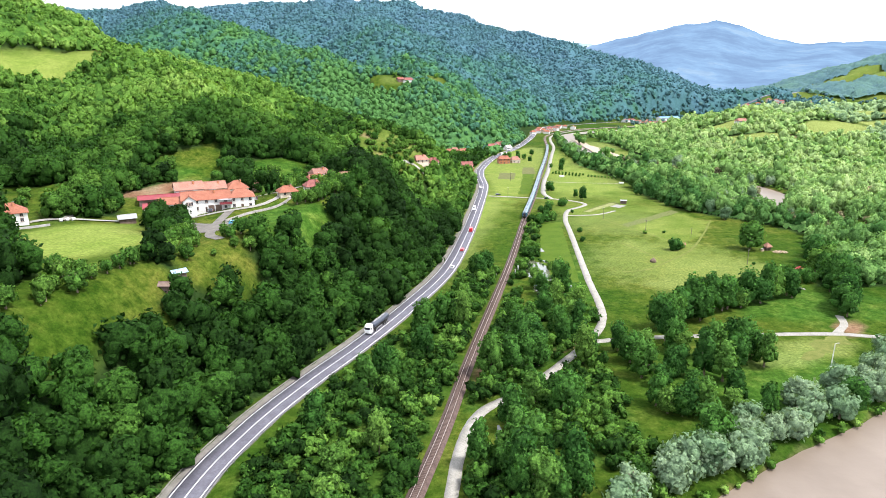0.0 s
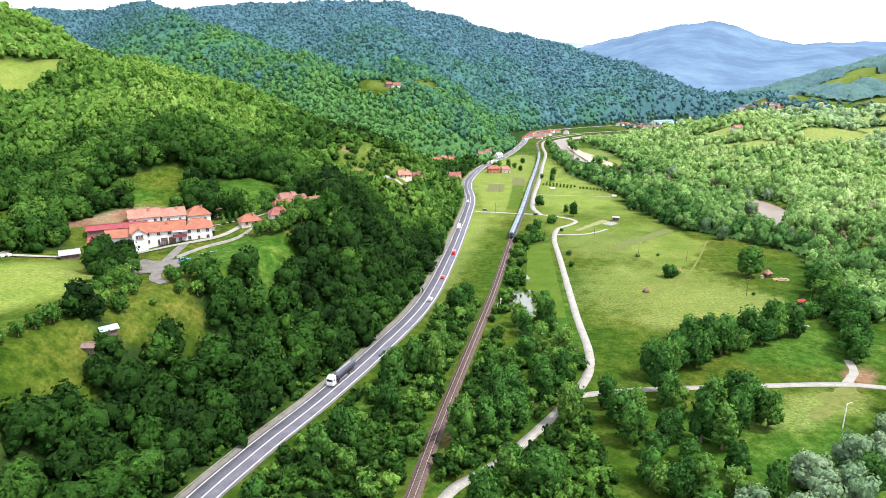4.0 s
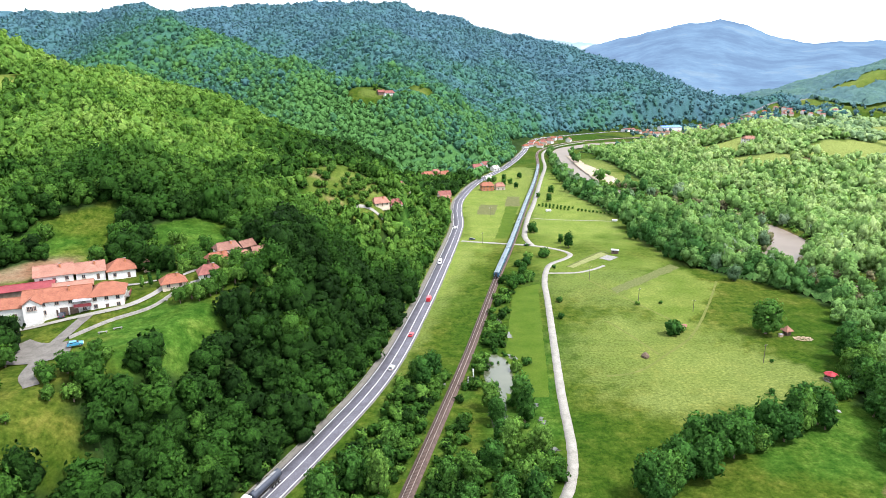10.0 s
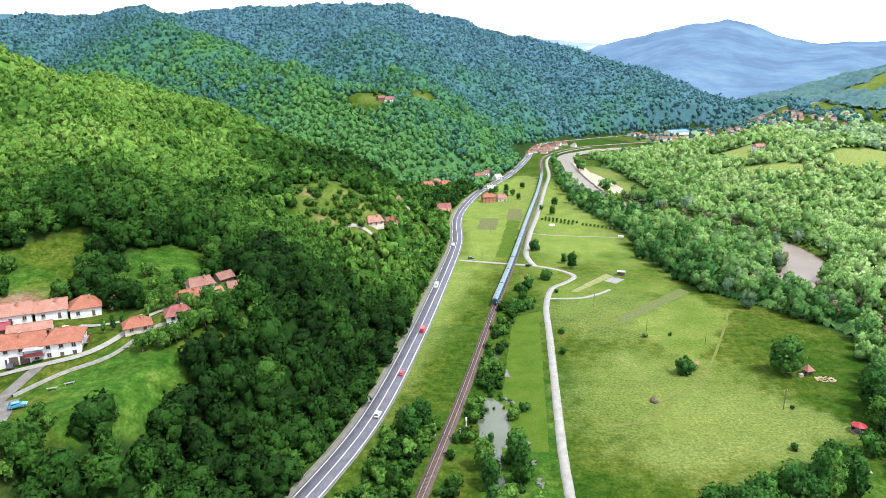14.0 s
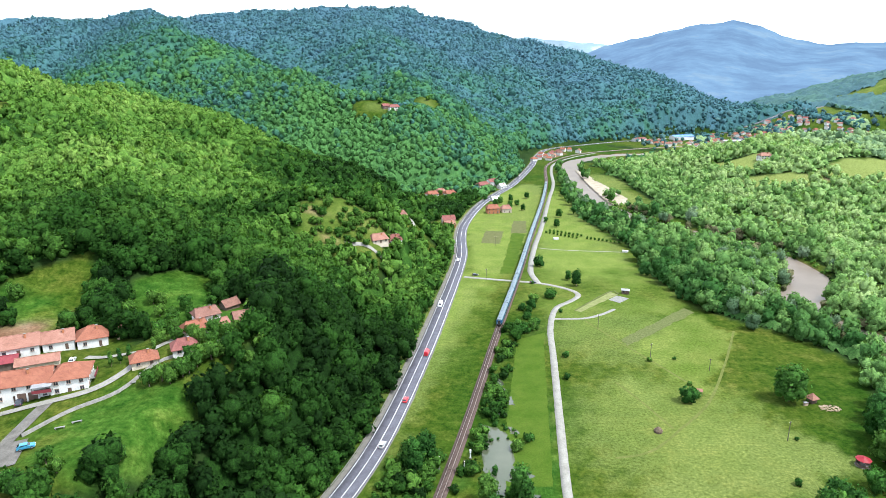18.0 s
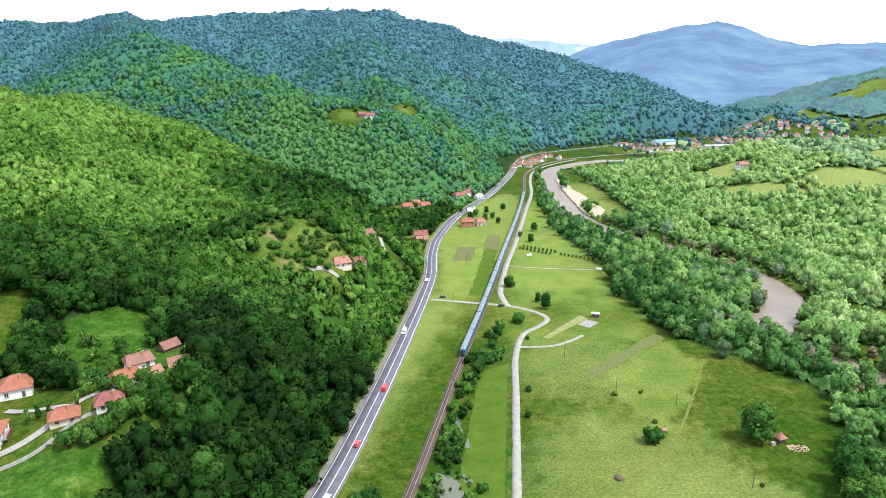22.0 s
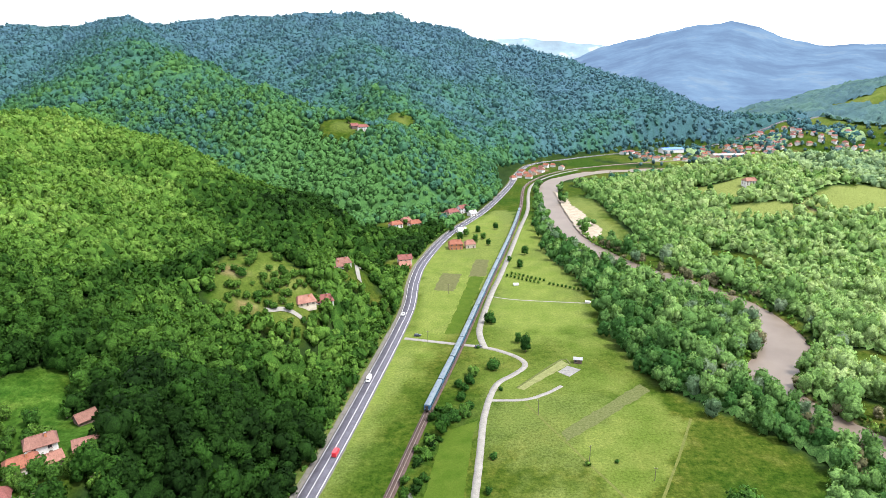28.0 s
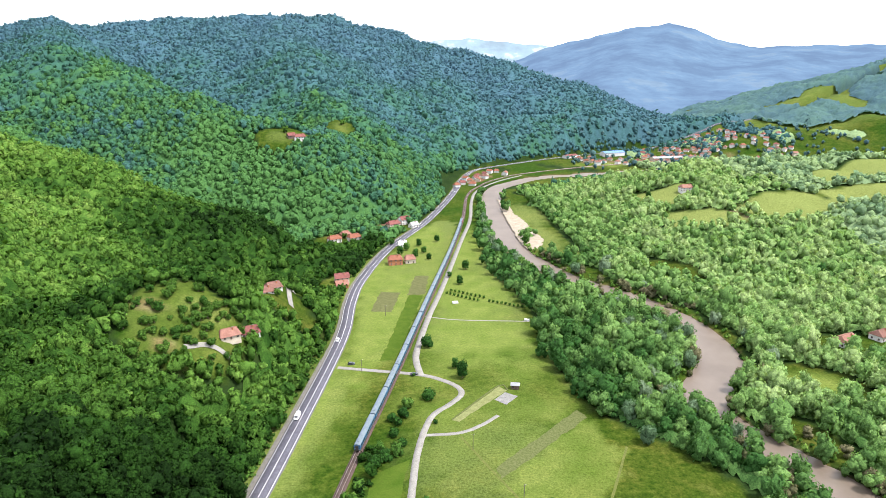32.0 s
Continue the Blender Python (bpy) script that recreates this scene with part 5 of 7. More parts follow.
M_WINFRAME = worn("window_frame_paint", (0.3, 0.22, 0.18), (0.4, 0.3, 0.25), 1.0, 0.5)
M_DOOR = worn("dark_door_paint", (0.08, 0.055, 0.045), (0.12, 0.08, 0.06), 1.0, 0.5)
M_METAL = worn("grey_metal_sheet", (0.225, 0.225, 0.232), (0.315, 0.315, 0.323), 0.6, 0.45, 0.5)
M_MAROON = worn("maroon_metal_sheet", (0.12, 0.021, 0.027), (0.174, 0.036, 0.042), 0.5, 0.5)
M_STONE = worn("rough_stone", (0.105, 0.1, 0.09), (0.19, 0.18, 0.165), 0.8, bump=0.8, dist=0.08)
M_PANE, pn, pl, pb = blank("window_glass", 0.08, 0, 0.5)
pb.inputs["Base Color"].default_value = (0.03, 0.035, 0.045, 1)


def tile_material(name, c1, c2):
    """Clay roof tiles: courses as relief, colour that varies tile by tile and in stains."""
    m, n, l, b = blank(name, 0.85, 0, 0.2)
    pos = n.new("ShaderNodeNewGeometry").outputs["Position"]
    big, fine = noise_node(n, l, 0.45, 4, 0.6, pos), noise_node(n, l, 3.2, 3, 0.6, pos)
    col = ramp_node(n, l, big, [(0.3, c1), (0.7, c2)])
    col = mix_node(n, l, 1.0, col, ramp_node(n, l, fine, [(0.3, (0.68, 0.66, 0.64)), (0.7, (1.2, 1.2, 1.2))]), "MULTIPLY")
    l.new(col, b.inputs["Base Color"])
    w = n.new("ShaderNodeTexWave")
    w.bands_direction = "Z"
    w.inputs["Scale"].default_value, w.inputs["Distortion"].default_value = 1.6, 0.4
    l.new(pos, w.inputs["Vector"])
    bump_node(n, l, b, w.outputs["Fac"], 0.5, 0.06)
    return m


M_TILE_ORANGE = tile_material("orange_roof_tiles", (0.15, 0.054, 0.034), (0.205, 0.083, 0.053))
M_TILE_BROWN = tile_material("old_brown_roof_tiles", (0.12, 0.058, 0.045), (0.18, 0.095, 0.075))
M_TILE_RED = tile_material("dark_red_roof_tiles", (0.12, 0.042, 0.038), (0.17, 0.066, 0.058))
M_TILE_PINK = tile_material("faded_roof_tiles", (0.168, 0.08, 0.06), (0.232, 0.12, 0.092))


def roof_bmesh(w, l, eave, rise, hip, over=0.55, thick=0.16):
    """A pitched roof over a w by l plan, ridge along y; hip: how far the ridge is drawn in at each end."""
    bm = bmesh.new()
    a, b = w / 2 + over, l / 2 + over
    lower = eave - over * rise / (w / 2)
    r = l / 2 + over - hip
    for dz in (0, thick):
        for q in ((-a, -b, lower), (a, -b, lower), (a, b, lower), (-a, b, lower), (0, -r, eave + rise), (0, r, eave + rise)):
            bm.verts.new((q[0], q[1], q[2] + dz))
    bm.verts.ensure_lookup_table()
    v = bm.verts
    for o, flip in ((0, True), (6, False)):
        for f in ((1, 2, 5, 4), (3, 0, 4, 5), (0, 1, 4), (2, 3, 5)):
            ids = [v[i + o] for i in f]
            if len(f) == 3 and hip < 0.05:
                continue
            bm.faces.new(ids[::-1] if flip else ids)
    rim = [(0, 1), (1, 2), (2, 3), (3, 0)] if hip >= 0.05 else [(1, 2), (3, 0), (0, 4), (4, 1), (2, 5), (5, 3)]
    for i, j in rim:
        bm.faces.new((v[i], v[j], v[j + 6], v[i + 6]))
    # ridge capping
    tube(bm, (0, -r, eave + rise + thick), (0, r, eave + rise + thick), 0.16, n=6)
    return bm


def wall_bmesh(w, l, eave, rise, hip, sunk):
    """Outer walls with gable ends, as a closed block whose foot goes down into the slope."""
    bm = bmesh.new()
    a, b = w / 2, l / 2
    lo = [bm.verts.new(q) for q in ((-a, -b, -sunk), (a, -b, -sunk), (a, b, -sunk), (-a, b, -sunk))]
    hi = [bm.verts.new(q) for q in ((-a, -b, eave), (a, -b, eave), (a, b, eave), (-a, b, eave))]
    if hip < 0.05:
        g = [bm.verts.new((0, -b, eave + rise)), bm.verts.new((0, b, eave + rise))]
        bm.faces.new((lo[0], lo[1], hi[1], g[0], hi[0]))
        bm.faces.new((lo[2], lo[3], hi[3], g[1], hi[2]))
    else:
        bm.faces.new((lo[0], lo[1], hi[1], hi[0]))
        bm.faces.new((lo[2], lo[3], hi[3], hi[2]))
        bm.faces.new((hi[0], hi[1], hi[2], hi[3]))
    bm.faces.new((lo[1], lo[2], hi[2], hi[1]))
    bm.faces.new((lo[3], lo[0], hi[0], hi[3]))
    bm.faces.new(lo[::-1])
    return bm


def window(parent, x, y, z, nx, ny, w=1.1, h=1.3):
    """A framed window set into the wall that faces (nx, ny): frame, pane, sill."""
    turn = math.atan2(ny, nx) - math.pi / 2
    m = Matrix.Translation((x, y, z)) @ Matrix.Rotation(turn, 4, "Z")
    bm = bmesh.new()
    for cx, cz, sx, sz in ((-w / 2, 0, 0.1, h), (w / 2, 0, 0.1, h), (0, h / 2, w + 0.1, 0.1), (0, -h / 2, w + 0.1, 0.1), (0, 0, 0.07, h)):
        add_box(bm, cx, 0.03, cz, sx, 0.12, sz)
    fr = part("window", bm, M_WINFRAME, parent)
    fr.matrix_local = m
    part("pane", box(0, 0.012, 0, w - 0.06, 0.03, h - 0.06), M_PANE, fr)
    part("sill", box(0, 0.1, -h / 2 - 0.08, w + 0.3, 0.26, 0.06), M_CONCRETE, fr)
    return fr


def house(name, label, x, y, turn, w, l, eave, rise, hip, wall_m, roof_m, storeys=1, windows=True, sunk=2.5, base=None, chimney=True, door=True, group="", lift=0.0):
    """A house with its ridge along its own y; turn: degrees from the world's y."""
    c, s = math.cos(radians(turn)), math.sin(radians(turn))
    if base is None:
        base = 0.2 * sum(height_at(x + u * c - v * s, y + u * s + v * c) for u, v in ((-w / 2, -l / 2), (w / 2, -l / 2), (w / 2, l / 2), (-w / 2, l / 2), (0, 0))) - 0.2
    h = thing(name, pose(x, y, base + lift, 0, 0, turn), label, "house" if "house" in name else name.replace("_", " "), group)
    part("wall", wall_bmesh(w, l, eave, rise, hip, sunk), wall_m, h)
    part("roof", roof_bmesh(w, l, eave, rise, hip), roof_m, h)
    if chimney:
        ch = part("chimney", box(w * 0.16, l * 0.18, eave + rise * 0.95, 0.6, 0.6, 1.6, 0, 0.03), M_BRICKWALL, h)
        part("cap", box(w * 0.16, l * 0.18, eave + rise * 0.95 + 0.86, 0.8, 0.8, 0.1), M_CONCRETE, ch)
    if windows:
        for k in range(storeys):
            z = 1.65 + k * 2.8
            if z > eave - 0.7:
                z = eave - 0.95
            n = max(1, int(l // 3.2))
            for i in range(n):
                v = -l / 2 + (i + 0.5) * l / n
                if not (door and k == 0 and i == n // 2):
                    window(h, w / 2, v, z, 1, 0)
                window(h, -w / 2, v, z, -1, 0)
            for i in range(max(1, int(w // 3.6))):
                u = -w / 2 + (i + 0.5) * w / max(1, int(w // 3.6))
                window(h, u, -l / 2, z, 0, -1)
                window(h, u, l / 2, z, 0, 1)
        if door:
            n = max(1, int(l // 3.2))
            v = -l / 2 + (n // 2 + 0.5) * l / n
            d = part("door", box(w / 2 + 0.02, v, 1.05, 0.1, 1.0, 2.1), M_DOOR, h)
            part("handle", box(w / 2 + 0.1, v + 0.36, 1.0, 0.06, 0.12, 0.04), M_METAL, d)
    return h


# the large farm: its front faces south-east
FA = 21 - 90
big = house("farm_house", "long white two-storey farmhouse with an orange tiled roof", -101, 262, FA, 10, 19, 5.3, 2.7, 0.0, M_WHITE, M_TILE_ORANGE, 2, True, 4, 34.9)
wing = house("farm_house", "white two-storey house end with a hipped orange roof and red balcony", -87.6, 267, FA, 11, 10, 5.1, 2.7, 3.6, M_WHITE, M_TILE_ORANGE, 2, True, 4, 35.3, False)
low = house("farm_outbuilding", "low white outbuilding with an orange tiled roof", -114, 256.6, FA, 8, 8.5, 4.2, 2.0, 0.0, M_WHITE, M_TILE_ORANGE, 1, True, 4, 34.8, False)
house("farm_outbuilding", "small white annexe with a maroon metal roof", -120.5, 253.8, FA, 6.5, 6, 3.0, 1.3, 0.0, M_WHITE, M_MAROON, 1, True, 4, 34.7, False, False)
# gable, balcony and carport on the big house
part("gable_front", wall_bmesh(5, 3.2, 5.3, 1.8, 0.0, 3), M_WHITE, big, "white projecting gable bay").matrix_local = pose(5.6, -6.5, 0, 0, 0, 90)
part("gable_roof", roof_bmesh(5, 5.2, 5.3, 1.8, 0.0, 0.4), M_TILE_ORANGE, big).matrix_local = pose(4.6, -6.5, 0.05, 0, 0, 90)
for v in (-7.4, -6.5, -5.6):
    window(big, 7.22, v, 4.1, 1, 0, 0.75, 1.4)
# dark panel on the closed wall imitates the shade inside a bay
part("carport_shade_panel", box(5.3, 3.2, 1.35, 0.12, 6.0, 2.7), M_DOOR, big, "dark panel standing in for the shaded carport bay")
for v in (0.4, 3.2, 6.1):
    part("pillar", box(5.45, v, 1.35, 0.4, 0.4, 2.7, 0, 0.02), M_WHITE, big)
bal = part("balcony", box(6.6, 7.6, 3.05, 2.8, 5.0, 0.25), M_CONCRETE, big)
part("balcony_front", box(7.95, 7.6, 3.65, 0.12, 5.0, 1.0), M_MAROON, bal, "dark red balcony panel")
part("balcony_roof", box(6.7, 7.6, 5.1, 3.2, 5.4, 0.14), M_METAL, bal, "grey sheet metal balcony roof")
for v in (5.3, 9.9):
    part("post", box(7.9, v, 4.05, 0.12, 0.12, 2.1), M_DOOR, bal)
wb = part("balcony", box(0, 5.9, 3.0, 6.0, 1.4, 0.2), M_CONCRETE, wing)
part("balcony_front", box(0, 6.6, 3.6, 6.0, 0.1, 1.0), M_MAROON, wb, "dark red balcony panel")
# the upper farm row
house("farm_house", "white farmhouse with a faded pinkish tiled roof", -119.5, 289.5, FA + 8, 9.5, 12, 3.2, 2.7, 0.0, M_WHITE, M_TILE_PINK, 1, True, 3)
house("farm_house", "white farmhouse with a hipped orange tiled roof", -100.5, 300.5, FA + 8, 10, 9.5, 3.4, 2.9, 4.2, M_WHITE, M_TILE_ORANGE, 1, True, 3)
house("farm_house", "white single-storey middle house with a pale tiled roof", -109.5, 295.5, FA + 8, 9, 9.5, 3.3, 2.5, 0.0, M_WHITE, M_TILE_PINK, 1, True, 3)
house("long_shed", "long low shed with a maroon metal roof", -125, 277, FA + 6, 6.5, 22, 2.6, 1.2, 0.0, M_PLANKS, M_MAROON, 1, False, 2, None, False, False)
house("long_shed", "low shed with an orange-pink tiled roof", -108, 281.5, FA + 6, 6.5, 12, 2.7, 1.3, 0.0, M_CREAM, M_TILE_PINK, 1, False, 2, None, False, False)
house("shed", "small dark shed with a grey metal roof", -127.5, 246, FA + 10, 5, 6, 2.4, 1.0, 0.0, M_PLANKS, M_METAL, 1, False, 2, None, False, False)
house("shed", "dark wooden shed with a grey pitched roof", -147, 268, FA - 40, 5, 6, 2.6, 2.0, 0.0, M_PLANKS, M_METAL, 1, False, 2, None, False, False)
house("house", "white house with a hipped orange roof on the terrace", -166, 233, FA + 15, 9, 12, 4.6, 3.0, 4.5, M_WHITE, M_TILE_ORANGE, 2, True, 3)
house("shed", "small shed with a rusty sheet roof", -104, 313, FA, 4, 7, 2.2, 0.8, 0.0, M_PLANKS, M_METAL, 1, False, 2, None, False, False)
# hamlet below the wood
house("house", "white two-storey cottage with an old brown tiled roof", -61, 306.5, -52, 6.6, 8.4, 4.6, 2.0, 1.0, M_WHITE, M_TILE_BROWN, 2, True, 3)
house("house", "low cottage with an orange tiled roof", -61.5, 298, -50, 6, 8.4, 2.5, 2.0, 1.4, M_CREAM, M_TILE_ORANGE, 1, True, 3)
house("barn", "barn with a faded tiled roof", -54, 299.5, -42, 5, 6.2, 2.5, 1.6, 0.0, M_PLANKS, M_TILE_PINK, 1, False, 3, None, False, False)
house("barn", "dark timber barn with a dark brown tiled roof", -47, 309, -58, 6.6, 9.2, 2.7, 2.0, 0.0, M_PLANKS, M_TILE_BROWN, 1, False, 3, None, False, False, "", 0.7)
house("shed", "small timber shed with a brown tiled roof", -60.5, 328.5, -35, 4.4, 6.2, 2.2, 1.9, 0.0, M_PLANKS, M_TILE_BROWN, 1, False, 3, None, False, False)
house("house", "small house with a hipped red tiled roof", -59.5, 283.5, -62, 6.4, 7.6, 2.6, 2.2, 2.4, M_WHITE, M_TILE_RED, 1, True, 3)
house("house", "small house with a hipped orange tiled roof", -70, 277, -60, 6, 7.8, 2.5, 2.1, 2.6, M_CREAM, M_TILE_ORANGE, 1, True, 3)
# houses on the far spur
for i, (x, y, t, w, l, e, hp, wm, rm) in enumerate(((-12, 552, -62, 8, 10, 2.5, 1.5, M_WHITE, M_TILE_BROWN), (-15, 541, -62, 8, 11, 2.2, 1.5, M_WHITE, M_TILE_BROWN), (-9, 474, -68, 7, 10, 2.2, 1.5, M_WHITE, M_TILE_RED), (-17, 464, -60, 8, 10, 2.2, 1.5, M_CREAM, M_TILE_PINK),
                                                     (24, 634, -75, 8, 11, 5, 0, M_CREAM, M_TILE_RED), (25, 621, -70, 8, 9, 3.4, 0, M_BRICKWALL, M_TILE_PINK), (5, 757, -60, 9, 12, 4.4, 2, M_WHITE, M_TILE_ORANGE), (24, 762, -60, 9, 12, 4.4, 2, M_WHITE, M_TILE_ORANGE), (14, 776, -60, 8, 9, 4, 2, M_BRICKWALL, M_TILE_PINK),
                                                     (62, 813, -55, 9, 14, 5, 2, M_CREAM, M_TILE_RED), (74, 829, -55, 9, 12, 6, 0, M_WHITE, M_TILE_RED), (84, 813, -50, 7, 9, 3.2, 0, M_WHITE, M_METAL), (-50, 926, -70, 9, 13, 5, 2, M_WHITE, M_TILE_RED), (-62, 934, -60, 7, 9, 3, 0, M_PLANKS, M_TILE_RED),
                                                     (66, 680, -80, 9, 12, 5.4, 2.2, M_BRICKWALL, M_TILE_ORANGE), (79, 684, -80, 8, 9, 4.2, 2, M_CREAM, M_TILE_PINK), (72, 736, -70, 6, 8, 3, 0, M_WHITE, M_METAL), (345, 494, -65, 9, 14, 4.0, 2, M_WHITE, M_TILE_PINK), (372, 500, -65, 8, 11, 4.0, 2, M_WHITE, M_TILE_BROWN), (392, 834, -80, 9, 14, 5, 2, M_WHITE, M_TILE_PINK), (560, 960, -70, 9, 12, 4.5, 2, M_WHITE, M_METAL))):
    roofs = {M_TILE_PINK: "faded pinkish", M_TILE_BROWN: "old brown", M_TILE_ORANGE: "orange", M_TILE_RED: "dark red", M_METAL: "grey metal"}
    walls = {M_WHITE: "white", M_CREAM: "cream", M_BRICKWALL: "bare brick", M_PLANKS: "dark timber"}
    house("house", walls[wm] + " village house with a " + roofs[rm] + " roof", x, y, t, w, l, e, 2.8, hp, wm, rm, 2 if e > 4.3 else 1, True, 3)

# the village at the valley's head
VR = random.Random(9)
spots = [(150, 1052), (160, 1068), (172, 1084), (168, 1100), (184, 1112), (190, 1130), (204, 1150), (214, 1170), (186, 1094), (200, 1120), (226, 1176), (174, 1060), (236, 1150)]
while len(spots) < 124:
    a, b_ = (VR.gauss(660, 50), VR.gauss(1350, 28)) if len(spots) < 74 else (VR.uniform(400, 820), VR.uniform(1235, 1330))
    if b_ > 1240 and all((a - p) ** 2 + (b_ - q) ** 2 > 11 ** 2 for p, q in spots) and float(to_line(np.array([a]), np.array([b_]), ROAD)[0][0]) > 10:
        spots.append((a, b_))
roof_kinds = [(M_TILE_ORANGE, "orange"), (M_TILE_RED, "dark red"), (M_TILE_PINK, "faded pinkish"), (M_TILE_BROWN, "brown")]
for k, (x, y) in enumerate(spots):
    rm, rn = roof_kinds[VR.randrange(4)]
    wm, wn_ = ((M_WHITE, "white"), (M_WHITE, "white"), (M_CREAM, "cream"))[VR.randrange(3)]
    house("village_house", wn_ + " house with a " + rn + " roof in the distant village", x, y, VR.uniform(-90, 90), VR.uniform(6.2, 8.4), VR.uniform(7, 10.5), VR.uniform(3.2, 5.4), 2.4, VR.choice((0.0, 2.5)), wm, rm, 1, False, 2, None, k % 2 == 0, False, "houses of the village")
M_BLUE = worn("blue_metal_sheet", (0.08, 0.16, 0.42), (0.12, 0.22, 0.52), 0.2, 0.5)
house("warehouse", "long white building with a bright blue roof", 478, 1352, -75, 18, 44, 7, 2.5, 0.0, M_WHITE, M_BLUE, 1, False, 2, None, False, False)
house("warehouse", "long pale hall with a grey roof", 560, 1290, -80, 16, 60, 6, 2, 0.0, M_CREAM, M_METAL, 1, False, 2, None, False, False)
house("warehouse", "low red-roofed hall by the main road", 392, 1342, -55, 12, 30, 5, 2, 0.0, M_WHITE, M_TILE_RED, 1, False, 2, None, False, False)

# farm yard: drive, wall, steps of gravel
M_YARD = worn("yard_gravel", (0.07, 0.064, 0.058), (0.125, 0.117, 0.106), 0.35)


def draped(name, line, w, lift, material, label):
    """A band that follows the slope of the ground across as well as along."""
    p = smooth_line(line, 1.5)[:, :2]
    t = np.gradient(p, axis=0)
    t /= np.linalg.norm(t, axis=1)[:, None]
    nrm = np.stack([-t[:, 1], t[:, 0]], 1)
    rows = []
    for c in np.linspace(w / 2, -w / 2, 5):
        q = p + nrm * c
        rows.append(np.column_stack([q, terrain(q[:, 0], q[:, 1]) + lift]))
    n = len(p)
    f = [(r * n + i, (r + 1) * n + i, (r + 1) * n + i + 1, r * n + i + 1) for r in range(4) for i in range(n - 1)]
    return tagged(new(name, mesh_of(name, np.concatenate(rows), f, [material], smooth=True)), label, kind="structure")


draped("drive", [(-77, 209), (-84, 218), (-88, 234), (-89, 248), (-89, 257)], 3.6, 0.21, M_YARD, "grey gravel drive up to the farm")
draped("yard", [(-116, 250), (-104, 251), (-92, 255), (-80, 262), (-74, 272), (-72, 284), (-66, 292), (-55, 297)], 2.5, 0.28, M_LANE, "pale gravel yard in front of the farmhouse")
draped("yard_path", [(-96, 288), (-86, 286), (-78, 285), (-72, 284)], 2.4, 0.31, M_LANE, "pale path between the farm rows")
draped("turning_place", [(-102, 236), (-95, 232), (-87, 231), (-81, 233)], 13, 0.26, M_YARD, "grey gravel turning place below the farm")
draped("hill_track", [(-150, 240), (-152, 252), (-160, 262), (-162, 274), (-154, 284)], 3.0, 0.4, M_LANE, "pale track bending up the hillside")
draped("terrace_track", [(-200, 222), (-172, 222), (-155, 240), (-128, 247)], 2.6, 0.4, M_LANE, "pale track along the terrace")
draped("gully_track", [(-8, 452), (-24, 452), (-34, 446)], 2.6, 0.4, M_LANE, "pale track by the spur houses")
draped("wood_track", [(2, 536), (-2, 552), (-6, 575), (-6, 596), (-10, 620)], 3.0, 0.5, M_LANE, "pale track climbing through the wood")


def stone_wall(name, label, line, h, t, material):
    p = smooth_line(line, 2.5)[:, :2]
    d = np.gradient(p, axis=0)
    d /= np.linalg.norm(d, axis=1)[:, None]
    nrm = np.stack([-d[:, 1], d[:, 0]], 1)
    z = terrain(p[:, 0], p[:, 1])
    rows = []
    for c, dz in ((t / 2, -1.0), (t / 2, h), (-t / 2, h), (-t / 2, -1.0)):
        rows.append(np.column_stack([p + nrm * c, z + dz]))
    n = len(p)
    f = [(r * n + i, (r + 1) * n + i, (r + 1) * n + i + 1, r * n + i + 1) for r in range(3) for i in range(n - 1)]
    return tagged(new(name, mesh_of(name, np.concatenate(rows), f, [material])), label, "wall")


stone_wall("garden_wall", "low grey stone wall along the farm meadow", [(-86, 240), (-80, 252), (-71, 262), (-66, 276), (-60, 281)], 0.9, 0.6, M_STONE)
stone_wall("garden_wall", "low pale wall on the terrace", [(-175, 218), (-160, 224), (-150, 232)], 0.9, 0.5, M_CONCRETE)
west_edge = ROAD[(ROAD[:, 1] > 92) & (ROAD[:, 1] < 500)]
dd = np.gradient(west_edge[:, :2], axis=0)
dd /= np.linalg.norm(dd, axis=1)[:, None]
foot = west_edge[:, :2] + np.stack([-dd[:, 1], dd[:, 0]], 1) * 6.2
stone_wall("retaining_wall", "low pale concrete retaining wall beside the main road", [tuple(q) for q in foot[::2]], 0.25, 0.35, M_VERGE)


# ---------------------------------------------------------------- train
M_COACH = worn("blue_coach_paint", (0.024, 0.072, 0.136), (0.04, 0.104, 0.184), 0.3, 0.4, 0, 0.05)
M_ROOF = worn("grey_coach_roof", (0.1, 0.13, 0.15), (0.15, 0.18, 0.195), 0.5, 0.5, 0.2, 0.1)
M_UNDER = worn("grimy_underframe", (0.03, 0.028, 0.026), (0.06, 0.055, 0.05), 1.0)
M_GLASS, gn, gl, gb = blank("coach_glass", 0.05, 0, 0.6)
gb.inputs["Base Color"].default_value = (0.02, 0.025, 0.03, 1)
M_LAMP = worn("lamp_lens", (0.7, 0.68, 0.6), (0.85, 0.84, 0.78), 1.0, 0.2)


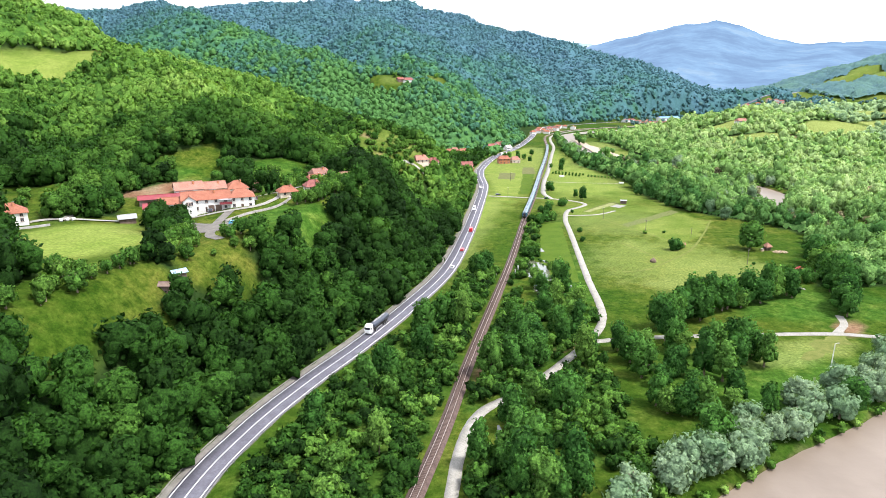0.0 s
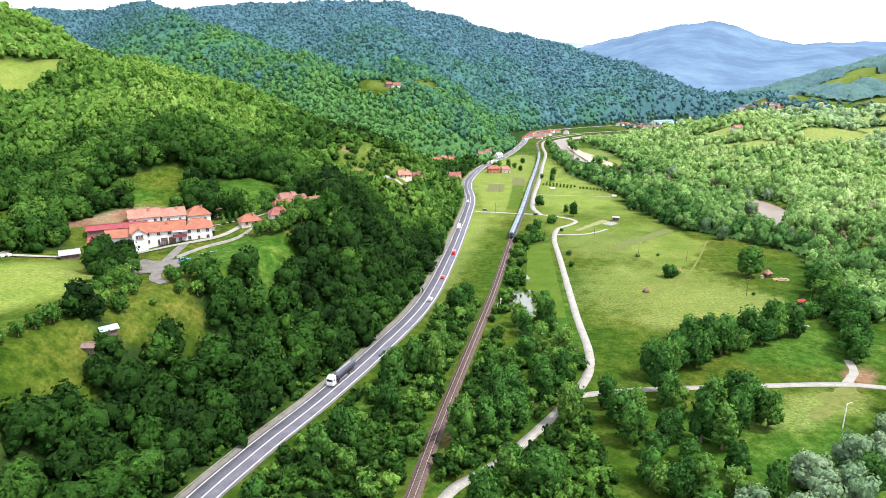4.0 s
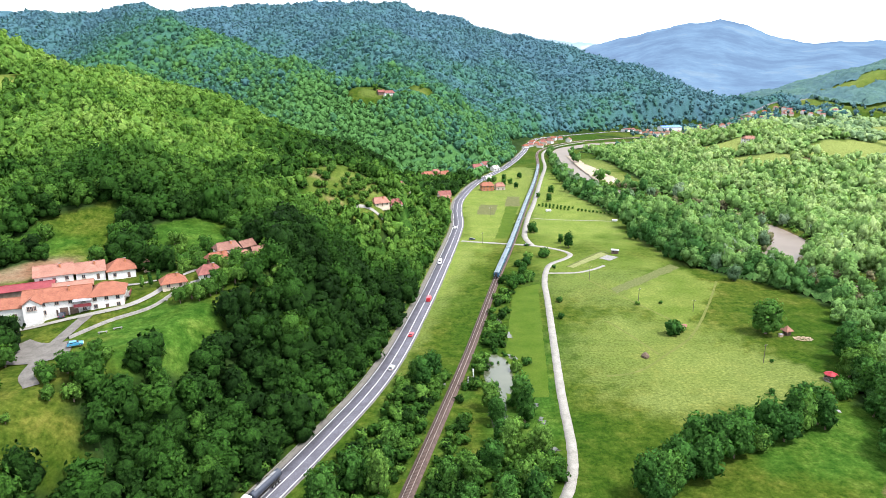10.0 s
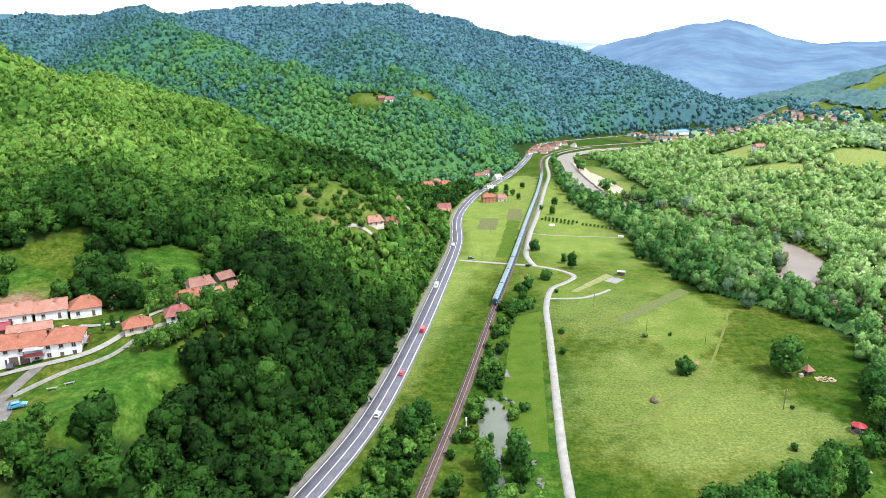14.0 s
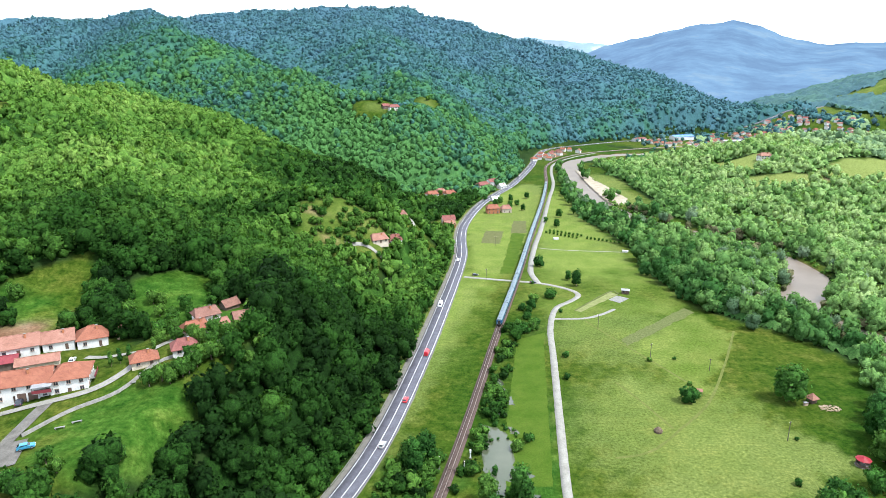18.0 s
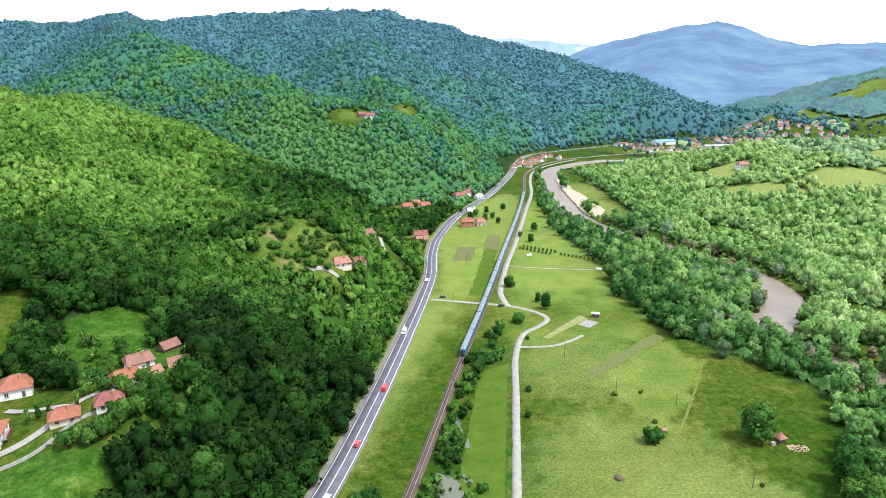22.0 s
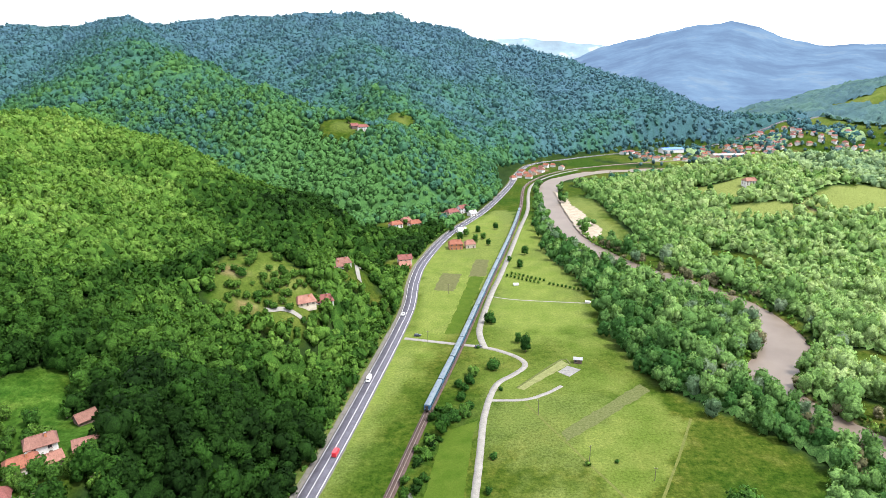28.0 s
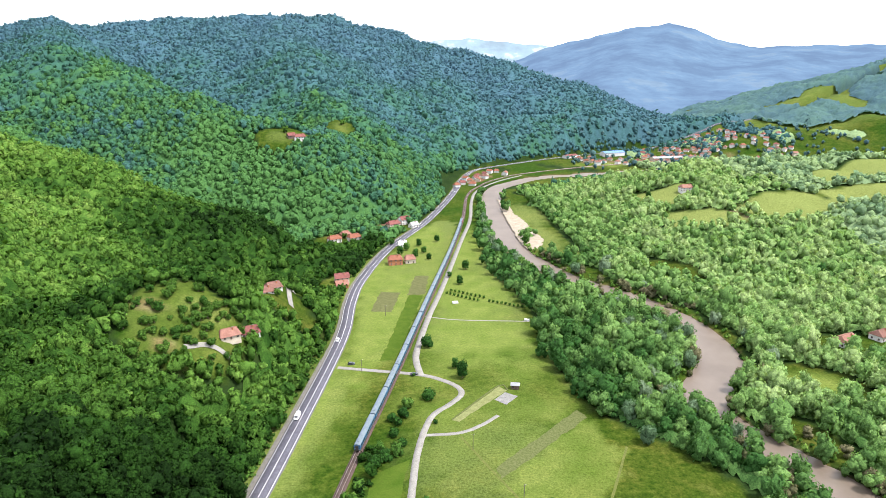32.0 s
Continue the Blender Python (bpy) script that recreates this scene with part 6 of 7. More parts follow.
def coach_body(w, l, h0, h1):
    """Side walls with a slight tumblehome, closed at both ends."""
    prof = [(-w / 2 + 0.08, h0), (-w / 2, h0 + 0.8), (-w / 2, h1 - 0.35), (-w / 2 + 0.15, h1), (w / 2 - 0.15, h1), (w / 2, h1 - 0.35), (w / 2, h0 + 0.8), (w / 2 - 0.08, h0)]
    bm = bmesh.new()
    rings = [[bm.verts.new((x, y, z)) for x, z in prof] for y in (-l / 2, l / 2)]
    for i in range(len(prof)):
        j = (i + 1) % len(prof)
        bm.faces.new((rings[0][i], rings[0][j], rings[1][j], rings[1][i]))
    bm.faces.new(rings[0])
    bm.faces.new(rings[1][::-1])
    bmesh.ops.recalc_face_normals(bm, faces=bm.faces)
    return bm


def coach_roof(w, l, z):
    bm = bmesh.new()
    n = 8
    rings = []
    for y in (-l / 2, l / 2):
        rings.append([bm.verts.new((-w / 2 * math.cos(math.pi * k / n), y, z + 0.5 * math.sin(math.pi * k / n))) for k in range(n + 1)])
    for k in range(n):
        bm.faces.new((rings[0][k], rings[0][k + 1], rings[1][k + 1], rings[1][k]))
    bm.faces.new(rings[0][::-1])
    bm.faces.new(rings[1])
    bm.faces.new((rings[0][0], rings[1][0], rings[1][n], rings[0][n]))
    bmesh.ops.recalc_face_normals(bm, faces=bm.faces)
    for k in range(5):
        add_box(bm, 0, -l / 2 + (k + 0.5) * l / 5, z + 0.52, 0.9, 0.7, 0.2, 0, 0.04)
    return bm


def wheelset(y):
    bm = bmesh.new()
    for s in (-0.76, 0.76):
        tube(bm, (s - 0.07, y, 0.46), (s + 0.07, y, 0.46), 0.46, n=14)
    tube(bm, (-0.76, y, 0.46), (0.76, y, 0.46), 0.08, n=8)
    return bm


def build_coach():
    c = thing("train_coach", Matrix(), "dark blue passenger coach with a grey roof on the railway", "train coach", "coaches of the train")
    part("body", coach_body(2.86, 25.8, 1.0, 3.5), M_COACH, c)
    part("roof", coach_roof(2.86, 25.7, 3.45), M_ROOF, c, "grey ribbed roof")
    for k in range(10):
        for s in (-1, 1):
            part("window", box(s * 1.425, -9.9 + k * 2.2, 2.45, 0.05, 1.5, 0.95, 0, 0.01), M_GLASS, c)
    for s in (-1, 1):
        for y in (-12, 12):
            part("door", box(s * 1.43, y, 2.1, 0.06, 0.85, 2.0), M_COACH, c)
        part("gangway", box(0, s * 13.05, 2.2, 1.3, 0.5, 2.2, 0, 0.05), M_UNDER, c, "black rubber gangway")
        for x in (-0.9, 0.9):
            part("buffer", tube(bmesh.new(), (x, s * 12.85, 1.1), (x, s * 13.35, 1.1), 0.2, 0.24, 10), M_UNDER, c)
            part("tail_lamp", tube(bmesh.new(), (x, s * 12.88, 1.75), (x, s * 12.98, 1.75), 0.12, n=10), M_LAMP, c, "round pale lamp")
        b = part("bogie", box(0, s * 9.4, 0.72, 2.3, 3.6, 0.45, 0, 0.05), M_UNDER, c)
        for y in (-1.25, 1.25):
            part("wheelset", wheelset(s * 9.4 + y), M_UNDER, b)
    part("underframe", box(0, 0, 0.85, 2.2, 14, 0.5, 0, 0.05), M_UNDER, c)
    return c


rs = np.concatenate([[0], np.cumsum(np.linalg.norm(np.diff(RAIL[:, :2], axis=0), axis=1))])
tail_s = float(np.interp(398, RAIL[:, 1], rs))


def on_rail(s):
    x, y = np.interp(s, rs, RAIL[:, 0]), np.interp(s, rs, RAIL[:, 1])
    x2, y2 = np.interp(s + 3, rs, RAIL[:, 0]), np.interp(s + 3, rs, RAIL[:, 1])
    return pose(x, y, 0.86, 0, 0, math.degrees(math.atan2(-(x2 - x), y2 - y)))


first = build_coach()
first.matrix_basis = on_rail(tail_s + 13.2)
for k in range(1, 16):
    copy_thing(first, on_rail(tail_s + 13.2 + 26.6 * k))


def build_locomotive():
    c = thing("locomotive", Matrix(), "pale grey and red locomotive at the head of the train", "locomotive")
    part("body", coach_body(2.9, 15.5, 1.0, 3.7), M_MAROON, c)
    part("roof", coach_roof(2.9, 15.4, 3.65), M_ROOF, c)
    for s in (-1, 1):
        part("windscreen", box(0, s * 7.78, 3.0, 2.2, 0.06, 0.8, 0, 0.01), M_GLASS, c)
        part("side_window", box(s * 1.45, 6.6, 3.0, 0.05, 1.0, 0.7), M_GLASS, c)
        b = part("bogie", box(0, s * 5.2, 0.72, 2.3, 3.4, 0.45, 0, 0.05), M_UNDER, c)
        for y in (-1.25, 1.25):
            part("wheelset", wheelset(s * 5.2 + y), M_UNDER, b)
        part("headlamp", tube(bmesh.new(), (s * 0.85, 7.75, 1.7), (s * 0.85, 7.9, 1.7), 0.16, n=10), M_LAMP, c)
    return c


build_locomotive().matrix_basis = on_rail(tail_s + 26.6 * 16 + 8.2)


# ---------------------------------------------------------------- road vehicles
def paint(name, c):
    return worn(name, tuple(k * 0.9 for k in c), c, 0.6, 0.3, 0, 0.02, 0.002, 8, 0.5)


M_TYRE = worn("tyre_rubber", (0.02, 0.02, 0.02), (0.035, 0.035, 0.035), 2.0)
M_RED, M_WHITE_PAINT, M_DARK_PAINT, M_SILVER = paint("red_paint", (0.45, 0.02, 0.03)), paint("white_paint", (0.75, 0.75, 0.74)), paint("dark_paint", (0.03, 0.035, 0.05)), paint("silver_paint", (0.45, 0.46, 0.47))
M_CYAN = paint("light_blue_paint", (0.04, 0.19, 0.3))


def profile_body(prof, w, narrow=0.0, top=None):
    """A body from a side outline (y, z), w wide; points above top are drawn in by narrow."""
    bm = bmesh.new()
    sides = []
    for s in (-1, 1):
        sides.append([bm.verts.new((s * (w / 2 - (narrow if top is not None and z > top else 0)), y, z)) for y, z in prof])
    n = len(prof)
    for i in range(n):
        j = (i + 1) % n
        bm.faces.new((sides[0][i], sides[0][j], sides[1][j], sides[1][i]))
    bm.faces.new(sides[0])
    bm.faces.new(sides[1][::-1])
    bmesh.ops.recalc_face_normals(bm, faces=bm.faces)
    bmesh.ops.bevel(bm, geom=list(bm.edges), offset=0.05, segments=2, affect="EDGES")
    return bm


def add_wheel(parent, x, y, r, w=0.22):
    wh = part("wheel", tube(bmesh.new(), (x - w / 2, y, r), (x + w / 2, y, r), r, n=16), M_TYRE, parent)
    sgn = 1 if x > 0 else -1
    part("rim", tube(bmesh.new(), (x + sgn * w * 0.45, y, r), (x + sgn * w * 0.56, y, r), r * 0.62, n=12), M_METAL, wh)


def car(label, m, material, van=False):
    c = thing("van" if van else "car", m, label, "van" if van else "car")
    if van:
        w, l, h = 1.95, 5.4, 2.3
        part("body", profile_body([(-2.7, 0.35), (2.7, 0.35), (2.7, 0.95), (2.2, 1.15), (1.6, 1.95), (1.3, 2.3), (-2.65, 2.3)], w, 0.1, 1.5), material, c)
        part("windscreen", profile_body([(2.2, 1.2), (1.68, 1.92), (1.6, 1.92), (2.1, 1.2)], 1.62), M_GLASS, c)
    else:
        w, l, h = 1.75, 4.2, 1.45
        part("body", profile_body([(-2.05, 0.3), (2.05, 0.3), (2.08, 0.65), (1.9, 0.85), (0.95, 0.95), (0.35, 1.42), (-1.3, 1.42), (-1.95, 0.95), (-2.1, 0.8)], w, 0.16, 1.1), material, c)
        part("windscreen", profile_body([(0.97, 0.99), (0.42, 1.38), (0.34, 1.38), (0.9, 0.98)], 1.4), M_GLASS, c)
        part("rear_window", profile_body([(-1.36, 1.4), (-1.92, 1.0), (-1.96, 1.02), (-1.42, 1.42)], 1.35), M_GLASS, c)
    for s in (-1, 1):
        part("side_window", box(s * (w / 2 - 0.09), 0.7 if van else -0.4, h - 0.55 if van else 1.15, 0.05, 1.1 if van else 1.7, 0.5 if van else 0.32), M_GLASS, c)
        part("headlight", box(s * w * 0.36, l / 2 - 0.02, 0.68, 0.34, 0.1, 0.16, 0, 0.02), M_LAMP, c)
        part("tail_light", box(s * w * 0.4, -l / 2 + 0.03, 0.8, 0.2, 0.1, 0.22, 0, 0.02), M_RED, c)
        for y in (-l * 0.3, l * 0.31):
            add_wheel(c, s * (w / 2 - 0.1), y, 0.33)
    return c


def on_road(y, side, back=False, lift=0.15):
    """A pose in a lane of the main road; side: metres to the right of its centre."""
    i = int(np.argmin(np.abs(ROAD[:, 1] - y) + 1e3 * (ROAD[:, 1] > 900)))
    a, b = ROAD[i, :2], ROAD[i + 1, :2]
    d = (b - a) / np.linalg.norm(b - a)
    q = a + d * (y - a[1]) + np.array([d[1], -d[0]]) * side
    return pose(q[0], q[1], lift, 0, 0, math.degrees(math.atan2(-d[0], d[1])) + (180 if back else 0))


car("small red car driving on the main road", on_road(322, 1.75), M_RED)
car("red delivery van driving on the main road", on_road(366, 1.75), M_RED, True)
car("white van driving on the main road", on_road(430, -1.75, True), M_WHITE_PAINT, True)
car("white car driving on the main road", on_road(520, -1.75, True), M_WHITE_PAINT)
car("silver car driving on the main road", on_road(290, 1.75), M_SILVER)
car("dark blue car parked on the lane beside trees", pose(106, 204.5, 0.09, 0, 0, -80), M_DARK_PAINT)
car("dark car parked where lanes meet", pose(79.5, 471, 0.12, 0, 0, -70), M_DARK_PAINT)
car("dark car parked at the side road", pose(43.5, 486.5, 0.02, 0, 0, -85), M_DARK_PAINT)
car("small light blue car parked on the turning place", pose(-80.5, 234, height_at(-80.5, 234) + 0.42, 0, 0, -60), M_CYAN)
car("silver car parked in the farm yard", pose(-99, 285, height_at(-99, 285) + 0.1, 0, 0, 20), M_SILVER)


def tanker(m):
    t = thing("tanker_truck", m, "white lorry with a dark cylindrical tank trailer on the road", "truck")
    cab = part("cab", profile_body([(5.4, 0.6), (7.5, 0.6), (7.55, 1.6), (7.4, 2.9), (6.9, 3.5), (5.4, 3.7)], 2.45), M_WHITE_PAINT, t, "white cab")
    part("windscreen", box(0, 7.45, 2.35, 2.1, 0.12, 0.95, 0, 0.02), M_GLASS, cab)
    for s in (-1, 1):
        part("headlight", box(s * 0.9, 7.55, 0.95, 0.4, 0.08, 0.25), M_LAMP, cab)
        part("mirror", box(s * 1.45, 7.2, 2.4, 0.2, 0.12, 0.6), M_UNDER, cab)
        part("side_window", box(s * 1.23, 6.6, 2.4, 0.05, 0.9, 0.7), M_GLASS, cab)
    part("chassis", box(0, -0.4, 0.85, 1.1, 14, 0.3), M_UNDER, t)
    tank = part("tank", bmesh.ops and tube(bmesh.new(), (0, -7.4, 2.25), (0, 4.2, 2.25), 1.18, n=24), M_DARK_PAINT, t, "glossy dark tank")
    for y in (-7.45, 4.25):
        part("tank_end", tube(bmesh.new(), (0, y - 0.12, 2.25), (0, y + 0.12, 2.25), 1.05, n=24), M_DARK_PAINT, tank)
    part("walkway", box(0, -1.5, 3.46, 0.7, 9, 0.06), M_METAL, tank)
    for y in (-4, -0.5, 2.5):
        part("hatch", tube(bmesh.new(), (0, y, 3.4), (0, y, 3.62), 0.3, n=12), M_METAL, tank)
    for s in (-1, 1):
        part("side_guard", box(s * 1.2, 0.6, 0.85, 0.06, 4.5, 0.5), M_METAL, t)
        for y in (6.5, 3.2, -3.6, -4.9, -6.2):
            add_wheel(t, s * 1.05, y, 0.5, 0.35)
    return t


tanker(on_road(214, -1.75, True))


# ---------------------------------------------------------------- small things in the valley
M_POST = worn("white_post_paint", (0.48, 0.48, 0.464), (0.6, 0.592, 0.576), 1.0)
M_POLE = worn("grey_wood_pole", (0.06, 0.05, 0.042), (0.11, 0.095, 0.08), 1.0)


def signal_post(x, y, h, label, arm=False):
    s = thing("signal_post", pose(x, y, 0), label, "railway signal", "signals at the railway")
    part("mast", tube(bmesh.new(), (0, 0, -0.3), (0, 0, h), 0.16, 0.13, 10), M_POST, s)
    part("foot", box(0, 0, 0.2, 0.9, 0.9, 0.5, 0, 0.04), M_CONCRETE, s)
    hd = part("signal_head", box(0, -0.1, h - 0.5, 0.6, 0.35, 1.3, 0, 0.05), M_UNDER if arm else M_POST, s)
    for z in (h - 0.2, h - 0.8):
        part("lens", tube(bmesh.new(), (0, -0.26, z), (0, -0.36, z), 0.14, n=10), M_LAMP, hd)
    part("ladder", box(0.22, 0.1, h / 2, 0.06, 0.3, h - 0.6), M_METAL, s)


signal_post(24.9, 277, 4.6, "white signal mast beside the railway")
signal_post(33.4, 275.5, 4.2, "signal mast with a dark head beside the railway", True)
signal_post(35.6, 283, 3.4, "short white signal mast beside the railway")
part_cross = thing("track_crossing", pose(29.2, 276, 0.62, 0, 0, -14), "timber crossing deck laid between the rails", "crossing deck")
for k in range(5):
    part("plank", box(-1.2 + 0.6 * k, 0, 0.2, 0.5, 1.0, 0.12, 0, 0.01), M_SLEEPER, part_cross)


def power_pole(x, y, h=8.0, turn=0.0):
    p = thing("power_pole", pose(x, y, height_at(x, y), 0, 0, turn), "grey wooden power pole standing in the meadow", "power pole", "power poles")
    part("pole", tube(bmesh.new(), (0, 0, -0.5), (0, 0, h), 0.15, 0.1, 8), M_POLE, p)
    part("crossarm", box(0, 0, h - 0.4, 1.6, 0.12, 0.12), M_POLE, p)
    for s in (-0.7, 0, 0.7):
        part("insulator", tube(bmesh.new(), (s, 0, h - 0.34), (s, 0, h - 0.1), 0.06, 0.04, 8), M_POST, p)
    return Vector((x, y, height_at(x, y) + h - 0.1))


for q in ((50.2, 476), (104.7, 398.3), (120.9, 361.9), (150.4, 295.4)):
    power_pole(*q, 8.0, 25)
power_pole(143.8, 350.6, 6.0)
power_pole(61, 560, 7.5)
power_pole(-84, 205, 7.0)


def lamp_post(x, y):
    p = thing("street_lamp", pose(x, y, height_at(x, y)), "pale concrete lamp post on the grass", "street lamp")
    part("pole", tube(bmesh.new(), (0, 0, -0.5), (0, 0, 8.0), 0.17, 0.11, 10), M_POST, p)
    part("arm", tube(bmesh.new(), (0, 0, 7.9), (0.9, 0, 8.2), 0.06, 0.05, 6), M_POST, p)
    part("lamp_head", box(1.1, 0, 8.2, 0.7, 0.26, 0.14, 0, 0.04), M_METAL, p)


lamp_post(124.2, 182.5)

hut = thing("hut", pose(133, 452.5, 0, 0, 0, -12), "small dark hut with a pale flat roof in the meadow", "hut")
part("wall", box(0, 0, 1.1, 4.2, 3.0, 2.4, 0, 0.03), M_PLANKS, hut)
part("roof", box(0, -0.1, 2.42, 5.0, 3.8, 0.18, 0, 0.03), M_METAL, hut, "pale sheet metal roof")
part("door", box(0.6, -1.53, 1.0, 1.0, 0.08, 2.0), M_DOOR, hut)
part("window", box(-1.1, -1.53, 1.5, 0.9, 0.08, 0.7), M_GLASS, hut)
pad = sheet("concrete_pad", [(120.3, 441.2), (126.9, 448.4), (133, 443.8), (125.6, 435.8)], 0.12, M_CONCRETE, "pale concrete slab in the meadow")
shelf_ = thing("white_box", pose(111, 580, 0, 0, 0, 10), "white plastic water tank standing on grass", "water tank")
part("tank", box(0, 0, 0.8, 4.2, 2.4, 1.4, 0, 0.15), M_POST, shelf_)
part("lid", tube(bmesh.new(), (0, 0, 1.48), (0, 0, 1.62), 0.4, n=14), M_METAL, shelf_)
shelf2 = thing("white_box", pose(157, 544.5, 0, 0, 0, -20), "pale tarpaulin-covered stack at the track's end", "stack")
part("tarpaulin", box(0, 0, 0.55, 4.0, 1.8, 1.1, 0, 0.2), M_POST, shelf2)

# garden edging of the tilled plot
stone_wall("plot_edging", "pale straw edging along a tilled plot", [(97.2, 423.6), (124.4, 455.4), (128.6, 450.6)], 0.25, 0.9, M_HAY)


def haystack(x, y, r):
    s = thing("haystack", pose(x, y, 0), "small weathered brown haystack with a centre pole", "haystack")
    bm = bmesh.new()
    rings = []
    rng = random.Random(4)
    for k, (f, z) in enumerate(((1.0, 0), (1.08, 0.5), (1.0, 1.0), (0.75, 1.6), (0.4, 2.1), (0.1, 2.45))):
        rings.append([bm.verts.new((r * f * (1 + rng.uniform(-0.07, 0.07)) * math.cos(a * math.pi / 8), r * f * (1 + rng.uniform(-0.07, 0.07)) * math.sin(a * math.pi / 8), z * r / 1.6)) for a in range(16)])
    for lo_, hi_ in zip(rings[:-1], rings[1:]):
        for i in range(16):
            bm.faces.new((lo_[i], lo_[(i + 1) % 16], hi_[(i + 1) % 16], hi_[i]))
    bm.faces.new(rings[-1])
    part("hay", bm, worn("old_hay", (0.075, 0.052, 0.038), (0.14, 0.105, 0.075), 1.2, bump=0.9, dist=0.15), s)
    part("pole", tube(bmesh.new(), (0, 0, 0.2), (0, 0, 2.7 * r / 1.6), 0.05, n=6), M_POLE, s)


haystack(105.6, 300.6, 1.45)

gaz = thing("gazebo", pose(168.2, 281, 0, 0, 0, 12), "wooden gazebo with an octagonal red roof", "gazebo")
gr = bmesh.new()
bmesh.ops.create_cone(gr, cap_ends=True, segments=8, radius1=2.5, radius2=0.12, depth=1.2, matrix=Matrix.Translation((0, 0, 3.1)))
part("roof", gr, M_TILE_RED, gaz, "bright red octagonal roof").data.materials[0] = worn("bright_red_roof", (0.17, 0.012, 0.02), (0.23, 0.024, 0.034), 0.8, 0.5)
part("floor", tube(bmesh.new(), (0, 0, 0.02), (0, 0, 0.2), 2.4, n=8), M_CONCRETE, gaz)
for k in range(8):
    a = (k + 0.5) * math.pi / 4
    part("post", box(2.15 * math.cos(a), 2.15 * math.sin(a), 1.3, 0.16, 0.16, 2.5), M_PLANKS, gaz)
    part("rail_panel", box(1.98 * math.cos(a + math.pi / 8), 1.98 * math.sin(a + math.pi / 8), 0.6, 0.08, 1.5, 0.7, a + math.pi / 8), M_PLANKS, gaz)
sheet("slab", blob(156.5, 259.5, 2.2, 1.3, -20, 3), 0.14, M_CONCRETE, "pale concrete slab on the grass")

th = thing("field_hut", pose(174.2, 323.5, 0, 0, 0, 20), "small hut with a pointed faded roof under the big tree", "hut")
part("wall", box(0, 0, 1.0, 2.6, 2.6, 2.2, 0, 0.03), M_PLANKS, th)
cr = bmesh.new()
bmesh.ops.create_cone(cr, cap_ends=True, segments=4, radius1=2.9, radius2=0.05, depth=2.2, matrix=Matrix.Translation((0, 0, 3.1)) @ Matrix.Rotation(math.pi / 4, 4, "Z"))
part("roof", cr, M_TILE_PINK, th)
part("door", box(0, -1.32, 0.9, 0.9, 0.06, 1.7), M_DOOR, th)
M_LOG = worn("split_firewood", (0.315, 0.225, 0.15), (0.435, 0.345, 0.255), 1.5)
pile = thing("firewood_pile", pose(178.5, 318.5, 0), "pale heap of split firewood on the grass", "firewood")
WR = random.Random(3)
for k in range(70):
    a, r = WR.uniform(0, 6.28), 3.2 * math.sqrt(WR.random())
    bm = bmesh.new()
    d = Vector((WR.uniform(-1, 1), WR.uniform(-1, 1), WR.uniform(-0.3, 0.3))).normalized() * 0.45
    p = Vector((r * math.cos(a) * 1.3, r * math.sin(a) * 0.8, 0.2 + max(0, 1.1 - r * 0.33) * WR.random()))
    tube(bm, p - d, p + d, WR.uniform(0.1, 0.17), n=5)
    part("log", bm, M_LOG, pile)
crate = thing("beehive_box", pose(170.5, 321, 0, 0, 0, 15), "pale wooden box standing beside the tree", "box")
part("body", box(0, 0, 0.6, 1.6, 1.0, 1.2, 0, 0.04), M_LOG, crate)
part("lid", box(0, 0, 1.26, 1.8, 1.2, 0.12, 0, 0.03), M_METAL, crate)
bh = thing("field_hut", pose(131.5, 329.5, 0, 0, 0, -10), "small pale-roofed shelter beside a bush", "hut")
part("wall", box(0, 0, 0.8, 1.8, 1.8, 1.8, 0, 0.03), M_PLANKS, bh)
part("roof", profile_body([(-1.3, 1.6), (1.3, 1.6), (0, 2.5)], 2.4), M_TILE_PINK, bh)


def guard_rail(line, label):
    g = thing("guard_rail", Matrix(), label, "guard rail")
    p = line
    t = np.gradient(p, axis=0)
    t /= np.linalg.norm(t, axis=1)[:, None]
    rows = [np.column_stack([p + np.stack([t[:, 1], -t[:, 0]], 1) * o, np.full(len(p), z)]) for o, z in ((0, 0.55), (0.05, 0.62), (0.0, 0.7), (0.05, 0.78), (0, 0.86))]
    n = len(p)
    beam = new("beam", mesh_of("beam", np.concatenate(rows), [(r * n + i, (r + 1) * n + i, (r + 1) * n + i + 1, r * n + i + 1) for r in range(4) for i in range(n - 1)], [M_METAL]))
    beam.parent = g
    bm = box(0, 0, 0, 0.12, 0.12, 1.0)
    post = part("post", bm, M_METAL, g)
    post.location = (*p[0], 0.4)
    for q in p[1:]:
        o = new("post", post.data)
        o.parent = g
        o.location = (q[0], q[1], 0.4)


sel = ROAD[(ROAD[:, 1] > 92) & (ROAD[:, 1] < 196)]
dd = np.gradient(sel[:, :2], axis=0)
dd /= np.linalg.norm(dd, axis=1)[:, None]
guard_rail(sel[:, :2] + np.stack([dd[:, 1], -dd[:, 0]], 1) * 4.7, "grey steel guard rail on the outer edge of the bend")

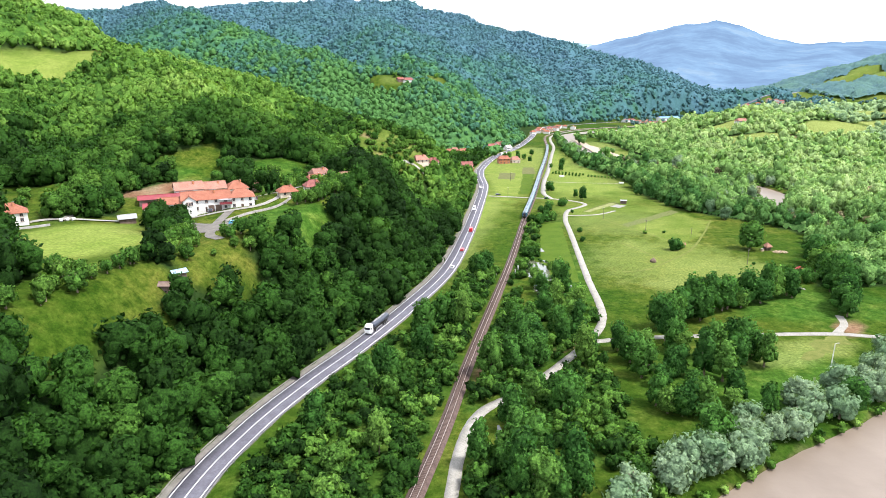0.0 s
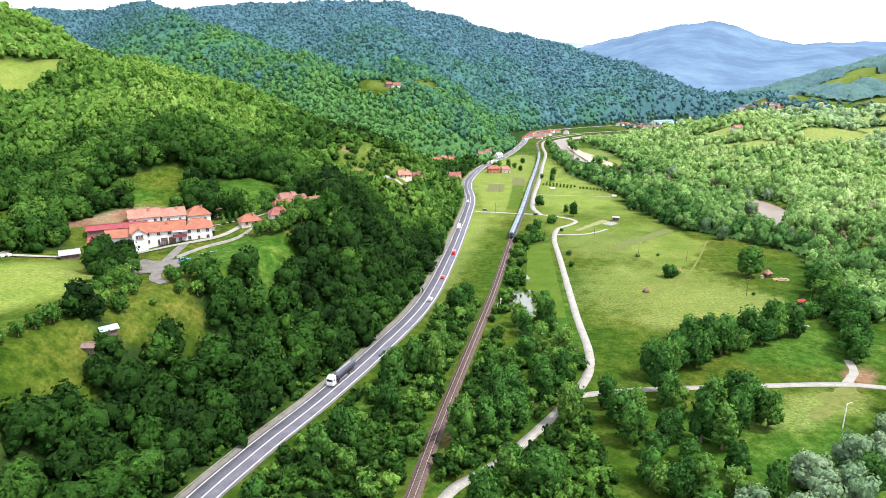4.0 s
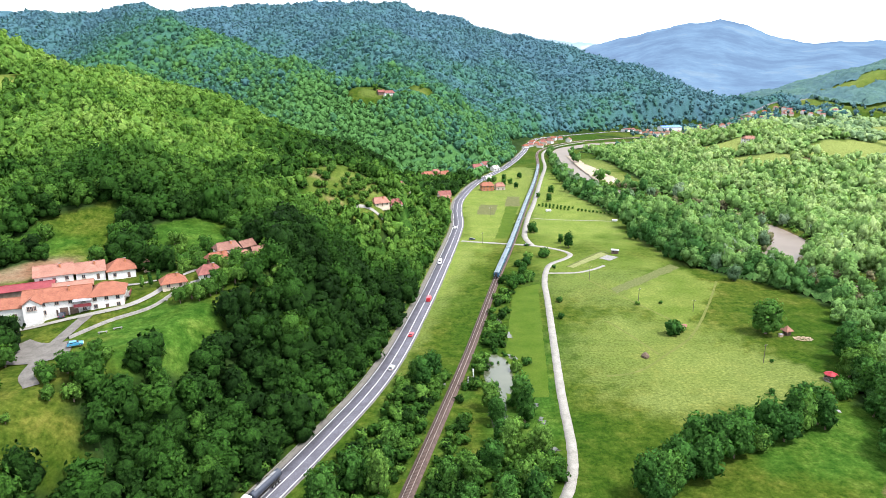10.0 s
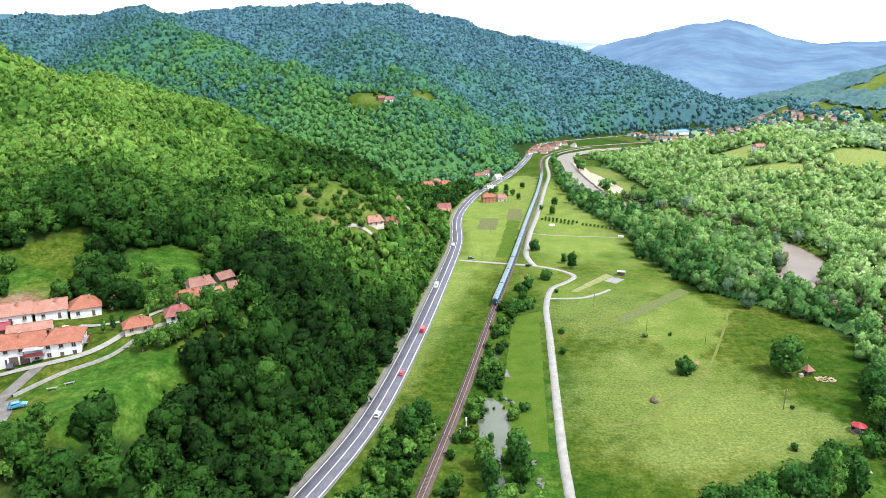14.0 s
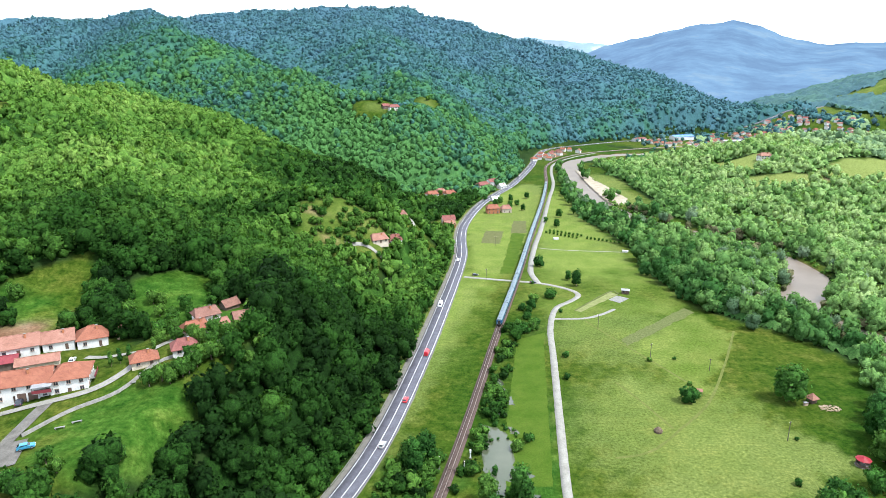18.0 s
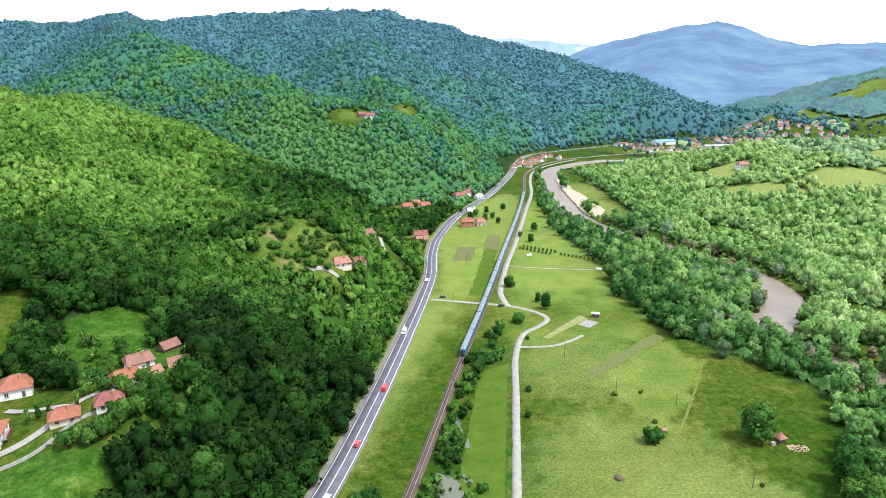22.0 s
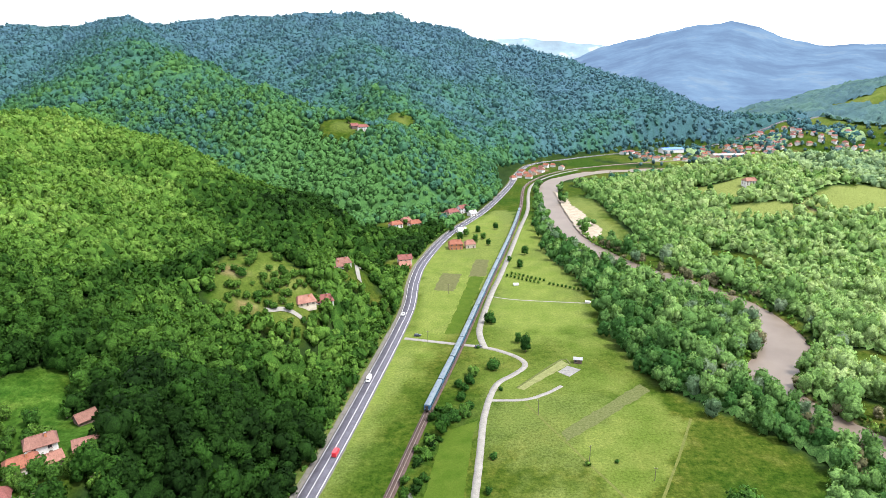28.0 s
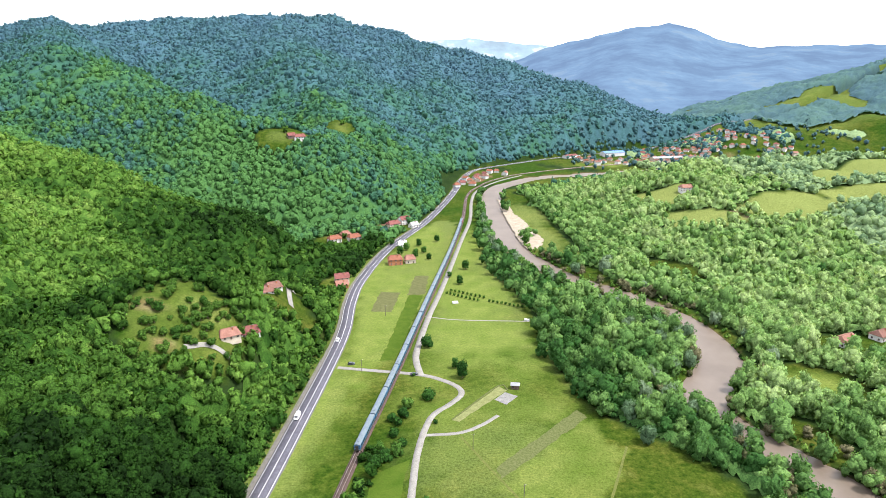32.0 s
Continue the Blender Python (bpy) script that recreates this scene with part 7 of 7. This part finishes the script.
# garden things in front of the farm
for x, y, t in ((-75, 247, 30), (-78, 244, 25), (-69, 266, 40)):
    bch = thing("bench", pose(x, y, height_at(x, y), 0, 0, t), "pale stone bench on the grass below the farm", "bench")
    part("seat", box(0, 0, 0.5, 2.6, 0.6, 0.12, 0, 0.03), M_CONCRETE, bch)
    for s in (-1, 1):
        part("leg", box(s, 0, 0.15, 0.2, 0.5, 0.7), M_CONCRETE, bch)


# hedged terrace: wrapped bales, sheds
for k, (x, y) in enumerate(((-150, 239), (-148.4, 240.6), (-146.9, 242.2), (-164, 221.5), (-166, 220.5), (-168, 219.6), (-170, 218.8))):
    bale = thing("wrapped_bale", pose(x, y, height_at(x, y) + 0.62, 0, 90, 45), "white plastic-wrapped round hay bale on the terrace", "hay bale", "wrapped bales")
    bm = tube(bmesh.new(), (0, 0, -0.6), (0, 0, 0.6), 0.65, n=16)
    bmesh.ops.bevel(bm, geom=[e for e in bm.edges if abs(e.verts[0].co.z - e.verts[1].co.z) < 0.01], offset=0.08, segments=2, affect="EDGES")
    part("wrap", bm, M_POST, bale)
M_PALESHEET = worn("pale_blue_sheet", (0.15, 0.22, 0.28), (0.24, 0.31, 0.36), 0.3, 0.5)
house("shed", "small hut with a pale blue sheet roof among trees", -79.5, 179, FA + 20, 2.7, 3.6, 1.6, 0.5, 0.0, M_PLANKS, M_PALESHEET, 1, False, 3, None, False, False)
house("shed", "dark little shed at the meadow's edge", -80.5, 171.5, FA - 20, 2.2, 2.6, 1.6, 0.6, 0.0, M_PLANKS, M_PLANKS, 1, False, 3, None, False, False)
house("shed", "open wood store with a rusty roof", -96, 309, FA + 10, 3.5, 8, 2.2, 0.7, 0.0, M_PLANKS, M_TILE_BROWN, 1, False, 3, None, False, False)
car("dark car parked in the carport", pose(-97.5, 256.5, 35.0, 0, 0, 20), M_DARK_PAINT)

# planks and rubble heaps beside the upper farm
for k, (x, y) in enumerate(((-93, 306), (-91, 303.5), (-89.5, 307))):
    heap = thing("timber_stack", pose(x, y, height_at(x, y), 0, 0, 20 + 35 * k), "pale stacked boards beside the upper farmhouse", "timber stack", "timber stacks")
    for j in range(5):
        part("board", box(0.1 * (j % 2), 0.05 * j, 0.12 + 0.22 * j, 4.2 - 0.3 * j, 1.3, 0.18, 0.04 * (j - 2)), M_LOG, heap)
